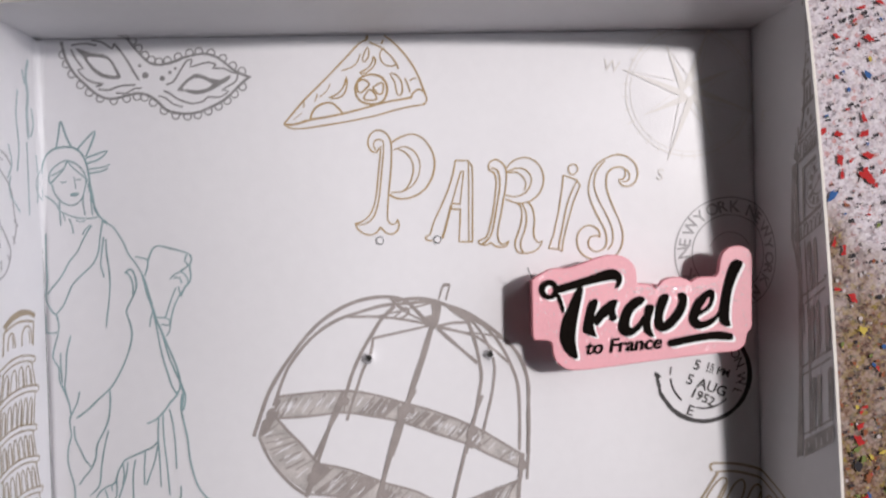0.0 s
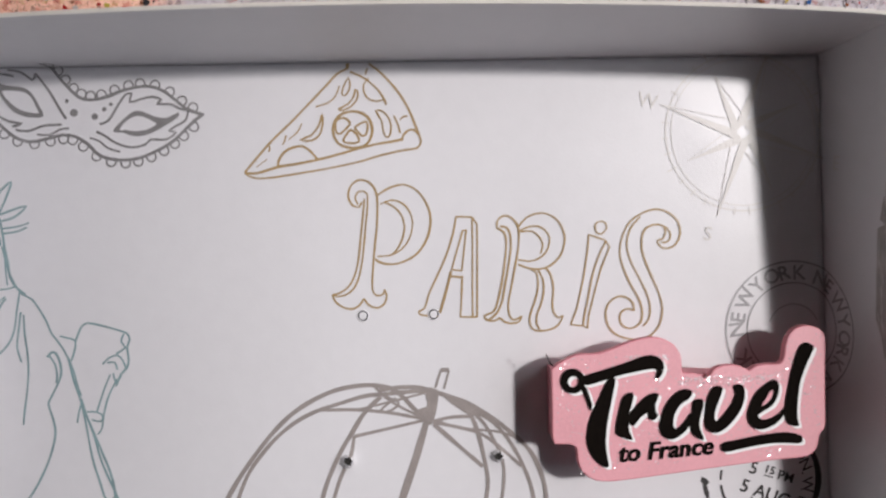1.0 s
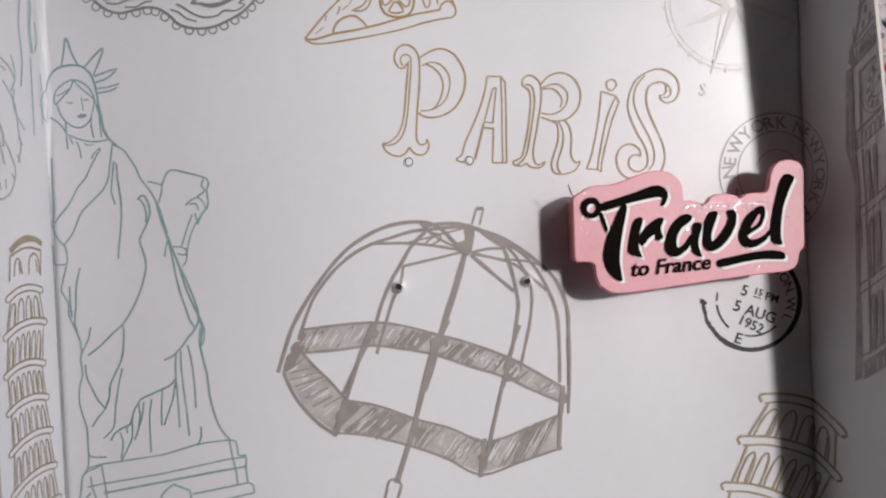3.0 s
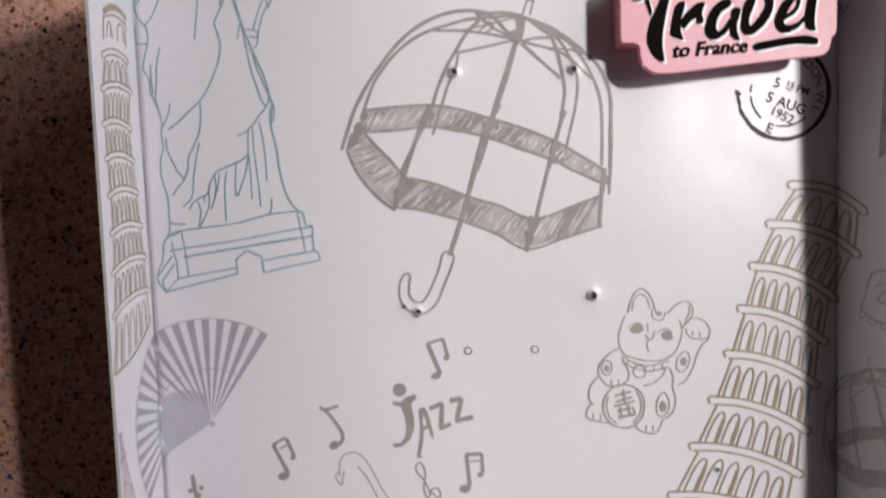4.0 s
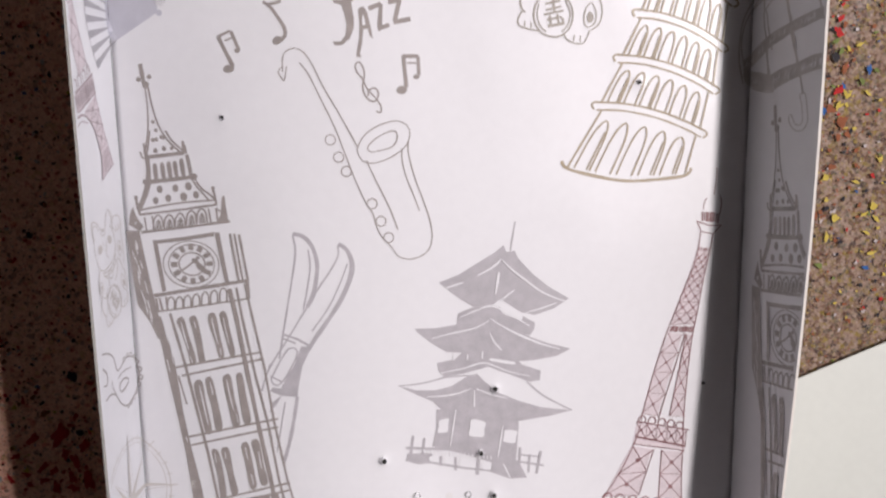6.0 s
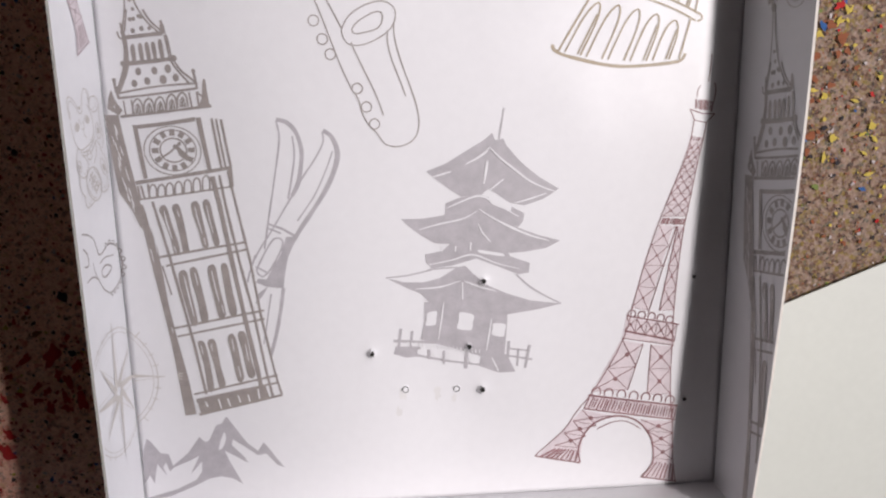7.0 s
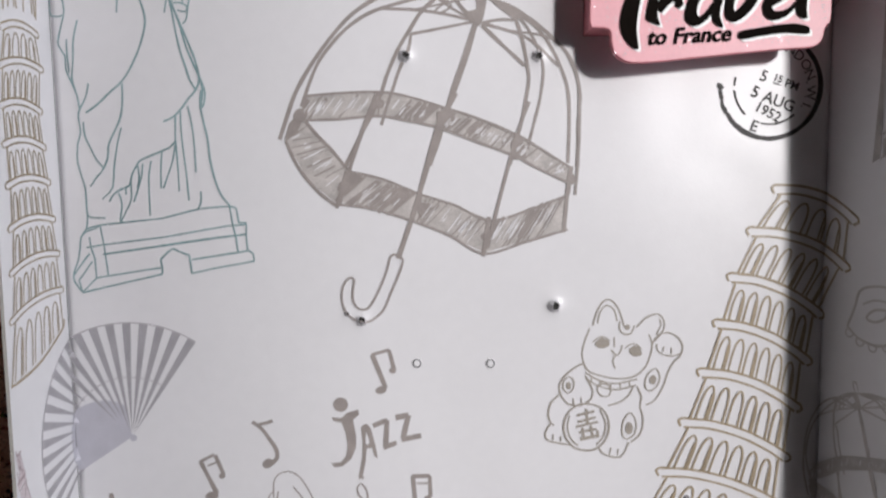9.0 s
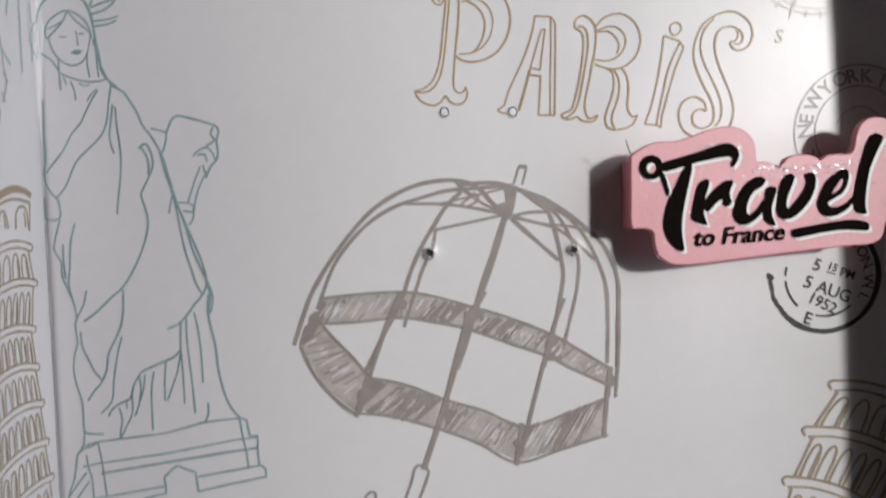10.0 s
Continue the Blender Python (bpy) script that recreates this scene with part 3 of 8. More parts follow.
class Pen:
    """Draws lines and areas of ink on the liner, in millimetres of the flat sheet."""
    made = 0

    def __init__(self, name, ink, parent=None, place=sheet, move=None):
        if move:
            a, b, c, d, e, f = move
            place = lambda u, v, l: sheet(a * u + b * v + c, d * u + e * v + f, l)
        self.name, self.ink, self.parent, self.place, self.bm, self.count = name, ink, parent or base, place, bmesh.new(), 0
        self.rng = random.Random(name)
        Pen.made += 1
        self.low = 0.00012 + 0.0000006 * (Pen.made % 40) - (0.00005 if "shading" in name else 0)

    def lift(self):
        self.count += 1
        return self.low + 0.0000025 * (self.count % 80)

    def ribbon(self, pts, width, closed=False, taper=False, lift=None):
        lift, n = lift or self.lift(), len(pts)
        rows = []
        for i, p in enumerate(pts):
            a = pts[i - 1] if i or closed else p
            b = pts[(i + 1) % n] if i + 1 < n or closed else p
            d = b - a
            if d.length < 1e-9:
                d = Vector((1, 0))
            d.normalize()
            w = (width[i] if isinstance(width, list) else width) * 0.0005 * (1 + 0.24 * noise.noise(Vector((p.x * 160, p.y * 160, self.count * 3.7))))
            if taper:
                w *= 0.35 + 0.65 * math.sin(math.pi * (i + 0.5) / n)
            q = Vector((-d.y, d.x)) * w
            rows.append((self.bm.verts.new(self.place(p.x + q.x, p.y + q.y, lift)), self.bm.verts.new(self.place(p.x - q.x, p.y - q.y, lift))))
        for i in range(n if closed else n - 1):
            a, b = rows[i], rows[(i + 1) % n]
            self.bm.faces.new((a[0], a[1], b[1], b[0]))

    def line(self, width, *xy, closed=False, straight=False, taper=False):
        pts = [Vector((xy[i] / 1000, xy[i + 1] / 1000)) for i in range(0, len(xy), 2)]
        if straight:
            ends = pts + pts[:1] if closed else pts
            for a, b in zip(ends, ends[1:]):
                self.ribbon(smooth_line([a, b]), width)
        else:
            self.ribbon(smooth_line(pts, closed), width, closed, taper)

    def area(self, *xy, curved=False):
        pts = [Vector((xy[i] / 1000, xy[i + 1] / 1000)) for i in range(0, len(xy), 2)]
        if curved:
            pts = smooth_line(pts, True)
        self.fill(pts, self.lift())

    def fill(self, pts, lift, index=0):
        """A flat shape cut fine enough to lie on the slack paper."""
        flat = bmesh.new()
        f = flat.faces.new([flat.verts.new((p.x, p.y, 0)) for p in pts])
        bmesh.ops.triangulate(flat, faces=[f])
        for _ in range(5):
            long = [e for e in flat.edges if e.calc_length() > 0.0045]
            if not long:
                break
            bmesh.ops.subdivide_edges(flat, edges=long, cuts=1)
            bmesh.ops.triangulate(flat, faces=[f for f in flat.faces if len(f.verts) > 3])
        made = {v: self.bm.verts.new(self.place(v.co.x, v.co.y, lift)) for v in flat.verts}
        for f in flat.faces:
            self.bm.faces.new([made[v] for v in f.verts]).material_index = index
        flat.free()

    def ring(self, width, x, y, r, r2=None, turn=0.0, a0=0.0, a1=360.0, steps=28):
        r2 = r2 or r
        c, s = math.cos(radians(turn)), math.sin(radians(turn))
        whole = a1 - a0 >= 360
        pts = []
        for i in range(steps if whole else steps + 1):
            a = radians(a0 + (a1 - a0) * i / steps)
            ex, ey = r * math.cos(a), r2 * math.sin(a)
            pts.append(Vector(((x + ex * c - ey * s) / 1000, (y + ex * s + ey * c) / 1000)))
        self.ribbon(pts, width, whole)

    def dot(self, x, y, r, r2=None, turn=0.0):
        r2 = r2 or r
        c, s = math.cos(radians(turn)), math.sin(radians(turn))
        self.area(*[w for i in range(14) for w in (x + r * math.cos(i * 0.4488) * c - r2 * math.sin(i * 0.4488) * s, y + r * math.cos(i * 0.4488) * s + r2 * math.sin(i * 0.4488) * c)])

    def gap(self, *xy):
        """Bare paper left within an area of ink."""
        pts = smooth_line([Vector((xy[i] / 1000, xy[i + 1] / 1000)) for i in range(0, len(xy), 2)], True)
        self.fill(pts, 0.00034, 1)

    def bare(self, width, *xy):
        """A line of bare paper across an area of ink."""
        n = len(self.bm.faces)
        self.ribbon(smooth_line([Vector((xy[i] / 1000, xy[i + 1] / 1000)) for i in range(0, len(xy), 2)]), width, taper=True, lift=0.00036)
        self.bm.faces.ensure_lookup_table()
        for f in self.bm.faces[n:]:
            f.material_index = 1

    def scratch(self, gap, keep, a, b, c, d):
        """Slanting scratches of bare paper in the inked band a, b, c, d (a to b along it); keep: the share that is there."""
        a, b, c, d = (Vector(p) for p in (a, b, c, d))
        n = max(2, int((b - a).length / gap * 2.6))
        lean = 0.55 * (d - a).length / (b - a).length
        for i in range(n):
            s = (i + self.rng.uniform(0.1, 0.9)) / n
            if self.rng.random() > keep * (0.6 + 0.9 * abs(noise.noise(Vector((a.x + s * 9, a.y, 3.0))))) + 0.1 or s - lean < -0.08:
                continue
            p, q = a.lerp(b, s), d.lerp(c, max(0, s - lean))
            h0, h1 = self.rng.uniform(0.05, 0.5), self.rng.uniform(0.55, 0.95)
            p, q = p.lerp(q, h0), p.lerp(q, h1)
            self.bare(self.rng.uniform(0.25, 0.65), p.x, p.y, *p.lerp(q, 0.5), q.x, q.y)

    def scribble(self, gap, keep, a, b, c, d):
        """Slanting strokes of a soft pencil across the band a, b, c, d, thick and thin in patches."""
        a, b, c, d = (Vector(p) for p in (a, b, c, d))
        n = max(2, int((b - a).length / gap))
        lean = 0.7 * (d - a).length / (b - a).length
        for i in range(n):
            s = (i + self.rng.uniform(0.0, 1.0)) / n
            patch = keep + 0.9 * noise.noise(Vector((a.x * 0.3 + s * (b - a).length * 0.16, a.y, 7.0)))
            if self.rng.random() > patch:
                continue
            p, q = a.lerp(b, s), d.lerp(c, min(1.0, max(0.0, s - lean)))
            h0, h1 = self.rng.choice((0.0, 0.0, 0.3)) * self.rng.random(), 1 - self.rng.choice((0.0, 0.0, 0.5)) * self.rng.random()
            p, q = p.lerp(q, h0), p.lerp(q, h1)
            bend = p.lerp(q, 0.5) + Vector((self.rng.uniform(-0.4, 0.4), 0.0))
            self.line(self.rng.uniform(0.35, 0.7) + max(0.0, patch - 0.5) * self.rng.uniform(0.2, 1.6), p.x, p.y, bend.x, bend.y, q.x, q.y)

    def knot(self, x, y, r):
        """A rubbed dark patch where strokes cross."""
        ring = [(r * self.rng.uniform(0.75, 1.2), 2 * math.pi * k / 9) for k in range(9)]
        self.area(*[v for k, t in ring for v in (x + k * math.cos(t), y + k * math.sin(t))], curved=True)

    def ticks(self, width, count, x, y, r1, r2):
        for i in range(count):
            a = 2 * math.pi * i / count
            self.line(width, x + r1 * math.cos(a), y + r1 * math.sin(a), x + r2 * math.cos(a), y + r2 * math.sin(a))

    def lattice(self, width, count, left, right):
        """Crossed braces between two edges, with a knot at each crossing."""
        def along(edge, s):
            pts = [Vector(edge[i:i + 2]) for i in range(0, len(edge), 2)]
            k = min(len(pts) - 2, int(s * (len(pts) - 1)))
            return pts[k].lerp(pts[k + 1], s * (len(pts) - 1) - k)
        for i in range(count):
            a, b = along(left, i / count), along(right, i / count)
            c, d = along(left, (i + 1) / count), along(right, (i + 1) / count)
            for p, q, w in ((a, d, 1.0), (b, c, 1.0), (c, d, 0.6)):
                self.line(width * w, p.x, p.y, q.x, q.y)
            mid = (a + b + c + d) / 4
            self.dot(mid.x, mid.y, width * (2.6 if width > 0.44 else 1.9))

    def lace(self, width, r, side, *xy):
        """A row of small loops along a curve."""
        pts = smooth_line([Vector((xy[i] / 1000, xy[i + 1] / 1000)) for i in range(0, len(xy), 2)])
        far, last = 0.0, pts[0]
        for a, b in zip(pts, pts[1:]):
            far += (b - a).length
            if far > r * 0.0019:
                far = 0.0
                d = (b - a).normalized()
                n = Vector((d.y, -d.x)) * side
                c = (last + b) / 2 * 1000 + n * r * 0.55
                ang = math.degrees(math.atan2(n.y, n.x))
                self.ring(width, c.x, c.y, r * 0.85, r * 0.8, ang, -125, 125, 10)
                last = b

    def hatch(self, width, a, b, c, d, gap):
        """Slanting strokes over the four-sided area a, b, c, d (a to b along it, d to c the far side)."""
        a, b, c, d = (Vector(p) for p in (a, b, c, d))
        n = max(2, int((b - a).length / gap))
        lean = 0.05 * (d - a).length / (b - a).length
        for i in range(n):
            s = (i + self.rng.uniform(0.3, 0.7)) / n
            p, q = a.lerp(b, min(1, s + lean)), d.lerp(c, max(0, s - lean))
            p, q = p.lerp(q, self.rng.uniform(0, 0.12)), q.lerp(p, self.rng.uniform(0, 0.12))
            self.line(width * self.rng.uniform(0.7, 1.4), p.x, p.y, q.x, q.y)

    def text(self, words, x, y, size, turn=0.0, slant=0.0, bold=0.0, around=None, spacing=1.0):
        """Words in the built-in font; around = (radius, first angle): set on a circle about (x, y)."""
        jobs = []
        if around:
            radius, a = around
            for ch in words:
                jobs.append((ch, x + radius * math.cos(radians(a)), y + radius * math.sin(radians(a)), a - 90))
                a -= math.degrees(size * spacing * (0.30 if ch in "I1 .," else 0.62) / radius)
        else:
            jobs.append((words, x, y, turn))
        for ch, jx, jy, jt in jobs:
            cu = bpy.data.curves.new("type", 'FONT')
            cu.body, cu.size, cu.shear, cu.offset, cu.space_character, cu.resolution_u = ch, size / 1000, slant, bold / 1000, spacing if not around else 1.0, 3
            ob = new("type", cu)
            me = bpy.data.meshes.new_from_object(ob.evaluated_get(bpy.context.evaluated_depsgraph_get()))
            bpy.data.objects.remove(ob)
            bpy.data.curves.remove(cu)
            lift, turned = self.lift(), Matrix.Rotation(radians(jt), 2)
            vs = []
            for v in me.vertices:
                p = turned @ Vector((v.co.x, v.co.y))
                vs.append(self.bm.verts.new(self.place(p.x + jx / 1000, p.y + jy / 1000, lift)))
            for f in me.polygons:
                try:
                    self.bm.faces.new([vs[i] for i in f.vertices])
                except ValueError:
                    pass
            bpy.data.meshes.remove(me)

    def done(self, label=""):
        bm = self.bm
        bmesh.ops.delete(bm, geom=[v for v in bm.verts if v.co.z > RIM - 0.0003], context='VERTS')
        for f in bm.faces:
            f.normal_update()
        return part(self.name, bm, [self.ink, PAPER], self.parent, label)



# ---------------------------------------------------------------- drawings with a regular build
def leaning_tower(pen=None, label='sand-coloured drawing of a leaning round tower'):
    pen = pen or Pen("leaning_tower_drawing", SAND_INK)
    left = [(58.5, -268.6), (74.8, -238.6), (85.0, -216.5), (93.9, -195.8), (101.1, -175.2), (107.2, -155.2), (112.5, -136.4), (120.1, -118.0), (130.1, -101.3)]
    right = [(121.2, -272.9), (127.4, -252.4), (132.8, -231.6), (136.5, -211.8), (140.6, -190.8), (144.3, -171.3), (148.9, -152.0), (159.8, -131.6), (162.9, -113.1)]
    arches = (5, 6, 6, 6, 6, 6, 6, 4)
    left, right = [Vector(p) for p in left], [Vector(p) for p in right]
    for i, (a, b) in enumerate(zip(left, right)):
        d = (b - a).normalized()
        n = Vector((-d.y, d.x))
        bulge = -4.5 if i == 0 else 3.6
        if i == 0:
            m = (a + b) / 2 + n * bulge
            pen.line(1.5, a.x - 0.8, a.y + 2.6, a.x, a.y, a.x + 8, a.y - 3.2, m.x, m.y - 1, b.x - 6, b.y - 2, b.x, b.y, b.x + 0.8, b.y + 2.4)
            continue
        for drop, w in ((0.0, 1.0), (-3.4, 0.9)):
            p = [a + n * drop + d * (0.3 if drop else -1.5), a.lerp(b, 0.25) + n * (drop + bulge * 0.8), a.lerp(b, 0.55) + n * (drop + bulge), a.lerp(b, 0.82) + n * (drop + bulge * 0.6), b + n * drop + d * (0.0 if drop else 1.5)]
            pen.line(w, *[c for q in p for c in q])
        for q, s in ((a - d * 1.5, -1), (b + d * 1.5, 1)):
            pen.line(1.0, *q, *(q + d * 1.2 * s - n * 1.6), *(q - n * 3.4 - d * 0.6 * s))
    for i, count in enumerate(arches):
        a0, b0, a1, b1 = left[i], right[i], left[i + 1], right[i + 1]
        d = (b1 - a1).normalized()
        n = Vector((-d.y, d.x))
        up_a, up_b = a1 - n * 4.0, b1 - n * 4.0

        def at(s, h):
            low = a0.lerp(b0, s) + n * ((3.6 if i else -3.4) * 4 * s * (1 - s))
            high = up_a.lerp(up_b, s) + n * (3.6 * 4 * s * (1 - s))
            return low.lerp(high, h)
        pen.line(1.0, *at(0.03, 0), *at(0.05, 1))
        pen.line(1.0, *at(0.97, 0), *at(0.95, 1))
        for k in range(count):
            s0 = 0.08 + 0.86 * k / count
            w = 0.86 / count * 0.72
            pts = [at(s0, 0.02), at(s0 + w * 0.02, 0.5), at(s0 + w * 0.18, 0.74), at(s0 + w * 0.5, 0.84), at(s0 + w * 0.82, 0.74), at(s0 + w * 0.98, 0.5), at(s0 + w, 0.02)]
            pen.line(0.85, *[c for q in pts for c in q])
            if k in (0, count - 1) or (k + i) % 3 == 0:
                q0, q1 = at(s0 + w * 0.8, 0.03), at(s0 + w * 0.8, 0.66)
                pen.line(0.8, *q0, *q1)
    pen.done(label)


def folding_fan():
    pen = Pen("fan_drawing", LILAC_INK)
    cx, cy, r, a0, a1, count = -128.2, -196.5, 45.6, 57.0, 213.5, 20
    for i in range(count):
        a = a0 + (a1 - a0) * i / (count - 1)
        near = 2.0 if i < 7 else 9.0 if a < 138 else 23.0
        blade = Pen("fan_blade", FAN_INK)
        blade.count = i
        w0, w1 = (0.75 * near + 10) / r, 2.1
        pts = []
        for ang, rad in ((a - w0, near), (a - w1, r), (a + w1, r), (a + w0, near)):
            pts += [cx + rad * math.cos(radians(ang)), cy + rad * math.sin(radians(ang))]
        steps = 14
        quad = [Vector(pts[k:k + 2]) for k in range(0, 8, 2)]
        side1 = [quad[0].lerp(quad[1], k / steps) for k in range(steps + 1)]
        side2 = [quad[2].lerp(quad[3], k / steps) for k in range(steps + 1)][::-1]
        lift = blade.lift()
        v1 = [blade.bm.verts.new(sheet(p.x / 1000, p.y / 1000, lift)) for p in side1]
        v2 = [blade.bm.verts.new(sheet(p.x / 1000, p.y / 1000, lift)) for p in side2]
        for k in range(steps):
            blade.bm.faces.new((v1[k], v1[k + 1], v2[k + 1], v2[k]))
        blade.done()
    pen.ring(0.5, cx, cy, r, None, 0, a0 - 2, a1 + 2, 60)
    pen.ring(0.35, cx, cy, 24, None, 0, a0, a1, 40)
    pen.done("lilac-grey print of a spread folding fan")
    pen = Pen("fan_shading", FAN_TINT)
    pen.area(*[c for k in range(19) for c in (cx + (13 + 12 * min(1, k / 9)) * math.cos(radians(100 + 113 * k / 18)), cy + (13 + 12 * min(1, k / 9)) * math.sin(radians(100 + 113 * k / 18)))], cx, cy)
    pen.dot(cx + 0.4, cy - 0.4, 1.4)
    pen.done("pale lilac print between the fan blades")


def compass_rose(name, ink, parent, cx, cy, r, turn, letters, label):
    pen = Pen(name, ink, parent)
    pen.ring(0.45, cx, cy, r, steps=64)
    pen.ring(0.3, cx, cy, r * 0.93, steps=64)
    for i in range(32):
        a = radians(turn + i * 11.25)
        k = 1.1 if i % 4 == 0 else 1.05
        pen.line(0.45, cx + r * 0.96 * math.cos(a), cy + r * 0.96 * math.sin(a), cx + r * k * math.cos(a), cy + r * k * math.sin(a))
    for i in range(8):
        a = radians(turn + i * 45)
        reach = r * (1.12 if i % 2 == 0 else 0.8)
        tip = Vector((cx + reach * math.cos(a), cy + reach * math.sin(a)))
        for s in (-1, 1):
            foot = Vector((cx + r * 0.16 * math.cos(a + s * 0.78), cy + r * 0.16 * math.sin(a + s * 0.78)))
            if s > 0:
                lift, hub = pen.lift(), Vector((cx, cy))
                rail = [hub.lerp(tip, k / 12) for k in range(13)], [hub.lerp(foot, min(1.0, k / 2)) if k < 2 else foot.lerp(tip, (k - 2) / 10) for k in range(13)]
                vs = [[pen.bm.verts.new(sheet(q.x / 1000, q.y / 1000, lift)) for q in line] for line in rail]
                for k in range(1, 12):
                    pen.bm.faces.new((vs[0][k], vs[0][k + 1], vs[1][k + 1], vs[1][k]))
            else:
                pen.line(0.24, *foot, *foot.lerp(tip, 0.5), *tip)
    for ch, ang, size in letters:
        a = radians(turn + ang)
        pen.text(ch, cx + r * 1.36 * math.cos(a) - size * 0.3, cy + r * 1.36 * math.sin(a) - size * 0.3, size, turn=-12)
    pen.done(label)


def city_stamp():
    pen = Pen("round_postmark", STAMP_GREY)
    cx, cy = 138.1, -10.4
    pen.ring(0.55, cx, cy, 24.0, steps=72)
    pen.ring(0.5, cx, cy, 16.5, steps=60)
    pen.text("NEW YORK NEW YORK NEW YORK ", cx, cy, 7.2, around=(17.6, 186.0), spacing=1.02, bold=0.12)
    pen.ring(0.4, cx, cy, 9.0, 9.0, 0, 20, 160)
    pen.done("grey circular postmark lettered New York")


def dated_stamp():
    pen = Pen("dated_postmark", STAMP_INK)
    cx, cy = 125.4, -62.3
    rng = random.Random(5)
    pts, widths = [], []
    for i in range(93):
        a = 176 + i * 2.5
        rough = max(0.0, 1 - (a - 176) / 62)
        r = (20.2 + 0.5 * rough * rng.uniform(-1, 1) + 0.06 * rng.uniform(-1, 1)) / 1000
        pts.append(Vector((cx / 1000 + r * math.cos(radians(a)), cy / 1000 + r * math.sin(radians(a)))))
        widths.append(1.9 - 0.4 * rough + 0.7 * rough * rng.uniform(-1, 1))
    pen.ribbon(pts, widths)
    pen.ring(0.8, cx, cy, 14.6, None, 0, 165, 178, 6)
    pen.ring(0.8, cx, cy, 14.6, None, 0, 185, 227, 12)
    pen.ring(0.8, cx, cy, 14.6, None, 0, 256, 312, 14)
    pen.text("LONDON.W.1.", cx, cy, 5.6, around=(14.4, 100.0), spacing=1.1)
    for words, dx, dy, size, turn in (('5', -4.9, 2.7, 6.2, -19.0), ('15', 0.7, 2.7, 3.9, -20.0), ('PM', 5.3, 0.2, 4.6, -19.0), ('5', -8.3, -3.4, 6.4, -21.0), ('AUG', -3.4, -5.3, 6.3, -21.0), ('1952', -6.7, -8.9, 5.7, -27.0), ('E', -8.4, -16.6, 6.2, -21.0)):
        pen.text(words, cx + dx, cy + dy, size, turn=turn, bold=0.10)
    pen.line(0.45, cx + 0.9, cy + 1.6, cx + 4.0, cy + 0.5)
    pen.done("black London postmark dated 5 Aug 1952")


# ---------------------------------------------------------------- holes in the lining
def ring_cut(x, y):
    """A small round cut whose disc of paper is still in place, standing a little askew; dark faces paint the shade in
    the cut.
    """
    bm = bmesh.new()
    rng = random.Random(int(x * 31 + y * 7))
    r, n, lean = 1.75, 26, rng.uniform(-0.6, 0.6)
    rows = []
    for rad, z in ((r * 1.25, 0.00004), (r * 1.08, 0.00030), (r, 0.00026), (r * 0.80, 0.00006), (r * 0.74, 0.00034), (r * 0.5, 0.00040)):
        row = []
        for i in range(n):
            a = 2 * math.pi * i / n
            u, v = (x + rad * math.cos(a)) / 1000, (y + rad * math.sin(a)) / 1000
            tilt = 0.00012 * math.cos(a - 2.6 - lean) if rad < r * 0.78 else 0.0
            row.append(bm.verts.new(sheet(u, v, z + tilt)))
        rows.append(row)
    for k in range(5):
        for i in range(n):
            f = bm.faces.new((rows[k][i], rows[k][(i + 1) % n], rows[k + 1][(i + 1) % n], rows[k + 1][i]))
            f.material_index = 1 if k in (2, 3) and (k == 2 or rng.random() < 0.6) else 0
    bm.faces.new(rows[5])
    part("round_cut", bm, [PAPER, HOLE_SHADE], base, "small round cut in the lining, its shade painted dark")


def torn_hole(x, y, r, way):
    """A pierced hole: a ragged dark disc over the paper painted as the shade inside, and curled flaps of torn paper
    standing up round it, the largest towards way.
    """
    rng = random.Random(int(x * 13 + y * 5))
    mouth = bmesh.new()
    n = 18
    ring = [mouth.verts.new(sheet((x + k * math.cos(2 * math.pi * i / n)) / 1000, (y + k * math.sin(2 * math.pi * i / n)) / 1000, 0.00040)) for i in range(n) for k in (r * rng.uniform(0.72, 1.12),)]
    mid = mouth.verts.new(sheet(x / 1000, y / 1000, 0.0002))
    for i in range(n):
        mouth.faces.new((ring[i], ring[(i + 1) % n], mid))
    hole = part("pierced_hole", mouth, HOLE_SHADE, base, "pierced hole, its shade painted as a dark disc, with torn paper edges")
    flaps = bmesh.new()
    for k in range(6):
        a = radians(way) + 2 * math.pi * k / 6 + rng.uniform(-0.25, 0.25)
        big = 0.5 + 0.5 * math.cos(a - radians(way))
        w = rng.uniform(0.3, 0.5) + 0.15 * big
        foot = [(a + w * q, r * (1.05 + 0.45 * big) * rng.uniform(0.95, 1.12)) for q in (-1, -0.35, 0.35, 1)]
        height = (0.0002 + 0.0007 * big) * rng.uniform(0.7, 1.2)
        reach = r * (0.85 - 0.35 * big * rng.uniform(0.6, 1.0))
        low = [flaps.verts.new(sheet((x + q * math.cos(t)) / 1000, (y + q * math.sin(t)) / 1000, 0.00042)) for t, q in foot]
        top = [flaps.verts.new(sheet((x + reach * math.cos(a + w * q)) / 1000, (y + reach * math.sin(a + w * q)) / 1000, 0.0005 + height * rng.uniform(0.6, 1.1))) for q in (-0.7, -0.2, 0.3, 0.6)]
        for q in range(3):
            flaps.faces.new((low[q], low[q + 1], top[q + 1], top[q]))
    bmesh.ops.solidify(flaps, geom=flaps.faces[:], thickness=0.00012)
    part("torn_flap", flaps, PAPER, hole, "curled flaps of torn white paper")


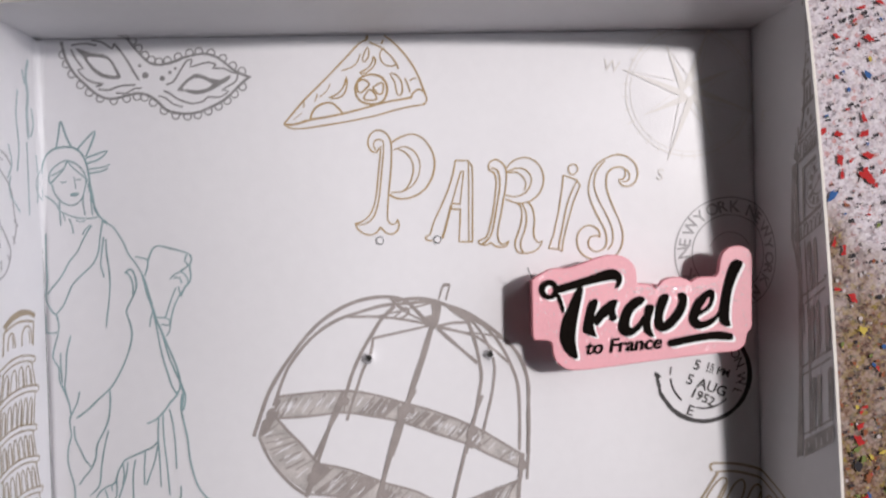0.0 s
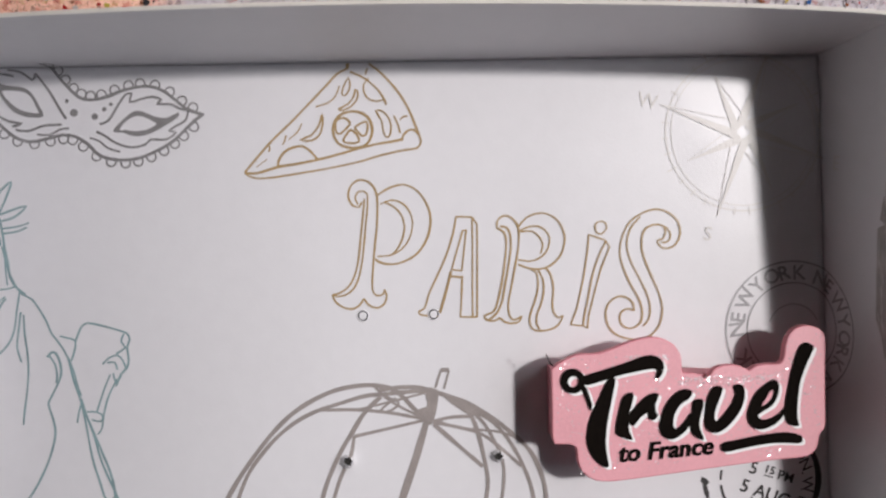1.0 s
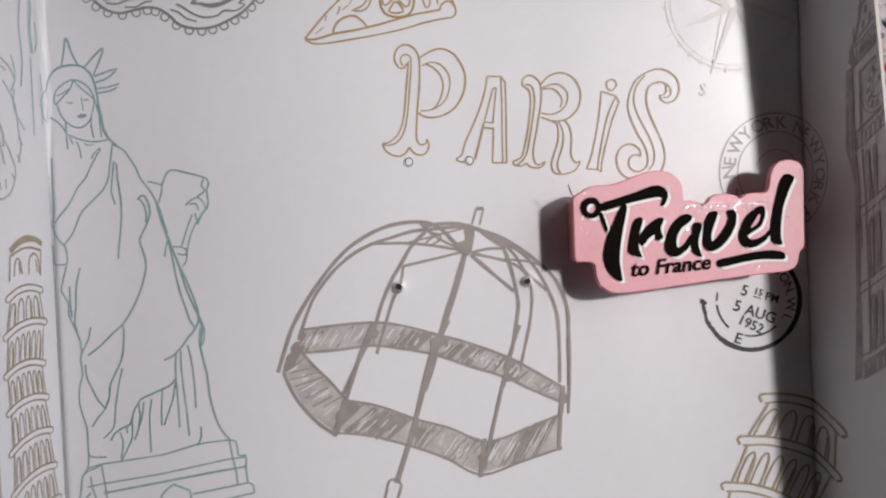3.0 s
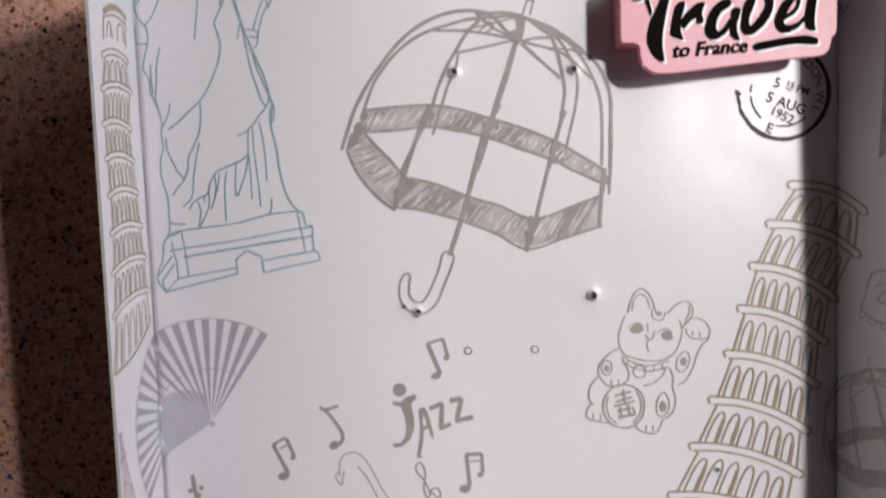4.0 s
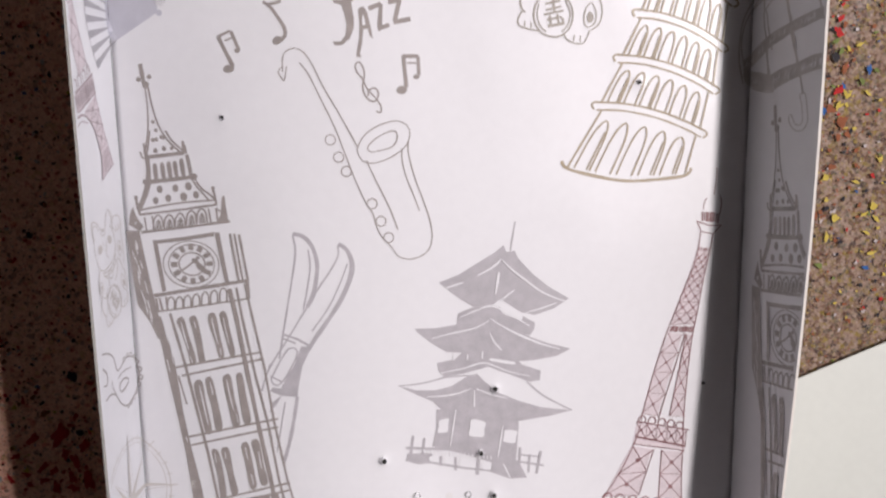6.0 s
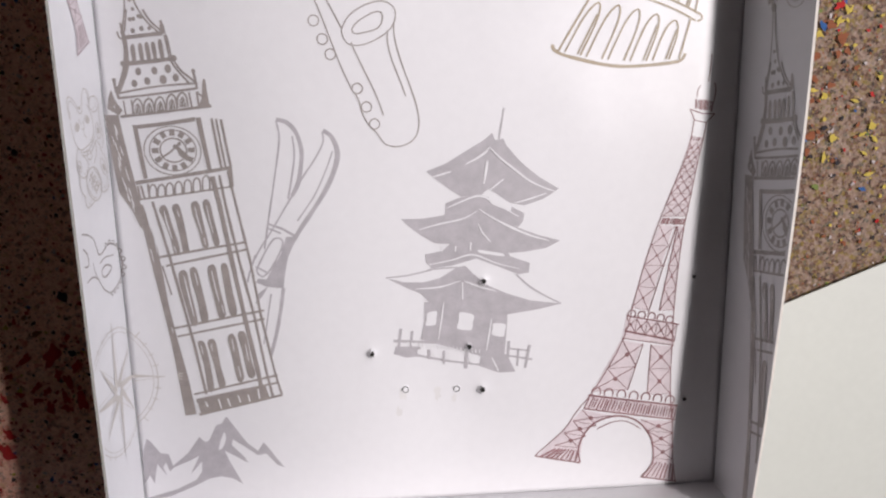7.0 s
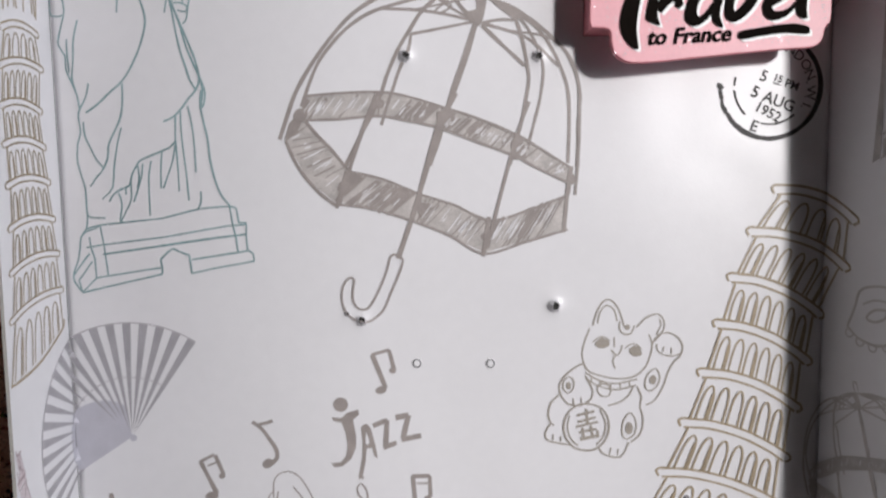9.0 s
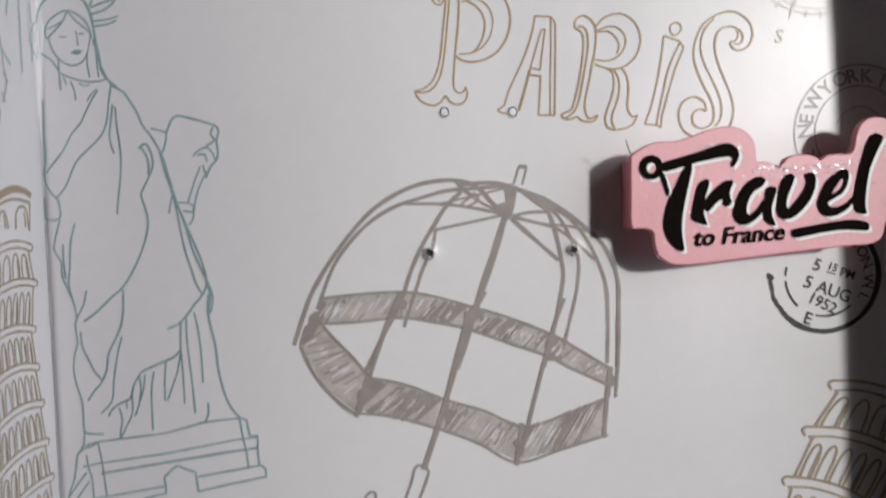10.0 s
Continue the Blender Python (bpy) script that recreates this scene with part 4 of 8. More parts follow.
# ---------------------------------------------------------------- the printed drawings (millimetres of the flat sheet)
def draw_pizza_drawing():
    pen = Pen("pizza_drawing", OCHRE_INK, base)
    pen.line(0.73, -50, 48.9, -41.7, 58.3, -34.4, 65.3, -27.9, 71.8, -21.4, 78.4, -18.1, 81.8, -14.6, 83.5)
    pen.line(0.64, -13.8, 82.4, -8.8, 80, -4.4, 76, -2.2, 72.3, -1.9, 70.9)
    pen.line(0.73, -7.4, 85.1, -3.4, 81.9, 1.9, 75.9, 5.7, 69.5, 7.8, 64, 9.2, 60.3)
    pen.line(0.73, 3.3, 58.6, 3.7, 60.4, 5.4, 62, 7.2, 62.2, 8.8, 60.9, 9.7, 58.5, 9.1, 56.7, 7.9, 55.8)
    pen.line(0.82, -50, 48.8, -46.4, 48.5, -42, 49.6, -38.4, 50.6, -31.2, 51.6, -22.2, 53.4, -11.4, 56.2, -5.9, 57.5, -0.5, 58.3, 3.2, 59)
    pen.line(0.64, -50, 48.8, -47.4, 47.1, -42.9, 46.8, -33.1, 48, -22.4, 49.6, -11.5, 51.7, -4.2, 53.7, 3, 55.2, 7.9, 55.8)
    pen.line(0.82, -38.7, 50.5, -38.7, 52.3, -36.8, 55.3, -33.7, 57, -30.2, 57.3, -27.5, 55.3, -25.3, 52.5)
    pen.line(0.55, -25.6, 70.7, -21.6, 71.9, -18.9, 74.2, -17.5, 77.6)
    pen.line(0.55, -15.8, 74.3, -16.7, 74.9, -16.1, 77.4, -14.4, 80.3, -13.9, 77.4, -14.9, 75.2, closed=True)
    pen.line(0.64, -18, 69.7, -14.5, 71.6, -12.6, 74.3, -12.2, 76.3, -11.3, 75.2, -11.7, 73, -13.6, 70.7, -16.4, 69.3, closed=True)
    pen.line(0.73, -31.2, 59.5, -27.4, 61, -24.6, 64.6, -23.6, 68.2, -23.5, 64.6, -24.7, 61, -27.4, 59.2, closed=True)
    pen.line(0.91, -6.7, 62.4, -8.8, 57.6, -13.7, 56.4, -18.5, 58.2, -20.1, 62.7, -18.2, 67.2, -13.3, 68.9, -8.5, 67.2, closed=True)
    pen.line(0.73, -18.8, 65.9, -16.4, 66.8, -14.2, 65.1, -15.1, 63.5, -17.5, 61.4, -18.9, 61.8, -19.2, 64.1, closed=True)
    pen.line(0.73, -12.6, 63.5, -8.9, 65.4, -8.3, 63.4, -8.9, 61, -10.3, 60.5, -11.7, 62, closed=True)
    pen.line(0.73, -16.7, 59, -15.4, 61.2, -14.1, 62.6, -12.1, 61.1, -11.3, 58.4, -14.9, 58.1, closed=True)
    pen.line(0.64, -5.4, 68.9, -3.1, 68.7, -0.8, 65.9, -0.4, 62.3, -1, 60.3, -2.2, 60, -3.1, 62.4, -3.5, 65.6, closed=True)
    pen.line(0.64, 0.7, 67.2, 2, 64.1, 2.7, 61.2)
    pen.line(0.55, 2.8, 65.7, 3.9, 66.8, 5.4, 66.9)
    pen.line(0.55, -8.6, 81.5, -8.2, 82.7, -7.8, 83.4)
    pen.line(0.55, -7.6, 80, -9.3, 77.9, -9, 74.8, -7.3, 72.8, -4.6, 72.2, -2.2, 72.9)
    pen.line(0.55, -37.1, 58, -36.3, 59.4, -35.9, 61.2)
    pen.line(0.45, -35.1, 59.7, -32.7, 61.5, -31.2, 63.4, -30.6, 65.1)
    pen.line(0.55, -41.9, 58.6, -41.4, 56.8, -41.8, 55.6)
    pen.line(0.36, -46, 50.6, -44.2, 51.9, -42.4, 53.2)
    pen.line(1.09, -14.6, 83.5, -14.6, 85.3)
    pen.done('ochre line drawing of a pizza slice')


def draw_paris_lettering():
    pen = Pen("paris_lettering", OCHRE_INK, base)
    pen.line(0.65, -10.9, 38.1, -12, 36.3, -14.1, 36.9, -15.5, 39.7, -15, 42.7, -13.2, 44.9, -10.6, 45.5, -7.8, 44.2, -6.1, 41.3, -5.7, 37.1, -6.1, 29.8, -7, 22.6, -7.6, 17.2, -8.2, 10, -7.9, 7.3, -6.7, 6, -4.7, 6.3, -4.1, 8)
    pen.line(0.65, -4.1, 8, -3.4, 5.7, -4.4, 3, -6.8, 1.8, -9.5, 2.8, -10.8, 4.6, -11.4, 4.8, -12.7, 2.9, -15.3, 1.7, -18.5, 2.5, -20.9, 4.6, -21.7, 6.8)
    pen.line(0.62, -21.7, 6.8, -19.2, 7.3, -15.9, 9.7, -13.8, 13.8, -12.5, 19.2, -11.6, 26.4, -10.7, 33.6, -10.1, 39)
    pen.line(0.62, -12.3, 37.2, -13.2, 39.4, -12.4, 41.2, -10.8, 41.7, -9.2, 40.8, -9, 39.3, -9.2, 35.4, -9.9, 29.9, -10.6, 23.6, -11.5, 17.3, -12.8, 11.9, -14.7, 8.4, -17.4, 6.5, -20.1, 6.2, -21.7, 6.8)
    pen.line(0.73, -5.4, 40.3, -1.9, 42.4, 3.2, 43.6, 8, 41.3, 11.5, 35.7, 12.2, 30.3, 10.8, 24.9, 7.4, 20, 2.7, 17.3, -1.8, 16.5, -5.4, 17.3, -7, 18.6)
    pen.line(0.55, -4.8, 37.1, -1.1, 38.4, 2.5, 37.4, 5.1, 34.5, 6.1, 30.4, 4.8, 25, 2, 21.5, -1.7, 19.6, -6.2, 19.3)
    pen.line(0.62, -3.3, 37.7, -0.3, 36.2, 2.3, 33.3, 3.3, 29.2, 2.1, 24.2, 0.1, 21, -1.7, 19.6)
    pen.line(0.62, 21, 32.2, 19.8, 26.4, 17.3, 19.2, 14.4, 12.9, 10.9, 5.8, 9.5, 1.3, 7.3, 0.1, 8.2, -1.1, 11.2, -1.5, 14.3, -1.8)
    pen.line(0.62, 21, 32.2, 26.5, 31.9, 28.1, 29.5, 28, 21.7, 27.3, -2.4, 21.6, -2.2, 22.2, 5.4, 22.6, 11.8, straight=True)
    pen.line(0.55, 26.5, 31.9, 26.4, 21.7, 26, 8.9, 25.8, -2.4, straight=True)
    pen.line(0.55, 23.1, 27.3, 24.4, 27.6, 23.2, 19.1, 22.5, 13.6, 19, 14.1, 21.1, 20.9, 23.1, 27.3, straight=True)
    pen.line(0.73, 18.2, 11.9, 22.2, 11.4, straight=True)
    pen.line(0.82, 18.8, 13.7, 17.6, 9.2, 16, 3.8, 14.5, -0.7)
    pen.line(0.65, 35, 27.9, 35.1, 30.2, 36.6, 31.8, 38.8, 32, 41, 30.4, 42.4, 27.7, 42.4, 23.1, 41.7, 18.5, 40.9, 14.9, 39.6, 8.5, 38.2, 2.2, 38.3, -1.5, 39.5, -3.7, 41.4, -3.4, 42.7, -2.4, 41.7, -4.4, 39.5, -5, 36.8, -4.4, 35.3, -2.9)
    pen.line(0.65, 35.3, -2.9, 33.1, -3.9, 30.7, -3.6, 29.8, -2.1, 32.3, -1.1, 33.8, 0.5, 35.6, 6.8, 36.9, 13.2, 37.9, 20.5, 38, 24.1, 37.2, 26.5, 35, 27.9)
    pen.line(0.73, 36.1, 28.4, 38.1, 28.1, 39.4, 25.9, 39.6, 21.3, 38.6, 15, 37.3, 8.6, 35.9, 2.2, 34.1, -1.4, 31.3, -3.5)
    pen.line(0.65, 42.4, 28.2, 45.2, 31.2, 49, 32.6, 52.7, 32.3, 56.3, 29.7, 58.2, 25.4, 58.1, 21.7, 56.5, 17.6, 53, 14.5, 49.3, 13.4, 45.6, 13.8, 42, 15.2)
    pen.line(0.58, 42.5, 26.6, 46.1, 28.1, 49.8, 28, 52.5, 25.6, 53.1, 22.8, 51.7, 19.2, 49, 17, 45.7, 16.2, 42, 16.9)
    pen.line(0.58, 43.2, 26.4, 46.9, 26.6, 49.6, 24.4, 50.7, 21.6, 49.8, 18.8)
    pen.line(0.62, 46.5, 13.4, 48.3, 11.9, 48.6, 7.3, 47.5, 2.8, 46.1, -0.8, 45.3, -3.9, 46.1, -6.9, 48.6, -7.9, 52.4, -7.5, 55.2, -6.1, 56.7, -3.6, 56.9, -2.8)
    pen.line(0.62, 48.7, 13.2, 50.3, 10, 50.5, 5.4, 49.3, 0.9, 47.9, -2.4, 47.8, -5.5, 48.8, -7.4)
    pen.line(0.62, 51.5, 13.7, 53.3, 10.9, 53.9, 6.2, 53.4, 1.7, 53.7, -1.5, 55.3, -3.5, 56.9, -2.8)
    pen.line(0.58, 66.7, 24.8, 72.4, 22.8, 73.9, 20.4, 70.7, 13.1, 67.9, 4, 65.9, -3.3, 65.4, -7.5, 64.1, -6.6, 59.6, -6.1, 61.9, -0.4, 64.4, 9.6, 66.2, 19.7, 66.7, 24.8, straight=True)
    pen.line(0.58, 72.8, 22.6, 70.2, 17.7, 67.8, 11.3, 66.1, 4, 64.6, -2.4, 63.9, -6.4)
    pen.line(0.58, 73.1, 27, 72.4, 28.9, 70.6, 29.3, 69.1, 28.1, 69.4, 25.7, 71.2, 24.9, closed=True)
    pen.line(0.65, 90.6, 21.8, 91.9, 19.9, 94.3, 19.3, 97.2, 20.7, 98.8, 24.3, 98, 28.6, 94.7, 31.8, 90.9, 33, 86.2, 32, 81.4, 29, 78.5, 23.9, 77.4, 18.4, 78.2, 13.8, 80.8, 7.3, 83.4, 2.6, 84.6, -1.2, 84.5, -4.9, 83.1, -7, 80.3, -8.1, 77.5, -6.8, 76.7, -4.2, 77.7, -1.9, 80.1, -1.2, 81.8, -2)
    pen.line(0.65, 81.8, -2, 81.5, 0.8, 78.8, 2.9, 75.9, 3, 73.1, 1, 71.8, -2.6, 72.5, -6.7, 74.6, -9.5, 78.3, -11.3, 83, -12, 87.7, -10.5, 90.7, -6.9, 91.8, -1.4, 90.6, 4.2, 88.3, 9.8, 86.1, 15.4, 85.1, 20.1, 85.6, 24.7, 87.6, 27, 90.8, 27.7, 93.2, 26.9, 93.5, 24.5, 92.5, 22.6, 90.6, 22.3)
    pen.line(0.58, 84.9, 30.6, 81.4, 26.6, 79.9, 21.1, 81, 15.6, 83.7, 9.9, 86.3, 4.3, 87.5, -0.3, 87, -4.9, 85, -7.3)
    pen.line(0.58, 93.6, 26.9, 95, 25.3, 95.3, 23.1, 94, 21.5, 92.1, 21.5)
    pen.done('ochre outlined hand lettering reading Paris')


def draw_umbrella_drawing(pen=None, label='grey hatched drawing of a dome umbrella'):
    pen = pen or Pen("umbrella_drawing", GREY_INK, base)
    shade = Pen(pen.name.replace("drawing", "shading"), BAND_INK if pen.parent == base else SIDE_INK, pen.parent, pen.place)
    pen.line(1.5, -66.8, -81.1, -63.5, -71.9, -60.2, -63.5, -55.3, -55.1, -49.8, -47.4, -43.8, -40.1, -37.4, -33.9, -29.9, -29.1, -22.5, -26, -16.1, -24.7, -9.8, -24.4, -3.4, -25.6, 0.8, -28.5, 5, -33.3, 9.1, -36.8)
    pen.line(1.3, -58.1, -68.7, -53.7, -57.2, -49.9, -50.2, -42.8, -41.9, -35.3, -36, -27.8, -32.4, -21.5, -30.6, -11.9, -28.1, -5.6, -27.7, 0.8, -27.3, 9.3, -27)
    pen.line(1.5, -7.1, -26.4, -0.2, -25.6, 7.2, -26, 13.6, -28.1, 21.1, -30.9, 27, -34, 32.9, -38.2, 38.3, -42.9, 43.8, -48.4, 47.6, -55.9, 49.3, -64.4, 48.8, -76, 48.4, -92.8)
    pen.line(1.3, 19.8, -30.6, 26.4, -35.2, 31.8, -38.7, 37.2, -45.3, 41.6, -53.7, 44.7, -63.3, 45.2, -76, 44.7, -91.3)
    pen.line(1.1, -27.8, -32.2, -21.5, -32.4, -14.1, -32.7, -3.5, -34.1, 8.7, -36.8)
    pen.line(1.1, -15.8, -41.7, -3.6, -39.4, 8.7, -37)
    pen.line(0.9, -8.2, -25.2, -4.5, -29.1, 0.8, -32.6, 8.4, -36.6)
    pen.line(0.8, -14.1, -32.6, -7.2, -31.2, 0.8, -29.5, 9.9, -27.5)
    pen.line(0.8, -5.6, -28.1, -0.3, -30.8, -3, -33.3, -5.6, -33.9)
    pen.line(0.8, -1.3, -29.1, -5.6, -32.2, -6.7, -33.5)
    pen.line(1.5, -6.4, -28.5, -12, -33.7, -16.3, -40.2, -20.7, -47.2, -25.1, -56.6, -28.7, -66.8, -35.2, -78.7, -42.1, -91.7)
    pen.line(1.2, -15.8, -41.5, -16.9, -47.6, -20.6, -55.3, -22.9, -61.8, -25.3, -68.1, -27.8, -75.9)
    pen.line(2.4, 12.7, -26.8, 10.6, -31.9, 9, -37.6, straight=True)
    pen.line(2.3, 9, -37.6, 4.9, -50.4, -0.4, -64.7, straight=True)
    pen.line(2.3, -0.4, -64.7, -4, -75.5, -9.6, -91.6, straight=True)
    pen.line(0.8, 12.3, -26.2, 14.3, -20.2, straight=True)
    pen.line(0.8, 15.3, -26.6, 17.1, -20.4, straight=True)
    pen.line(1.6, 14.3, -20.2, 17.1, -20.2, straight=True)
    pen.line(1.1, 11.2, -37.6, 17.8, -36.4, 24.7, -36.4)
    pen.line(1.1, 11.2, -38, 21, -40.3, 29.7, -43.8, 41.2, -54.1)
    pen.line(1.4, 11.4, -38.5, 19.7, -46.2, 27.9, -53.7)
    pen.line(0.8, 12.5, -37.6, 22.1, -40.4, 32.9, -41.9, 39.4, -44)
    pen.line(1.4, 22.4, -32, 25.4, -38.7, 27.5, -46.3, 29, -54.5, 29.4, -60, 28.1, -67.5, 26.4, -75.8, 23.3, -86.5, 21.8, -91.9)
    pen.line(1.1, 24.7, -34.7, 28.6, -38.9, 31.8, -44.6, 33.8, -49.2, 35.1, -55.8, 34, -65.4, 31.9, -73.9, 28.8, -85.7)
    pen.area(13.8, -27.9, 21.1, -30.8, 27.7, -34.8, 24.7, -36.4, 18.9, -32.7, 15.7, -30, curved=True)
    pen.area(8.8, -26.2, 13.1, -27.3, 12.3, -34.5, 10.5, -38.7, 8, -37.6, 5, -33.5, 9.3, -32.4, curved=True)
    pen.area(-65, -81.2, -63, -74.8, -58.3, -71.2, -56.3, -65.2, -54.5, -66.7, -57.3, -73.6, -60.8, -79.4)
    shade.area(-57, -65.2, -43.4, -63.9, -27.8, -63.6, -28.9, -72.3, -43.7, -73.3, -59.1, -73.5)
    shade.scratch(1.3, 0.36, (-57, -65.2), (-27.8, -63.6), (-28.9, -72.3), (-59.1, -73.5))
    pen.scribble(1.0, 0.35, (-57, -65.2), (-27.8, -63.6), (-28.9, -72.3), (-59.1, -73.5))
    shade.area(-27.8, -63.6, -16.8, -65.5, -4.4, -69.2, -5.8, -76.9, -17.9, -74.3, -28.9, -72.3)
    shade.scratch(1.9, 0.20, (-27.8, -63.6), (-4.4, -69.2), (-5.8, -76.9), (-28.9, -72.3))
    pen.scribble(1.0, 0.62, (-27.8, -63.6), (-4.4, -69.2), (-5.8, -76.9), (-28.9, -72.3))
    shade.area(-4.4, -69.2, 10.1, -74.1, 25.1, -80.6, 23.6, -88, 8.2, -82.2, -5.8, -76.9)
    shade.scratch(2, 0.23, (-4.4, -69.2), (25.1, -80.6), (23.6, -88), (-5.8, -76.9))
    pen.scribble(1.0, 0.55, (-4.4, -69.2), (25.1, -80.6), (23.6, -88), (-5.8, -76.9))
    shade.area(25.1, -80.6, 34.6, -86.2, 46, -93.5, 45.3, -99.1, 32.7, -92.9, 23.6, -88)
    shade.scratch(1.6, 0.27, (25.1, -80.6), (46, -93.5), (45.3, -99.1), (23.6, -88))
    pen.scribble(1.0, 0.45, (25.1, -80.6), (46, -93.5), (45.3, -99.1), (23.6, -88))
    shade.area(-57.5, -74.3, -47.7, -84.6, -41.1, -93.4, -45.5, -106.1, -56.3, -96.9, -64.5, -81.5)
    shade.scratch(1.9, 0.16, (-57.5, -74.3), (-41.1, -93.4), (-45.5, -106.1), (-64.5, -81.5))
    pen.scribble(1.0, 0.45, (-57.5, -74.3), (-41.1, -93.4), (-45.5, -106.1), (-64.5, -81.5))
    shade.area(-41.1, -93.4, -27.6, -96.7, -13.7, -102.5, -14.8, -113.7, -31.6, -107.8, -45.5, -105)
    shade.scratch(1.8, 0.18, (-41.1, -93.4), (-13.7, -102.5), (-14.8, -113.7), (-45.5, -105))
    pen.scribble(1.0, 0.75, (-41.1, -93.4), (-13.7, -102.5), (-14.8, -113.7), (-45.5, -105))
    shade.area(-13.7, -102.5, 0.4, -107.2, 14, -113, 11.6, -125.9, -1.6, -119.2, -14.8, -113.7)
    shade.scratch(1.4, 0.32, (-13.7, -102.5), (14, -113), (11.6, -125.9), (-14.8, -113.7))
    pen.scribble(1.0, 0.40, (-13.7, -102.5), (14, -113), (11.6, -125.9), (-14.8, -113.7))
    shade.area(14.5, -113.4, 28.9, -109.5, 44.5, -103.6, 44.2, -116.9, 27.9, -121.6, 11.6, -125.9)
    shade.scratch(1.8, 0.20, (14.5, -113.4), (44.5, -103.6), (44.2, -116.9), (11.6, -125.9))
    pen.scribble(1.0, 0.68, (14.5, -113.4), (44.5, -103.6), (44.2, -116.9), (11.6, -125.9))
    for x, y, r in ((-2.4, -72.5, 3.2), (24.8, -84.2, 2.6), (-28.4, -68.0, 2.0), (-11.5, -108.5, 2.6), (-58.5, -72.0, 2.6), (46.0, -97.5, 2.2), (-43.0, -99.5, 2.2), (12.6, -119.5, 2.0)):
        pen.knot(x, y, r)
    pen.line(1.2, -64.5, -81.5, -60.7, -90.4, -56.3, -96.9, -51, -102.7, -45.5, -106.9)
    pen.line(1.2, -58.3, -72.1, -52.1, -79.8, -46.8, -85.4, -40.5, -93.6)
    pen.line(1, -41.1, -93.4, -27.6, -96.7, -13.7, -102.5, 0.4, -107.2, 14, -113.4, 28.9, -109.5, 45.1, -103.6)
    pen.line(1, -45.5, -106.1, -31.6, -108.2, -14.8, -113.7, -1.6, -119.2, 11.6, -126.3, 27.9, -122, 44.6, -117.3)
    pen.line(1, -57, -64.8, -43.4, -63.7, -27.8, -63.4, -16.8, -65.3, -4.4, -69.1, 10.1, -73.9, 25.1, -80.4, 34.6, -86, 46.4, -93.5)
    pen.line(1, -59.1, -73.9, -43.7, -73.5, -28.9, -72.5, -17.9, -74.4, -5.8, -77.1, 8.2, -82.4, 23.6, -88.2, 32.7, -93.1, 45.5, -99.3)
    pen.line(1.6, -41.4, -93.4, -45.7, -107.6, straight=True)
    pen.line(1.6, 13.6, -111.9, 11.2, -127.4, straight=True)
    pen.line(1.8, 46, -92.5, 44.5, -103.3, straight=True)
    pen.line(1.4, 44.5, -103.3, 43, -118.4, straight=True)
    pen.area(-6.3, -70.7, -1.4, -71.1, -1.1, -77.7, -6.4, -78.4)
    pen.area(24.2, -80.5, 27, -81.7, 28.5, -89.5, 23.2, -89.8)
    pen.line(2.3, 1, -63.9, -5.7, -76.2, straight=True)
    pen.line(2.1, -5.7, -76.2, -15.2, -108.3, straight=True)
    pen.line(1.8, -15.2, -108.3, -22.2, -127.7, straight=True)
    pen.line(1.5, -29, -63.7, -33.6, -74.4, -39.6, -90.5, -44.8, -106.8)
    pen.line(1.4, 29.5, -67.4, 24.8, -80.3, 19.2, -100, 12.8, -124.3)
    pen.line(1.1, 49.2, -61, 49.1, -82.8, 47.6, -103.7)
    pen.line(0.83, -20.4, -128.4, -22.6, -135.2, -25.5, -141.7, -27.7, -147, -30.3, -150.2, -34.6, -152.7, -38.9, -152.1, -42.6, -149.4, -44.6, -144.4, -44.1, -138.5, -41.7, -135.1, -39.6, -135.9, -40.3, -140.2, -40.2, -144.5, -38.1, -147.4, -34.9, -147.5, -32.4, -144.7, -29.1, -138.3, -26.6, -131.9, -25.3, -127, -22.9, -126.2, closed=True)
    pen.done(label)
    shade.done("paler scribbled print on the bands of the umbrella")


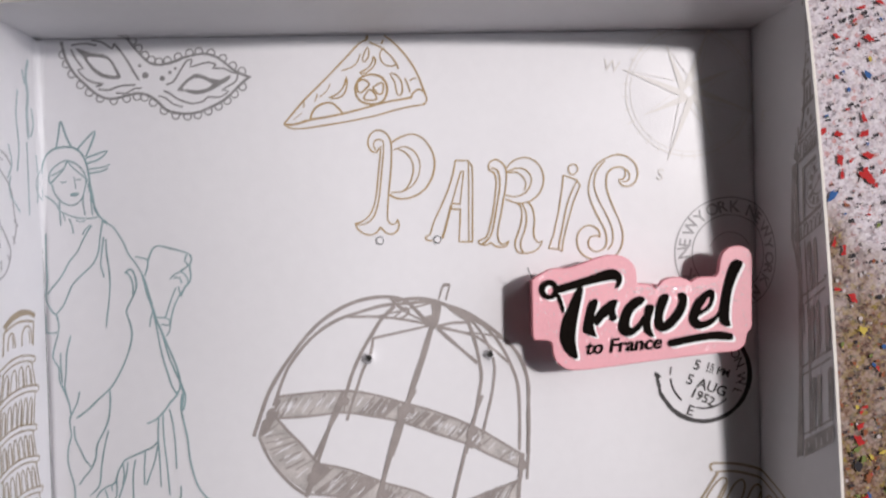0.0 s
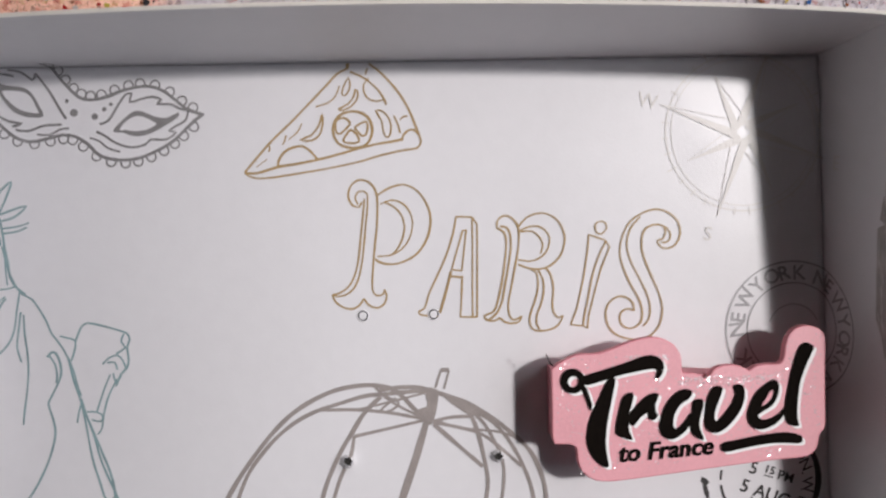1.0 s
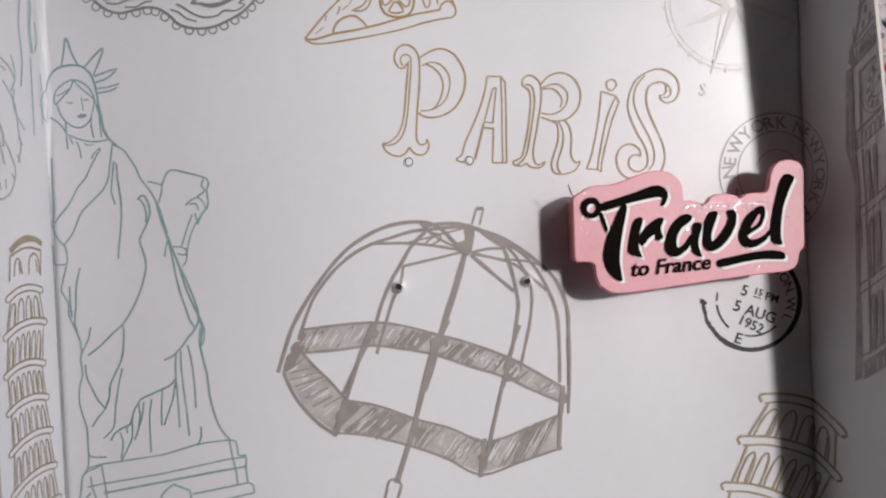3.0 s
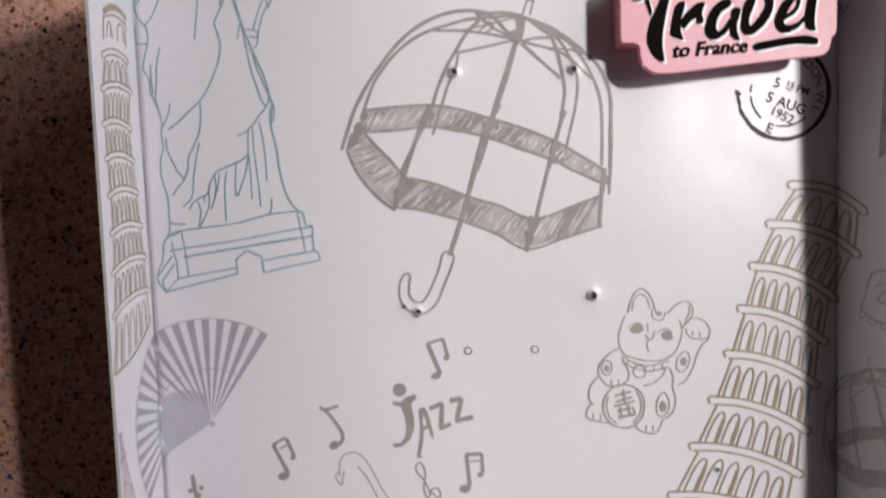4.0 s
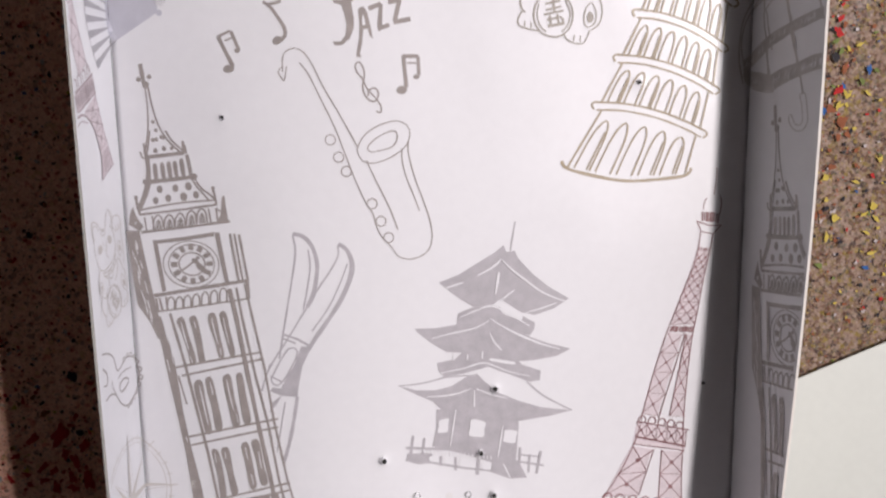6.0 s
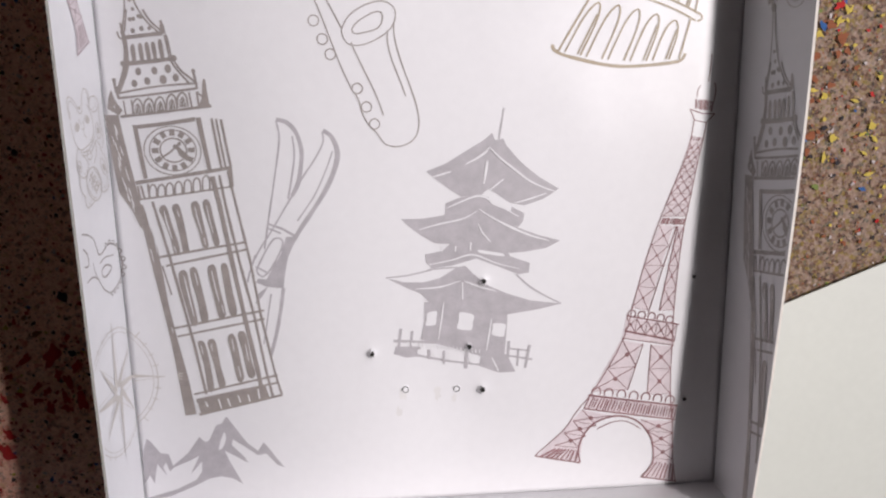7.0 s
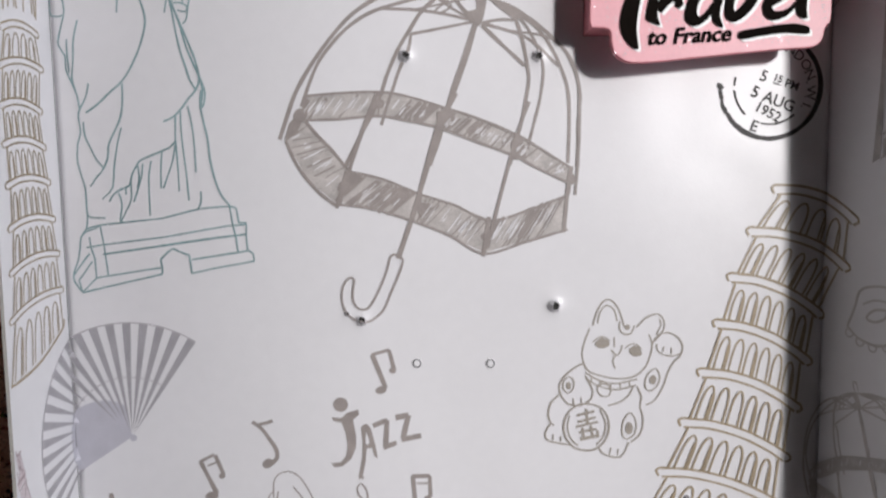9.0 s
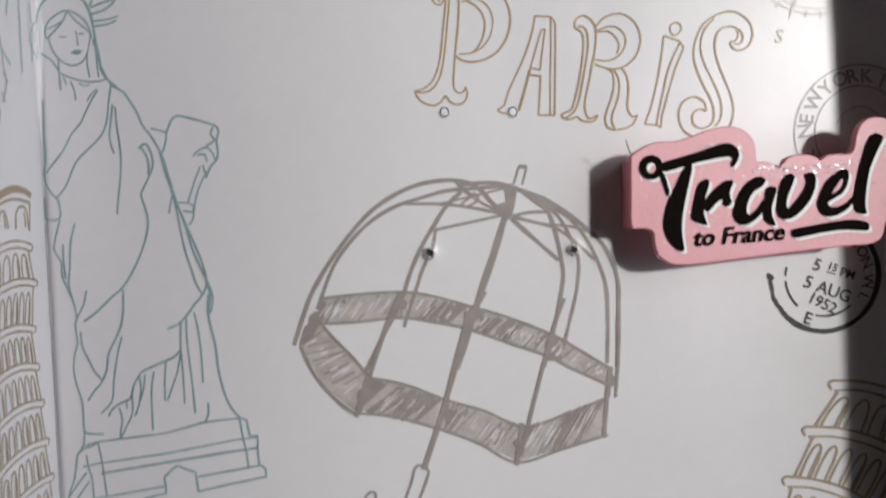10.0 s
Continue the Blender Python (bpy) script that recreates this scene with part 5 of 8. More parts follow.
def draw_mask_drawing():
    pen = Pen("mask_drawing", MASK_INK, base)
    pen.line(1.07, -139.6, 84.6, -137.9, 77.7, -135.1, 72, -130.3, 66.7, -125.4, 62.4, -120.3, 60.8, -115.1, 61.7, -109.9, 62.8, -105.7, 62.2, -101.7, 59.6, -97.8, 55.7, -91.6, 54.1, -85.3, 54.5, -79, 56.9, -73.6, 59.9, -69.3, 63.9, -66, 67, -63.2, 69)
    pen.line(1.07, -115.2, 89.5, -111.9, 83.9, -108, 79, -104.1, 75.3, -100, 74.4, -94.7, 75.5, -89.5, 77.5, -82.1, 78.7, -77, 77.3, -73, 74.3, -68.9, 70.9, -63.2, 68.6)
    pen.lace(0.56, 1.93, 1, -138.5, 81.4, -136, 74.1, -132.3, 68.2, -125.4, 62.4, -120.3, 60.8, -115.1, 61.7, -109.9, 62.8, -105.7, 62.2, -101.7, 59.2, -97.8, 55.7, -91.6, 54.1, -85.3, 54.5, -79, 56.9, -73.6, 59.9, -69.3, 63.9, -63.8, 68.4)
    pen.lace(0.56, 1.93, -1, -115.2, 89.5, -111.9, 83.9, -108, 79, -104.1, 75.3, -100, 74.4, -94.7, 75.5, -89.5, 77.5, -82.1, 78.7, -77, 77.3, -73, 74.3, -68.9, 70.9, -63.2, 68.6)
    pen.area(-134, 82, -127.5, 79.7, -122.4, 79, -119.5, 76.8, -117.2, 72.6, -116.1, 69.2, -121.9, 69.2, -125.9, 71.2, -128.8, 74.6, -131.3, 78.8, curved=True)
    pen.gap(-129.3, 77.7, -126.6, 78, -122.5, 77.5, -119.9, 75.8, -118.1, 71.8, -117.5, 70.3, -120.8, 70.6, -123.8, 71.7, -126.8, 74.1)
    pen.area(-93.4, 63.6, -91, 66.6, -86.7, 70.1, -83.6, 70.2, -79.5, 68.4, -75.3, 67.9, -71.5, 69.7, -72, 67.8, -76.1, 65.2, -80.8, 62.8, -86, 61.9, -90.1, 63.3, curved=True)
    pen.gap(-91.1, 64.3, -88.9, 67, -85.9, 68.6, -83, 68.3, -79.6, 66.5, -79, 65.7, -81.8, 64.1, -86, 63.6, -89.1, 64.1)
    pen.line(0.75, -118.3, 83.6, -116.2, 80.9, -113.3, 76.6, -110.5, 71.4, -108.6, 68.2)
    pen.line(0.75, -97.7, 66.2, -94.7, 67.4, -91.8, 71.9, -88.9, 76, -86.8, 76.3)
    pen.line(0.75, -86.8, 76.3, -87.6, 73.4, -84.4, 74.2, -80.2, 75.1, -77.1, 74, -78.7, 72.6, -74.1, 72.5, -71, 70.9, -68.3, 70.4)
    pen.line(0.75, -68.3, 70.4, -69.1, 67.1, -72.3, 65.1, -74.9, 63.5, -72.4, 63, -75.7, 60.6, -80.9, 60.7, -82.6, 59.1, -87.3, 58.2, -92.4, 59.8, -96.4, 62.6, -98.8, 63.7)
    pen.line(0.64, -101, 61.7, -97.9, 60.6, -95.2, 58.2, -91.1, 56.8)
    pen.line(0.75, -126.2, 66, -123.1, 66.9, -127.1, 67.7, -130.5, 69.6, -133.2, 73, -131, 73.4, -133.8, 77.2, -135.7, 81.4)
    pen.line(0.75, -125.2, 64.9, -121.1, 64.4, -115.9, 66.1, -110.1, 66.3)
    pen.line(0.64, -118.1, 63.2, -114, 62.9, -110.8, 64.7, -107.7, 65)
    pen.line(0.75, -135.6, 83, -130.4, 83.7, -125.3, 82.8)
    pen.line(0.75, -127.3, 84.9, -123.2, 84.2, -119.2, 81.4, -118.3, 83.6)
    pen.dot(-106, 70.2, 1.29)
    pen.dot(-99.2, 68.8, 1.07)
    pen.dot(-96, 71.2, 0.75)
    pen.dot(-108.2, 74.2, 0.64)
    pen.dot(-93.8, 72.8, 0.64)
    pen.done('grey line drawing of a lace-edged carnival mask')


def draw_statue_drawing():
    pen = Pen("statue_drawing", TEAL_INK, base)
    pen.line(0.71, -143.1, 41.3, -142, 46.3, -140.9, 52.1, -139.1, 46.3, -136.8, 41.1)
    pen.line(0.71, -134.5, 40.4, -131.5, 43.8, -127.2, 47.6, -128.8, 42.6, -131.2, 37.3)
    pen.line(0.71, -130.7, 34.5, -126, 36, -122.3, 39.4, -126, 38.5, -131, 36.8)
    pen.line(0.60, -130.3, 32.1, -125, 32.7, -121.6, 33.8)
    pen.line(0.71, -130.8, 30.3, -125.1, 31.1, -122.3, 32.4)
    pen.line(0.83, -149.8, 21, -150, 28, -149.3, 33.8, -147.6, 37.7, -144.7, 40.4, -140.6, 41.4, -136.1, 41.1, -132.8, 38.5, -131.1, 34.5, -130.2, 29.3, -129.8, 25.2, -128.9, 20.5, -128.4, 15.8, -126.2, 12.2, -123.5, 9.8)
    pen.line(0.60, -146, 26.4, -146.5, 28.7, -145.6, 31.7, -143.4, 33.9, -140.9, 35.4, -138.6, 35.8, -135.9, 34.8, -133.5, 32.9, -131.8, 30, -131, 26.6)
    pen.line(0.60, -139, 35.4, -140.3, 32.4, -142.7, 29.8, -145.1, 27.3, -146, 26.4)
    pen.line(0.44, -145.5, 29.8, -143, 30.9, -140.7, 32.4)
    pen.line(0.52, -138.6, 35.4, -136, 32.3, -133.3, 30, -131.5, 28.1)
    pen.line(0.50, -145.3, 26.4, -144.5, 23, -142.3, 19.7, -139.6, 17.8, -136.8, 17.5, -134.2, 19, -132.6, 22, -131.6, 26.2, -131.3, 28.5)
    pen.line(0.44, -141.9, 27.3, -140.6, 26.9, -139.4, 27.3)
    pen.line(0.44, -135.3, 27.8, -134.1, 28.1, -133.4, 27.8)
    pen.line(0.44, -136.2, 29.1, -135.9, 26.3, -135.7, 24)
    pen.area(-138.2, 21.9, -136.5, 22.7, -134.3, 22.3, -135.6, 21.1, -137.5, 21.2, curved=True)
    pen.line(0.52, -132.8, 21.5, -133, 17.7, -132.3, 13.3)
    pen.line(0.60, -130.7, 26.2, -129.6, 21.4, -128.7, 17.6, -126.6, 12.8)
    pen.line(0.52, -129.8, 24.3, -129.7, 18.6, -129.3, 13.2)
    pen.line(0.56, -148.4, 21.7, -146, 20.2, -143.7, 17.8, -142.9, 15.9)
    pen.line(0.60, -142.5, 19.7, -142.5, 15, -142.3, 9.3)
    pen.line(0.52, -142, 15, -138.9, 13.4, -134.2, 12, -129.5, 11.9, -126.6, 12.8)
    pen.line(0.44, -141.3, 14, -140.3, 11.1)
    pen.line(0.52, -138.9, 12.1, -137.8, 9.2, -137.4, 5.7)
    pen.line(0.52, -130.2, 9.4, -132.6, 7.2, -133.6, 5.3)
    pen.line(0.44, -150.1, 32.1, -153.3, 27.5, -152.8, 23, -149.8, 19.8)
    pen.line(0.44, -136.1, 11.4, -134.3, 10.5, -132.4, 11)
    pen.done('teal line drawing of a draped statue holding a tablet')


def draw_statue_robe_drawing():
    pen = Pen("statue_robe_drawing", TEAL_INK, base)
    pen.line(0.62, -125.8, 11.9, -124.6, 10, -121.5, 8.4, -119.3, 5.1, -117.1, 1.2, -115.4, -3.3, -112.9, -6.7, -110.2, -11.7, -108.4, -16.6, -107.6, -20.6, -106.4, -24.6)
    pen.line(0.62, -112.8, -4.3, -109.9, -5.1, -107.6, -6.1, -108.1, -9.7, -109.2, -12.7)
    pen.line(0.73, -107.6, -6.1, -106.2, -2.8, -105.4, -1.4, -103.4, -0.2, -98.9, -1.2, -93, -3, -90.4, -4.2, -89.7, -6.2, -90.6, -8.8, -90.2, -12.8, -90.9, -15.7, -92.9, -17.7, -94.7, -21.7)
    pen.line(0.73, -91.6, -4.2, -92.5, -6.8, -91.2, -8.8, -94.3, -10.8)
    pen.line(0.62, -98.8, -14.1, -96.7, -12.1, -93.9, -11.3, -92, -13.3, -91.3, -15.7)
    pen.line(0.62, -97.4, -13.7, -94.8, -13.7, -94.1, -16.1)
    pen.line(0.62, -95.5, -17.3, -94.6, -20.7, -92.9, -18.1)
    pen.line(0.62, -96.5, -17.7, -98.3, -21.7, -99.8, -25.7, -101.4, -30.3)
    pen.line(0.62, -94.2, -19.3, -97.2, -24.7, -99, -30.7, -99.8, -35.7, -101.3, -37.7)
    pen.line(0.62, -104.6, -30, -101.8, -30.1, -99.5, -31.3, -100.1, -33.3, -103.1, -32.7)
    pen.line(0.73, -117.1, -11.2, -115.6, -9.7, -114.1, -10.1, -112.8, -13.6, -112.8, -17.6, -114.6, -21.6, -116.7, -25.5, -117.2, -27.5, -116, -31.5, -115.2, -36.6, -116.5, -42.6, -118.8, -48.6, -122, -54.7, -125.2, -59.1, -129.4, -62.7, -133.6, -66.7, -137.7, -69.7, -138.8, -70.3)
    pen.line(0.62, -116.5, -10.6, -114.6, -13.6, -114, -17.6, -114.5, -20)
    pen.line(0.73, -110.2, -11.7, -108.5, -19.6, -106.4, -26.6, -105.1, -33.6, -103.9, -41.7, -102.7, -47.8, -100.9, -53.9, -99.7, -58.4, -97.3, -62.5)
    pen.line(0.73, -106.4, -25.6, -104.7, -31.6, -102.3, -38.7, -100.6, -45.8, -98.3, -51.9, -95.7, -58.1, -94.2, -63.2, -95, -67.9, -95.9, -68.3, -95, -62.2, -96.4, -57)
    pen.line(0.73, -105.4, -29.6, -102.3, -37.7, -99.6, -44.8, -97.4, -50.9, -96.1, -58.1, -98.3, -63.1, -100.4, -65.2, -102.5, -68.2, -105.3, -71.2, -107.2, -72.6, -110.2, -73.8)
    pen.line(0.62, -106.2, -26.6, -107.4, -30.6, -107.9, -33.6)
    pen.line(0.62, -129.9, 8.8, -131.3, 7.1, -134.1, 2.2, -136.3, -2.1, -139.4, -5.6, -142.7, -11.5, -146.8, -16.4, -148.5, -18.8)
    pen.line(0.62, -125.3, 11, -126.6, 4.1, -127.5, -1.7, -129.7, -6.6, -133.8, -10.6, -137.9, -14.5, -139.6, -17.4, -142.3, -23.4, -145.5, -27.3)
    pen.line(0.62, -125.2, 4.1, -126.4, -3.7, -126.8, -7.6, -125.6, -12.6)
    pen.line(0.62, -124.3, 3.2, -124.2, -2.7, -123.5, -9.6, -123.4, -15.6, -124.1, -22.5, -125.2, -29.5, -125.6, -33.5)
    pen.line(0.62, -148.5, 6.1, -148.7, -3.6, -148.6, -13.4, -149.3, -19.4, -148.6, -23.3, -146.8, -26.3, -145.1, -28.3, -144.8, -34.3, -148.4, -34.9, -149.7, -33.6, -149.8, -27.3)
    pen.line(0.62, -144.9, -34.9, -146.5, -40.3, -147.4, -45.3, -145.2, -49.3, -145.1, -54.4, -143.2, -59.4, -141.5, -64.5, -141.1, -68.6)
    pen.line(0.62, -140, -36.3, -141.8, -43.3, -142.4, -51.4, -143.1, -57.4, -142, -62.5)
    pen.line(0.62, -144.3, -43.3, -144.4, -49.3, -144, -55.4)
    pen.line(0.62, -137.2, -59.5, -138.5, -64.6, -140.7, -68.6, -141.6, -71.7, -141.1, -77.8, -142.4, -81.9, -142.9, -88.1, -141.9, -93.3, -140.6, -98.5, -140.5, -103.7, -140.3, -108.9, -137.7, -110, -133.7, -110.1)
    pen.line(0.62, -139.9, -73.8, -139.6, -78.9, -137.5, -84.1, -135.7, -88.2, -133.4, -91.4, -136, -94.4, -138.6, -98.1)
    pen.line(0.73, -124.9, -59.7, -125, -65.8, -126, -71.9, -128.3, -77, -130.9, -82.1, -131.6, -87.3, -133.4, -91.4)
    pen.line(0.62, -126, -76, -127.7, -82.2, -129.3, -90.4, -130.5, -98.7, -134.4, -102.8)
    pen.line(0.73, -95.6, -62.2, -96.1, -68.3, -95.1, -74.5, -93.9, -80.7, -93.2, -89, -91.4, -97.4, -89.2, -102.7, -86.6, -105.9)
    pen.line(0.62, -100.9, -68.2, -99.7, -74.4, -99, -82.7, -98.8, -93.1)
    pen.line(0.62, -103.6, -70.2, -103.7, -76.4, -103.2, -84.7, -102.5, -93, -101.9, -103.9)
    pen.line(0.62, -105.5, -71.2, -105.9, -80.5, -105.5, -90.9, -105.4, -100.3)
    pen.line(0.73, -106.1, -81.5, -108.2, -83.6, -111.3, -85, -116.5, -87.1, -119.6, -88.5, -121.1, -90.6, -122.8, -93.6, -124, -97.8, -127.1, -99.2, -130.2, -101.2, -131.8, -103.9)
    pen.line(0.62, -106.1, -82.6, -107.4, -88.8, -109.7, -94.9, -111.3, -99.1)
    pen.line(0.62, -111.3, -85.2, -112, -92.8, -112.1, -99.1)
    pen.line(0.62, -115.5, -88.6, -116.6, -94.8, -116.8, -103.1, -116.8, -109.4)
    pen.line(0.62, -118.6, -89.6, -119.4, -94.8, -121.1, -99.9, -122.7, -104.1)
    pen.line(0.62, -120.6, -90.2, -120.2, -94.7, -121, -98.9)
    pen.line(0.62, -123.4, -96.7, -123.6, -103, -125.5, -107.1, -128.3, -112.3)
    pen.line(0.62, -128.2, -100.8, -127.2, -105, -128.3, -111.3)
    pen.line(0.62, -125.5, -98.8, -125.4, -101.3)
    pen.line(0.62, -97.3, -100.4, -97.4, -104.6, -99, -107.7)
    pen.line(0.62, -141, -114.1, -135.9, -112.8, -112.4, -110.6, -99, -107.3, -94.9, -106.8, -86.6, -106.3, -84.2, -107, -83.4, -112.7, -80.5, -112.8, straight=True)
    pen.line(0.62, -140.3, -108.9, -141, -114.1, -143.2, -117.2, -143.8, -121.4, -144.6, -125.6)
    pen.line(0.62, -141.4, -121.4, -136.2, -120.5, -112.7, -117.9, -87.9, -113.9, -80.5, -113.4, -80.8, -117.7, -80.4, -123.4, straight=True)
    pen.line(0.83, -135.4, -124.1, -112.8, -121.1, -92.2, -118.4, -80.8, -117.2, straight=True)
    pen.line(0.62, -135.9, -112.8, -134.8, -120.6, -133.8, -132.2, straight=True)
    pen.line(0.62, -86.6, -106.3, -85.8, -112.7, -84.6, -118.6, -84.1, -124, straight=True)
    pen.line(0.62, -140.1, -117.3, -139.7, -121.5, -138.5, -125.7, -138.3, -133.1, straight=True)
    pen.line(0.62, -138.3, -133.1, -113.8, -129.6, straight=True)
    pen.line(0.71, -143.9, -138.7, -113.3, -132.1, -113.2, -129.6, -113.7, -126.4, -110.9, -123.7, -108.8, -122.3, -105.8, -123.8, -102.7, -125, -102, -132, -92.6, -130.1, -78.1, -127.7, -78.4, -124.7, -80, -123.6, -101.8, -126.7, straight=True)
    pen.line(0.62, -138.3, -133.1, -143.9, -138.7, -145, -134, -139.6, -126.8, straight=True)
    pen.line(0.62, -144.6, -125.6, -147, -132.9, -144.2, -138.3)
    pen.line(0.62, -143.2, -117.2, -141, -115.1, -138, -114.2, -135.9, -112.8)
    pen.line(0.62, -147, -132.3, -143.7, -127.7, -140.4, -123.6)
    pen.done("teal line drawing of a statue's robe on a stone plinth")


def draw_cat_figure_drawing(pen=None, label='grey-brown line drawing of a waving lucky cat figurine'):
    pen = pen or Pen("cat_figure_drawing", CAT_INK, base)
    pen.line(0.68, 53.7, -157.2, 51.8, -162.3, 50.7, -166.9, 51.4, -171.3, 53.5, -174.7, 58, -176.6, 64.6, -178.1, 71.3, -177.7, 76.1, -174.4, 78.5, -169.3, 79.3, -164.2, 78, -160.3)
    pen.line(0.68, 55, -156, 56.4, -150.9, 58.8, -146.6, 61.7, -145.6, 64.8, -148.5, 66.6, -152.9, 67.7, -157)
    pen.line(0.57, 56.9, -155.2, 57.7, -150.9, 60.3, -147.9, 63.5, -149.7, 64.8, -154.4)
    pen.line(0.68, 72.7, -157.1, 76.7, -153.3, 81.5, -151.9, 83.9, -154.7, 83.9, -158.3, 81.5, -161.6, 79.3, -163.6)
    pen.line(0.57, 82, -153.9, 82.8, -156.5, 80.9, -160.3)
    pen.line(0.62, 66.1, -154.4, 65.8, -157.5, 67.7, -159.8, 70.6, -159.6, 71.9, -156.3)
    pen.dot(69, -157, 1.17)
    pen.area(56, -163.2, 58.6, -160.9, 61.5, -162.5, 61.8, -164.3, 59.1, -165.5, 56.5, -164.7, curved=True)
    pen.area(70, -166, 72.4, -164.5, 74.5, -166.1, 75.1, -168.5, 72.4, -169.2, 70.3, -167.8, curved=True)
    pen.line(0.47, 68.1, -165.7, 70.3, -164.2, 72.9, -164, 75.1, -166.4)
    pen.line(0.47, 54.9, -162.9, 57.1, -161.1, 59.7, -160.7, 62.1, -162.5)
    pen.line(0.57, 63.7, -161, 63.9, -165.1)
    pen.line(0.57, 62.6, -166.1, 64.4, -168.2, 66, -167.8, 67.1, -164.4)
    pen.line(0.57, 64.4, -168.2, 63.3, -170.8, 64.4, -173.9)
    pen.line(0.62, 52.2, -175.2, 57.4, -178.4, 64.6, -180.1, 73.4, -178.5)
    pen.line(0.62, 52.4, -177.8, 57.4, -180.8, 64.6, -182.7, 72.9, -181.1)
    pen.line(0.52, 54.8, -176.8, 54.5, -179.1, straight=True)
    pen.line(0.52, 58.5, -178.7, 58.2, -181, straight=True)
    pen.line(0.52, 62.7, -179.8, 62.5, -182.4, straight=True)
    pen.line(0.52, 66.5, -180.2, 66.5, -182.5, straight=True)
    pen.line(0.52, 70.2, -179.5, 70.5, -181.9, straight=True)
    pen.line(0.62, 60.6, -180.1, 62.7, -182.2, 61.9, -185, 59, -185.2, 57.1, -182.8, 58, -180.3, closed=True)
    pen.line(0.62, 71.8, -181.4, 70.2, -185, 66.2, -188, 61.6, -189.2)
    pen.line(0.68, 79.3, -164.2, 82, -160.3, 86, -159.7, 90, -161.8, 91.9, -165.7, 90.8, -169.6, 88.7, -171.3, 86, -176, 84.7, -180.6, 82.5, -185, 80.1, -188.1, 77.1, -189.3)
    pen.line(0.62, 81.2, -164.2, 81.5, -166.8, 84.1, -168.7, 87.9, -169.3, 90.8, -168.5)
    pen.line(0.52, 84.1, -165.3, 83.9, -167.6, straight=True)
    pen.line(0.52, 87.3, -165.9, 87.3, -168.5, straight=True)
    pen.line(0.62, 81.4, -174.6, 82.8, -178, 81.4, -181.9, 78.5, -183.6, 76.6, -181.5, 77.2, -177.6, 79.3, -175, closed=True)
    pen.area(80.1, -176.9, 81.4, -178.7, 80.6, -180.8, 78.8, -180.5, 78.5, -178.4, curved=True)
    pen.line(0.68, 73.4, -181.4, 75.3, -186.1, 74.7, -190.1, 76, -194, 76, -198.7, 74.4, -202.4, 71.2, -204.9)
    pen.line(0.62, 71.2, -192.6, 73.3, -196.6, 72.8, -201.3, 69.8, -203.6, 67.7, -201.7, 67.7, -197.2, 69.1, -193.8, closed=True)
    pen.area(70.1, -196.2, 72, -198.1, 71.7, -200.7, 69.8, -201.5, 68.8, -199.1, curved=True)
    pen.line(0.68, 70.4, -204.9, 69, -208.3, 67.1, -210.9, 63.1, -210.8, 59.1, -208.8, 58, -206.1)
    pen.line(0.52, 63.1, -207.1, 62.5, -209.7, straight=True)
    pen.line(0.52, 66, -207.4, 65.8, -210.1, straight=True)
    pen.line(0.68, 51.4, -171.3, 47.4, -173.3, 43.4, -176.8, 41.5, -180.6, 42.5, -184.8, 45.1, -188)
    pen.line(0.68, 52.2, -176.5, 54, -179.9, 55.3, -183, 54.7, -186.1)
    pen.line(0.57, 45.3, -176.8, 47.4, -178.2, 47.3, -181.6, 45.2, -183.6, 43.1, -181.4, 43.4, -178.4, closed=True)
    pen.area(44.7, -178.9, 46.3, -179.5, 46, -181.8, 44.4, -181.5, curved=True)
    pen.line(0.68, 45.1, -188, 48.6, -188.9, 52, -188.2, 54.7, -186.1)
    pen.line(0.52, 47.3, -185.7, 47.5, -188.3, straight=True)
    pen.line(0.52, 50.5, -185.5, 50.7, -188.4, straight=True)
    pen.line(0.78, 52.6, -188.2, 57.9, -189.6, 61.3, -193.6, 62.1, -198.9, 60.4, -204.1, 56.4, -207.4, 52.4, -207.8, 47.9, -206.4, 44.4, -202.3, 43.4, -197.1, 45.1, -191.9, 48.6, -188.9, closed=True)
    pen.line(0.57, 45.9, -192.7, 45, -197.9, 46.6, -202.9, 49.5, -205.6)
    pen.line(0.57, 58.4, -190.9, 60.8, -197, 59.6, -202.5, 56.9, -205.6)
    pen.line(1.04, 48.8, -193, 56, -191.4, straight=True)
    pen.line(1.04, 49.3, -195.7, 56.5, -194, straight=True)
    pen.line(1.04, 52.6, -190.3, 53.3, -196.6, straight=True)
    pen.line(0.91, 48.5, -197.7, 57.6, -195.9, straight=True)
    pen.line(1.04, 49.8, -200.1, 57, -198.8, straight=True)
    pen.line(1.30, 50.3, -203, 58, -201.7, straight=True)
    pen.line(1.04, 51.1, -198.1, 51.9, -203.3, straight=True)
    pen.line(1.04, 54.6, -197.4, 55.6, -202.7, straight=True)
    pen.line(1.04, 57.3, -199.3, 57.8, -202.2, straight=True)
    pen.line(0.68, 41.5, -184, 38, -187.8, 37.1, -192.5, 38.2, -195.6, 39.5, -196.7)
    pen.line(0.68, 38.2, -195.9, 36, -199.5, 36.5, -202.6, 40.4, -204.1, 46.5, -205.3)
    pen.line(0.52, 39.2, -200.6, 39.1, -203, straight=True)
    pen.line(0.52, 42.3, -201.2, 42.3, -203.6, straight=True)
    pen.done(label)


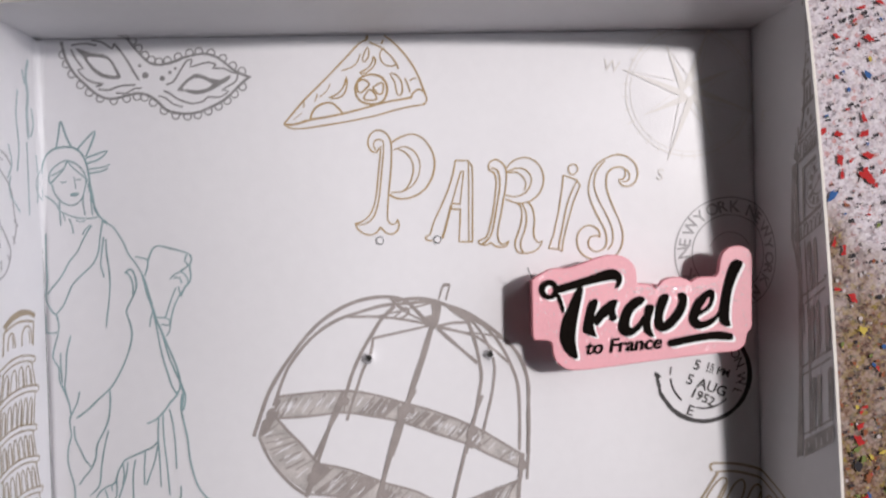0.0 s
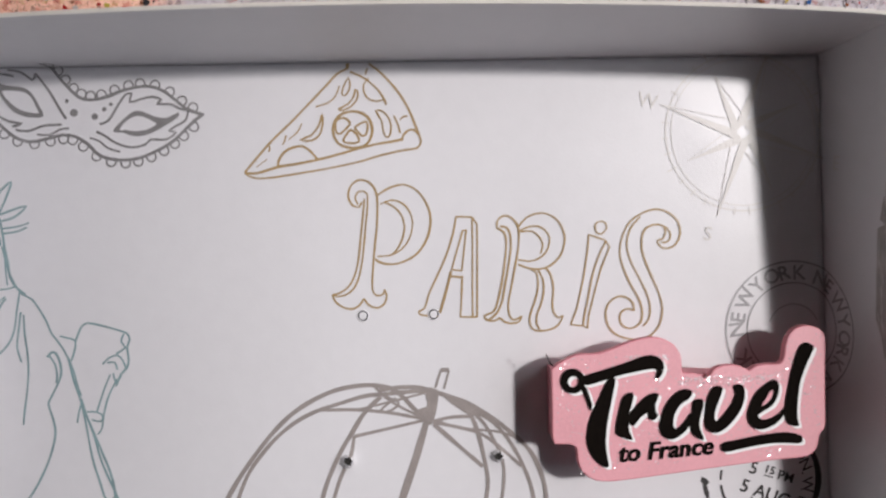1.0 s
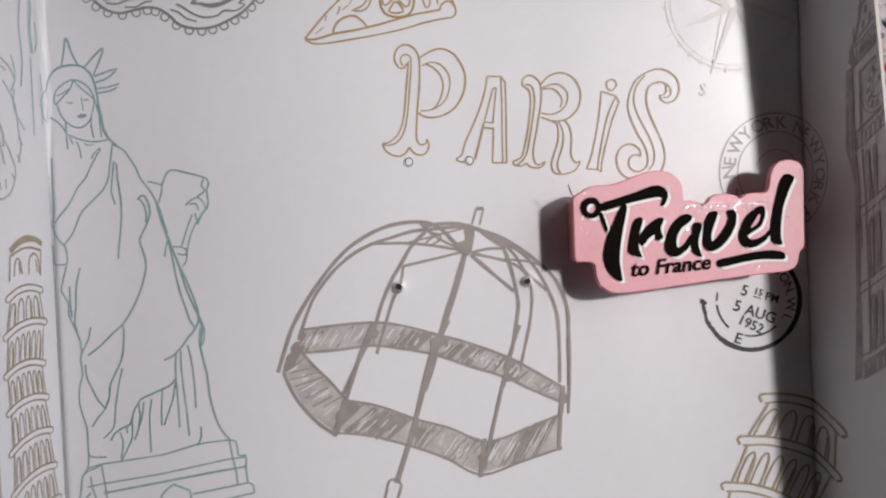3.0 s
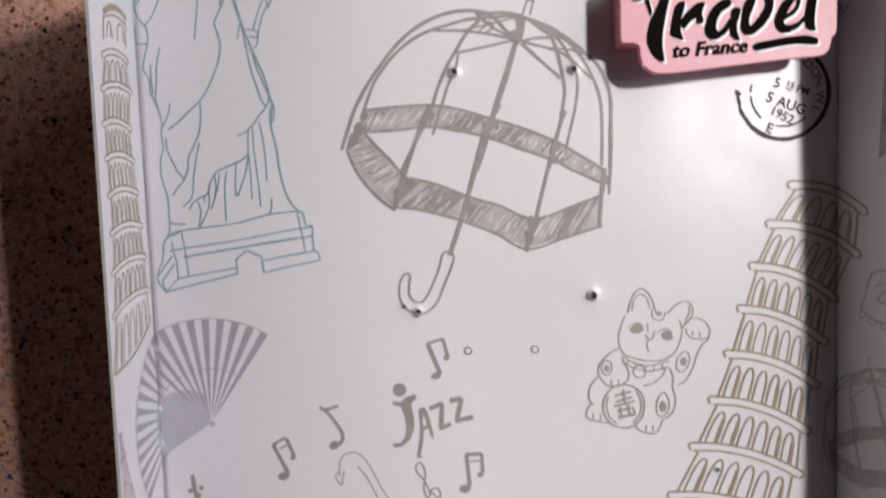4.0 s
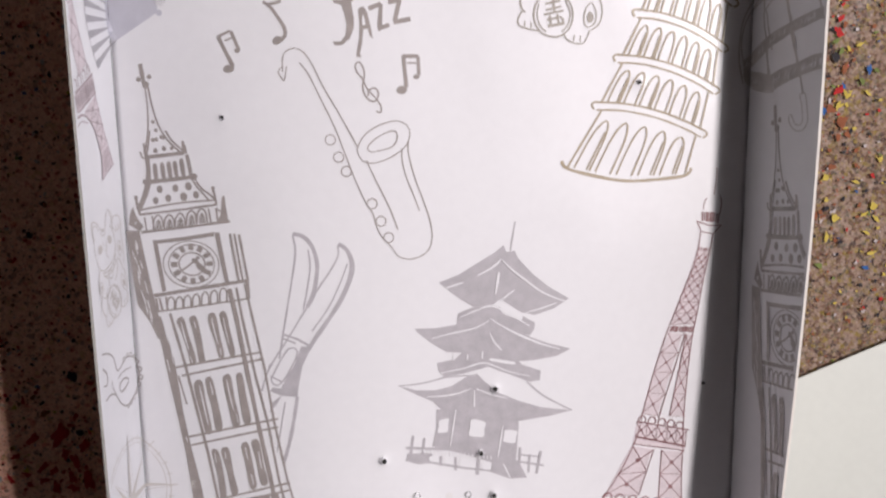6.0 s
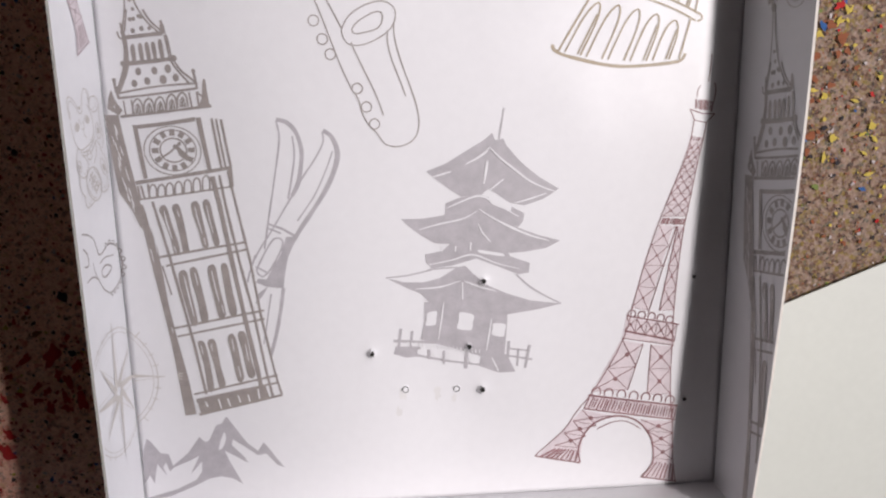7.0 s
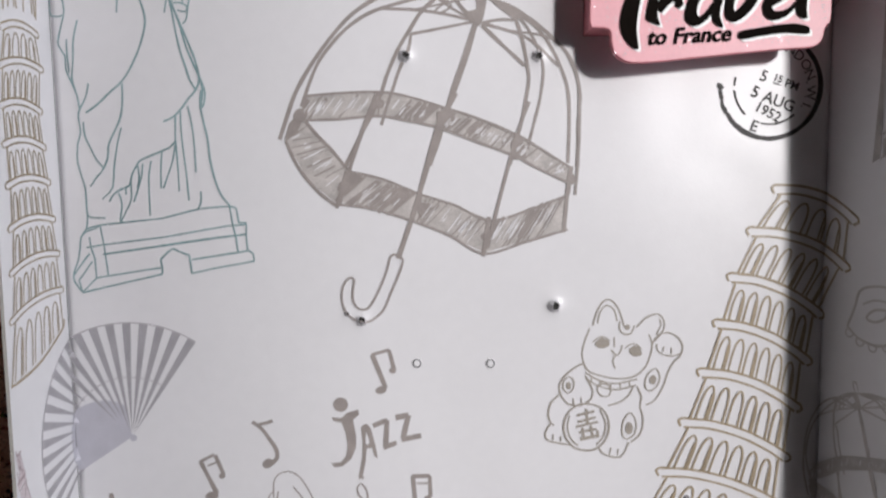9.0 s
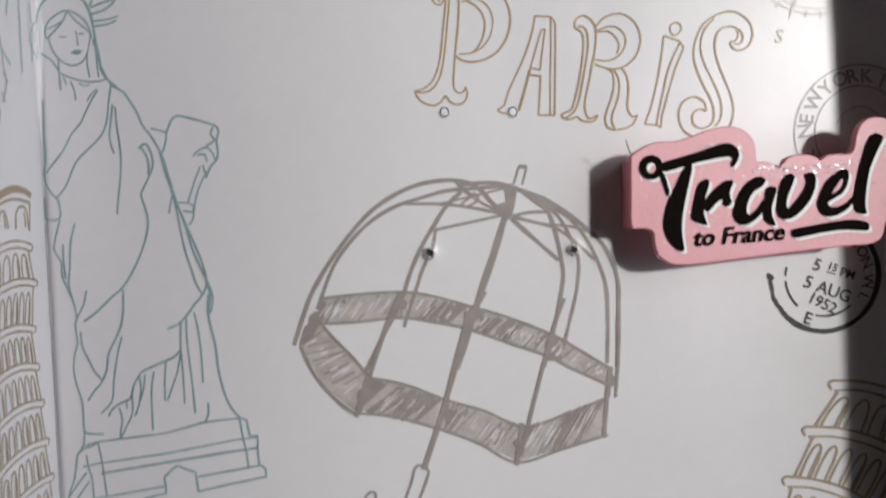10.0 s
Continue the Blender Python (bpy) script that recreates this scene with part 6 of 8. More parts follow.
def draw_jazz_lettering():
    pen = Pen("jazz_lettering", GREY_INK, base)
    pen.dot(-46.3, -185.9, 2.99)
    pen.area(-49.9, -190.9, -46, -191.3, -43.9, -189.3, -39.3, -188.1, -39.1, -190.2, -41.5, -192.2, -40.4, -199.2, -40.6, -203.8, -42.6, -208.4, -46, -211.1, -49.4, -211.6, -50.6, -209.7, -46.8, -209.6, -44.6, -207, -43.9, -202.4, -44.7, -197.2, -46.1, -193.3, -49.4, -192.5)
    pen.line(2.08, -38.2, -215.5, -39, -216.3, straight=True)
    pen.area(-38.5, -195.6, -37.4, -194.3, -35.9, -194.1, -34.4, -196.2, -32.6, -204, -32, -208.4, -33.3, -207.4, -34.2, -204, -36.3, -204.2, -37, -210.4, -38.2, -215.5, -39.6, -217.1, -39.8, -215.5, -38.2, -207.7, -37.9, -201.3)
    pen.gap(-36.3, -197.5, -35.1, -201.9, -36.7, -202.1)
    pen.line(2.08, -33.6, -195, -27.9, -192.8, straight=True)
    pen.line(2.08, -27.9, -192.8, -28.7, -203.1, straight=True)
    pen.line(2.08, -29.5, -204.1, -24.3, -202.2, straight=True)
    pen.line(2.08, -24.5, -191.9, -19.3, -191, straight=True)
    pen.line(2.08, -19.3, -191, -21.7, -200.7, straight=True)
    pen.line(2.08, -22.2, -201, -14.4, -199.6, straight=True)
    pen.done('grey hand lettering reading Jazz')


def draw_music_note_drawing():
    pen = Pen("music_note_drawing", GREY_INK, base)
    pen.line(1.30, -33.6, -166.1, -26.6, -164.3, straight=True)
    pen.line(1.82, -33.3, -166.1, -28.2, -179.7, straight=True)
    pen.line(1.56, -26.6, -164.3, -24.6, -172.7, straight=True)
    pen.area(-32.3, -180.4, -30.7, -178.9, -28.2, -179.2, -28, -180.8, -29.8, -182, -31.9, -181.7, curved=True)
    pen.area(-26.7, -172.4, -25.1, -171.4, -24.1, -172.2, -24.4, -173.7, -25.9, -173.9, curved=True)
    pen.done('grey printed pair of joined notes')


def draw_music_note_drawing_b():
    pen = Pen("music_note_drawing", GREY_INK, base)
    pen.line(1.30, -102.6, -207.6, -96.7, -204.7, straight=True)
    pen.line(1.82, -102.1, -207.6, -96.2, -220.7, straight=True)
    pen.line(1.56, -96.4, -205, -93.3, -213, straight=True)
    pen.area(-100.8, -221.5, -98.7, -219.8, -96, -220.7, -95.8, -222.2, -97.9, -223.5, -100.2, -223.1, curved=True)
    pen.area(-95.1, -213, -93.3, -212, -92.6, -213.3, -93.4, -214.6, -94.9, -214.5, curved=True)
    pen.line(0.78, -99.4, -209.2, -95.6, -207.8, straight=True)
    pen.done('grey printed pair of joined notes')


def draw_music_note_drawing_c():
    pen = Pen("music_note_drawing", GREY_INK, base)
    pen.line(1.56, -81.4, -191.9, -78, -194.5, -74.9, -198.9, -72.3, -203.4, -72, -206.7, -74.1, -209.2)
    pen.line(1.30, -79.7, -193.2, -75.9, -192.5, -73.3, -191.6)
    pen.area(-77.9, -208.9, -76, -207.1, -73.8, -207.7, -73.6, -209.5, -75.5, -211, -77.5, -210.7, curved=True)
    pen.done('grey printed single note')


def draw_music_note_drawing_d():
    pen = Pen("music_note_drawing", GREY_INK, base)
    pen.line(1.56, -18.3, -216.4, -11.2, -216.4, straight=True)
    pen.line(1.82, -18, -216.4, -16.9, -230.7, straight=True)
    pen.line(1.56, -11.2, -216.4, -10.9, -225.1, straight=True)
    pen.line(0.78, -16.5, -219.4, -12.1, -219.5, straight=True)
    pen.area(-21.6, -231.5, -19.7, -229.8, -16.9, -230.7, -16.7, -232.5, -18.8, -233.8, -21.1, -233.1, curved=True)
    pen.area(-13.6, -225.5, -12, -224.5, -10.7, -225.3, -11, -226.6, -12.8, -226.8, curved=True)
    pen.done('grey printed pair of joined notes')


def draw_treble_clef_drawing():
    pen = Pen("treble_clef_drawing", GREY_INK, base)
    pen.line(0.78, -37.6, -226, -40, -223.3, -40.5, -220.2, -38.6, -218.9, -36.6, -222.1, -36.5, -226, -37.4, -229.9, -36.5, -233.9, -34, -236.6, -31.4, -236.7, -30, -233.4, -31.7, -230.7, -34.7, -232.1, -34.7, -234.5)
    pen.line(0.78, -37.6, -226, -35.1, -231.3, -31.4, -235.4, -28.9, -239.5, -29.5, -242.1, -31.3, -241.5)
    pen.done('grey printed treble clef')


def draw_saxophone_drawing():
    pen = Pen("saxophone_drawing", GREY_INK, base)
    pen.line(0.56, -73.9, -223.2, -73.7, -216.9, -71.8, -213.8, -67.9, -212.6, -64.1, -214.4, -60.5, -219.6, -55.7, -229.9, -48.4, -243, -43.5, -252.3, -40.6, -258.1)
    pen.line(0.56, -66.1, -219, -62, -224.7, -57.2, -235.1, -51.2, -248.2, -46.4, -261.5, -41.6, -274.9, -37.2, -285.2)
    pen.line(0.56, -72, -220.7, -73, -225.8, -73.6, -227.1, -76, -223.2, -73.8, -220.7)
    pen.line(0.56, -40.3, -257.6, -37, -252.4, -30.3, -248.1, -22.4, -246.1, -17.2, -248.1, -15.7, -252.1, -18, -258.1, -25.5, -263.3, -33.4, -265.7, -38.7, -264.3, -40.6, -260.3, closed=True)
    pen.line(0.56, -35.9, -258.5, -33.2, -255.1, -26.5, -251.3, -22.5, -250.9, -21.8, -254.1, -24, -258, -30.7, -260, -34.6, -260.4, closed=True)
    pen.line(0.56, -36.6, -264.3, -32.4, -273.8, -26.1, -287.4, -22.6, -297.5)
    pen.line(0.56, -19.6, -258.9, -19.7, -264.7, -17.8, -272.8, -14.7, -280.9, -12, -288.6)
    pen.line(0.56, -16.6, -255.5, -16.5, -262.1, -13.8, -272.9, -10, -283.7, -7, -293.3, -6, -301.6, -7.8, -307.8, -11.9, -311, -17.3, -312.2, -22.6, -310.6, -25.7, -305.9)
    pen.ring(0.56, -53.2, -254.5, 2.38)
    pen.ring(0.56, -49.6, -262.7, 2.38)
    pen.ring(0.56, -46.2, -269.4, 2.38)
    pen.ring(0.56, -34.5, -285, 2.38)
    pen.ring(0.56, -30.5, -293.5, 2.38)
    pen.ring(0.56, -27, -301.4, 2.38)
    pen.line(0.56, -37.2, -285.2, -34.1, -289.8, -32.9, -295.3, -30.4, -300.8, -25.7, -305.9)
    pen.done('pale grey line drawing of a saxophone')


def draw_clock_tower_drawing(pen=None, label='grey drawing of a tall clock tower'):
    pen = pen or Pen("clock_tower_drawing", GREY_INK, base)
    pen.line(1.90, -137.7, -219.2, -136.6, -228.5, straight=True)
    pen.dot(-135.9, -228.5, 1.63)
    pen.dot(-134.1, -225, 1.09)
    pen.dot(-138.9, -226.2, 1.09)
    pen.line(0.68, -136.2, -229.7, -135.8, -238.6, -136.3, -248.8, -138, -257.8)
    pen.line(0.82, -134.9, -229.7, -133.6, -238.6, -131.2, -247.6, -127.1, -254.6, -122.3, -259.3)
    pen.dot(-133.8, -245.3, 0.82)
    pen.dot(-132.8, -249.1, 0.82)
    pen.dot(-130.5, -252.2, 0.95)
    pen.dot(-134.4, -253.5, 0.95)
    pen.line(0.8, -135.6, -249.3, -136.2, -253.3, -137.3, -258.8)
    pen.line(0.9, -128.5, -249.3, -125.9, -253.9, -121.5, -258.3)
    pen.dot(-132.9, -253.3, 0.85, 0.9775)
    pen.dot(-129.6, -252.5, 0.85, 0.9775)
    pen.dot(-133.6, -258.4, 1, 1.15)
    pen.dot(-129.7, -257.5, 1, 1.15)
    pen.dot(-126.3, -257.4, 0.8, 0.92)
    pen.line(1, -138.7, -255, -138.3, -258.2, straight=True)
    pen.line(1.7, -138.3, -258.2, -137.7, -261.4, straight=True)
    pen.line(0.8, -140.5, -258.8, -139.9, -261.2, -138.9, -262, straight=True)
    pen.line(1.9, -138, -261.4, -120.9, -259.6)
    pen.line(2.2, -137.7, -261.2, -137.4, -266.9, -137.9, -272.7)
    pen.area(-121.5, -254, -120.7, -253.8, -119.7, -256.7, -119.3, -259.9, -121.4, -259.9, -121.7, -257)
    pen.line(0.8, -120, -260.4, -119.3, -264.6, -118.6, -270.4)
    pen.line(0.8, -119.2, -260.2, -118.4, -264.6, -117.8, -269.9)
    pen.area(-135.4, -265.7, -134.2, -264.1, -133.4, -265.7, -133.4, -271.9, -134.9, -272.1, curved=True)
    pen.area(-132, -265.1, -130.9, -263.7, -130.1, -265.1, -129.9, -271.6, -131.4, -271.8, curved=True)
    pen.area(-129.1, -264.7, -128, -263.4, -127.1, -264.7, -126.8, -271.3, -128.3, -271.5, curved=True)
    pen.area(-126.3, -264.5, -125.2, -263.2, -124.3, -264.5, -124.1, -271, -125.4, -271.2, curved=True)
    pen.area(-123.2, -263.6, -122.1, -262.1, -121.2, -263.6, -120.8, -270.6, -122.3, -270.7, curved=True)
    pen.line(1.9, -139.3, -272.8, -130.3, -272.1, -116, -270.6)
    pen.dot(-116.8, -270.6, 1.5)
    pen.dot(-139.3, -272.7, 1.2)
    pen.line(2.4, -137.9, -273.2, -139.2, -277.4, -141.3, -282.3, -143.3, -285.7)
    pen.line(0.9, -116.5, -271.9, -113.8, -276.2, -109.9, -279.4, -107.2, -282.2)
    pen.line(0.9, -118.1, -271.6, -115.4, -276, -110.9, -281.5)
    pen.dot(-132.9, -276.2, 1.35, 1.755)
    pen.dot(-125.7, -275.9, 1.35, 1.755)
    pen.dot(-119.7, -275.1, 1.5, 1.95)
    pen.dot(-135.1, -281.5, 1.3, 1.69)
    pen.dot(-129.3, -280.5, 1.35, 1.755)
    pen.dot(-122.2, -279.9, 1.6, 2.08)
    pen.dot(-116.5, -279.1, 1.4, 1.82)
    pen.line(0.8, -143, -285.9, -133.9, -284.2, -123, -282.7, -107.8, -281.7)
    pen.line(1, -142.7, -287.9, -127.5, -286.4, -107.8, -284)
    pen.line(0.8, -107.5, -281.5, -107.4, -284.3, straight=True)
    pen.dot(-108.5, -276.1, 0.9)
    pen.line(1.1, -108.6, -276.4, -108, -279.4, -107.4, -284.2, straight=True)
    pen.area(-104.9, -281.7, -104.2, -279.6, -103.4, -280.2, -103.1, -285.2, -102.5, -290.2, -102, -292.6, -107.7, -292.5, -105.7, -288.4)
    pen.line(0.7, -107.5, -285.7, -105.5, -287.7)
    pen.line(0.8, -137.1, -294.8, -136.6, -290.8, -135.6, -289, -134.3, -288.3, -133.3, -289.2, -132.6, -291, -132.5, -294.5)
    pen.area(-136.3, -294.8, -135.7, -291.6, -134.5, -290, -133.5, -291.5, -133.1, -294.7)
    pen.bare(0.3, -135.7, -294.1, -135, -291.3)
    pen.bare(0.3, -134.4, -294.3, -133.9, -292.3)
    pen.line(0.8, -132, -294.5, -131.6, -290.7, -130.5, -288.9, -129.3, -288.2, -128.2, -289.1, -127.5, -290.9, -127.4, -294.2)
    pen.area(-131.2, -294.5, -130.7, -291.5, -129.4, -289.9, -128.4, -291.4, -128, -294.4)
    pen.bare(0.3, -130.6, -293.9, -129.9, -291.2)
    pen.bare(0.3, -129.3, -294, -128.8, -292.2)
    pen.line(0.8, -127, -293.9, -126.6, -290.1, -125.5, -288.3, -124.2, -287.6, -123.2, -288.5, -122.5, -290.3, -122.3, -293.6)
    pen.area(-126.2, -293.9, -125.6, -290.9, -124.4, -289.3, -123.4, -290.8, -123, -293.8)
    pen.bare(0.3, -125.6, -293.3, -124.9, -290.6)
    pen.bare(0.3, -124.3, -293.5, -123.8, -291.6)
    pen.line(0.8, -121.8, -293.2, -121.3, -289, -120.2, -287.2, -119, -286.5, -117.9, -287.4, -117.2, -289.2, -117.1, -292.9)
    pen.area(-120.9, -293.2, -120.4, -289.8, -119.1, -288.2, -118.1, -289.7, -117.7, -293)
    pen.bare(0.3, -120.4, -292.5, -119.6, -289.5)
    pen.bare(0.3, -119, -292.7, -118.5, -290.5)
    pen.line(0.8, -116.9, -292.4, -116.5, -288.2, -115.4, -286.4, -114.2, -285.8, -113.1, -286.6, -112.4, -288.4, -112.2, -292.1)
    pen.area(-116.1, -292.4, -115.6, -289.1, -114.3, -287.4, -113.3, -288.9, -112.9, -292.3)
    pen.bare(0.3, -115.5, -291.7, -114.8, -288.7)
    pen.bare(0.3, -114.2, -291.9, -113.7, -289.8)
    pen.line(0.8, -140.7, -289.1, -140.2, -295.6, straight=True)
    pen.line(0.8, -137.2, -288.6, -136.7, -295.3, straight=True)
    pen.line(0.9, -111.2, -285.8, -110.4, -292.3, straight=True)
    pen.line(0.8, -107.7, -285.5, -107.2, -291.9, straight=True)
    pen.line(1.2, -142.7, -296.2, -123.3, -294.3, -101.6, -291.9)
    pen.area(-137.8, -300, -135.8, -300.1, -133.2, -324.5, -135.1, -325)
    pen.area(-135.8, -300.1, -135.7, -301.8, -123, -300.6, -109.6, -298.8, -109.1, -296.8, -122.9, -298.8)
    pen.area(-109.1, -297.3, -106.8, -297, -103.6, -321.5, -105.4, -321.8)
    pen.scratch(2.2, 0.8, (-100.9, -297.8), (-97.6, -297.8), (-94.6, -320.7), (-99.1, -320.9))
    pen.line(1.1, -101.9, -297.7, -99, -320.8, straight=True)
    pen.line(1, -99.9, -297.8, -97.1, -320.6, straight=True)
    pen.line(1.1, -97.7, -298.1, -94.6, -320.7, straight=True)
    pen.area(-149.7, -295.3, -143.5, -295.4, -142.5, -303.8, -141.3, -312.3, -139.6, -324.4, -139.1, -335.3, -143, -336.5, -146.2, -329.6, -147.3, -324.2, -148.4, -312.2, -149, -303.7)
    pen.scratch(1.5, 0.5, (-148, -300.4), (-142.8, -300.5), (-141.1, -322.6), (-145.9, -322.5))
    pen.ring(0.5, -120.8, -312.1, 12.9, 11.2, -4, steps=56)
    pen.ring(0.5, -120.6, -312, 10.6, 9.4, -4, steps=48)
    pen.ring(0.7, -120.4, -311.9, 6, 5.5, -4, steps=40)
    pen.ticks(2.3, 12, -120.5, -311.9, 6.7, 9.8)
    pen.line(0.8, -118.6, -309.7, -121.6, -312.4, -126.4, -315.4)
    pen.area(-120.5, -310.3, -118.6, -309.2, -117.1, -311.1, -114.7, -313.5, -112.7, -317, -115, -316.8, -118.2, -314.1, -118.8, -311.9)
    pen.dot(-119.5, -310.2, 1.1)
    pen.dot(-117.6, -309, 0.9)
    pen.dot(-116.2, -312.8, 0.7)
    pen.line(1.7, -139, -326.7, -116.6, -323.6, -94.8, -320.5)
    pen.line(0.8, -133.4, -334.3, -133, -329.9, -132.3, -328.4, -131.2, -327.5, -130.3, -328.3, -129.8, -329.8, -130.1, -334)
    pen.line(0.8, -129.5, -333.9, -129.1, -330, -128.4, -328.5, -127.4, -327.6, -126.4, -328.3, -125.9, -329.9, -126.1, -333.6)
    pen.line(0.8, -125.7, -333.4, -125.3, -329.4, -124.7, -327.9, -123.6, -327, -122.6, -327.7, -122.1, -329.3, -122.3, -333.2)
    pen.line(0.8, -121.5, -333, -121.2, -328.8, -120.5, -327.3, -119.4, -326.4, -118.5, -327.1, -118, -328.7, -118.2, -332.7)
    pen.line(0.8, -117.3, -332.4, -116.9, -328, -116.3, -326.5, -115.2, -325.6, -114.2, -326.4, -113.7, -327.9, -113.9, -332.1)
    pen.line(0.8, -113, -331.8, -112.7, -327.3, -112, -325.7, -110.9, -324.9, -110, -325.6, -109.5, -327.2, -109.7, -331.5)
    pen.line(0.8, -108.7, -331.2, -108.3, -326.3, -107.7, -324.8, -106.6, -323.9, -105.6, -324.6, -105.1, -326.2, -105.3, -330.9)
    pen.line(1, -136.7, -327.8, -135.5, -334.5, straight=True)
    pen.line(1, -133.5, -327.3, -133.2, -334.3, straight=True)
    pen.line(1, -138.2, -328.1, -137.5, -334.2, straight=True)
    pen.line(0.9, -137.9, -334.5, -117.4, -332.2, -95.2, -329.4)
    pen.line(2, -95.2, -320.7, -95.1, -329.4, straight=True)
    pen.line(1.2, -144, -279.7, -143.6, -283.7, -142.6, -288.1)
    pen.dot(-144, -279.9, 0.9)
    pen.area(-147, -287, -145.6, -284, -144.8, -287.7, -143.6, -290.2, -141.5, -293.5, -143.4, -295.7, -148.2, -292.4)
    pen.scratch(2, 0.5, (-147.2, -289.3), (-143.4, -289.9), (-142.6, -293.5), (-147, -293.2))
    pen.area(-140.8, -337.2, -136.7, -336.8, -134.1, -347.5, -131.8, -358.3, -130.4, -372, -129.1, -385.9, -126.6, -403, -123, -423.4, -120.5, -442.7, -126, -443.4, -127, -432, -129.5, -405.7, -132.7, -383, -135.6, -363.6, -137.4, -350)
    pen.line(1.35, -132.2, -335.6, -126.8, -361.2, -118.8, -406.2, -115, -432.6, straight=True)
    pen.line(0.81, -130.4, -366.5, -127.3, -381, straight=True)
    pen.line(2.15, -103.8, -324.4, -101.3, -338.2, -97.7, -364.8, -93.6, -392.9, -88.8, -422, -86.8, -436.9, straight=True)
    pen.line(1.21, -100.4, -323.9, -98.6, -337.7, -94.3, -364.3, -88.8, -393.1, -84.7, -422.2, -82.2, -435.3, straight=True)
    pen.line(1.08, -96.4, -321.9, -93.7, -337.8, -89, -365.1, -85.6, -393.2, -80.6, -422.4, -77.7, -434.4, straight=True)
    pen.line(1.08, -132.1, -362.4, -90.5, -356.2, straight=True)
    pen.line(1.08, -128.6, -366.6, -89.4, -359.6, straight=True)
    pen.line(1.08, -127.5, -397.8, -84, -390.4, straight=True)
    pen.line(1.08, -126.5, -402.1, -84, -394.7, straight=True)
    pen.line(1.08, -121, -432.3, -79.3, -423.9, straight=True)
    pen.line(1.08, -119.9, -435.3, -79, -427.7, straight=True)
    pen.area(-129.5, -339.6, -127.7, -337.3, -125.8, -338.6, -124.2, -346.4, -121.9, -355.9, -121.6, -360.5, -124.2, -361, -125.6, -353.1, -127.9, -344.4, curved=True)
    pen.area(-123.5, -338.4, -121.5, -336.9, -119.9, -338.3, -118.5, -346.5, -117.4, -357.4, -117.3, -359.8, -120, -360.3, -121.1, -351.9, -122.4, -343.8, curved=True)
    pen.area(-114.6, -337.3, -112.7, -335.8, -110.8, -337.4, -109.5, -346.8, -108, -357.6, -110.6, -358.1, -112.3, -349.4, -114.1, -342.7, curved=True)
    pen.area(-109.2, -336.7, -107.5, -335.1, -105.8, -336.7, -104.4, -345.6, -102.7, -356.4, -105.1, -357.5, -107, -348.2, -108.5, -341.5, curved=True)
    pen.area(-123.2, -370.9, -121.5, -369, -119.2, -370.2, -118, -380.7, -116.1, -395.4, -119.1, -396.2, -121.1, -386.2, -122.9, -376.4, curved=True)
    pen.area(-117.8, -369.1, -116.1, -367.5, -114.4, -369.2, -112.6, -379.5, -110.9, -393.6, -114.2, -394.9, -115.6, -383.6, -117.3, -375.2, curved=True)
    pen.area(-109.4, -368.5, -107.7, -366.7, -105.6, -367.8, -104.3, -378.4, -102.4, -392, -105.7, -393.3, -107.6, -382.5, -109, -374.1, curved=True)
    pen.area(-103, -367.4, -101.3, -366.1, -99.8, -367.8, -98.5, -378.6, -97, -391.3, -100.3, -392.1, -101.9, -381.3, -102.6, -372.9, curved=True)
    pen.area(-117, -406.2, -115.5, -404.6, -113.5, -406.4, -111.7, -418, -111, -429.8, -113.8, -430.6, -114.9, -417.9, curved=True)
    pen.area(-112.4, -405.9, -110.3, -403.9, -108.3, -405.7, -106.8, -418.3, -105.1, -427.7, -108.2, -429.1, -110.2, -416.7, curved=True)
    pen.area(-102.5, -404, -100.7, -401.7, -98.7, -403.5, -96.9, -415.8, -95.9, -425.2, -99, -426.2, -101, -412.7, curved=True)
    pen.area(-97.5, -402.2, -95.5, -400.5, -93.5, -402.3, -91.9, -414.5, -90.3, -423.4, -93.6, -424.4, -95.7, -411.5, curved=True)
    pen.area(-120, -435.9, -85.7, -428.6, -83.9, -435.8, -119.1, -442.5)
    pen.line(1.35, -119.2, -443.1, -77.7, -434.4, straight=True)
    pen.bare(0.65, -127.2, -340.2, -126.3, -346.3, -124.6, -353.6)
    pen.bare(0.43, -124.1, -357.2, -123.3, -360.2)
    pen.bare(0.43, -121.3, -339.8, -120.5, -343)
    pen.bare(0.59, -112.9, -338.4, -112.1, -344, -110.6, -351.3)
    pen.bare(0.43, -107.5, -338, -106.5, -345, -105.4, -351.5)
    pen.bare(0.43, -109.7, -353.5, -109.5, -356.8)
    pen.bare(0.65, -120.7, -371.8, -119.2, -382.1, -117.7, -392)
    pen.bare(0.48, -115.6, -370.3, -114.5, -376.7)
    pen.bare(0.54, -107.6, -369.4, -106.6, -376.9, -105.1, -385.4)
    pen.bare(0.43, -103.9, -386.8, -103.2, -391.4)
    pen.bare(0.40, -115.4, -406.9, -115, -411.5)
    pen.bare(0.40, -110.5, -406.5, -110.3, -410)
    pen.bare(0.48, -100.4, -404.6, -99.7, -410.4)
    pen.bare(0.43, -98.2, -418.6, -97.4, -424)
    pen.bare(0.43, -94.1, -407.2, -93.1, -415.9)
    pen.bare(0.81, -119.8, -437.1, -118.6, -442.5)
    pen.bare(0.81, -115.6, -436.4, -114.7, -439.1)
    pen.bare(0.81, -109.2, -435.2, -108, -440.4)
    pen.bare(0.81, -104.6, -435.2, -103.5, -439.4)
    pen.bare(0.81, -99.5, -433.6, -98.4, -437.5)
    pen.bare(0.81, -94.5, -433.6, -93.7, -437.2)
    pen.bare(0.81, -89.4, -430.8, -88.9, -435.9)
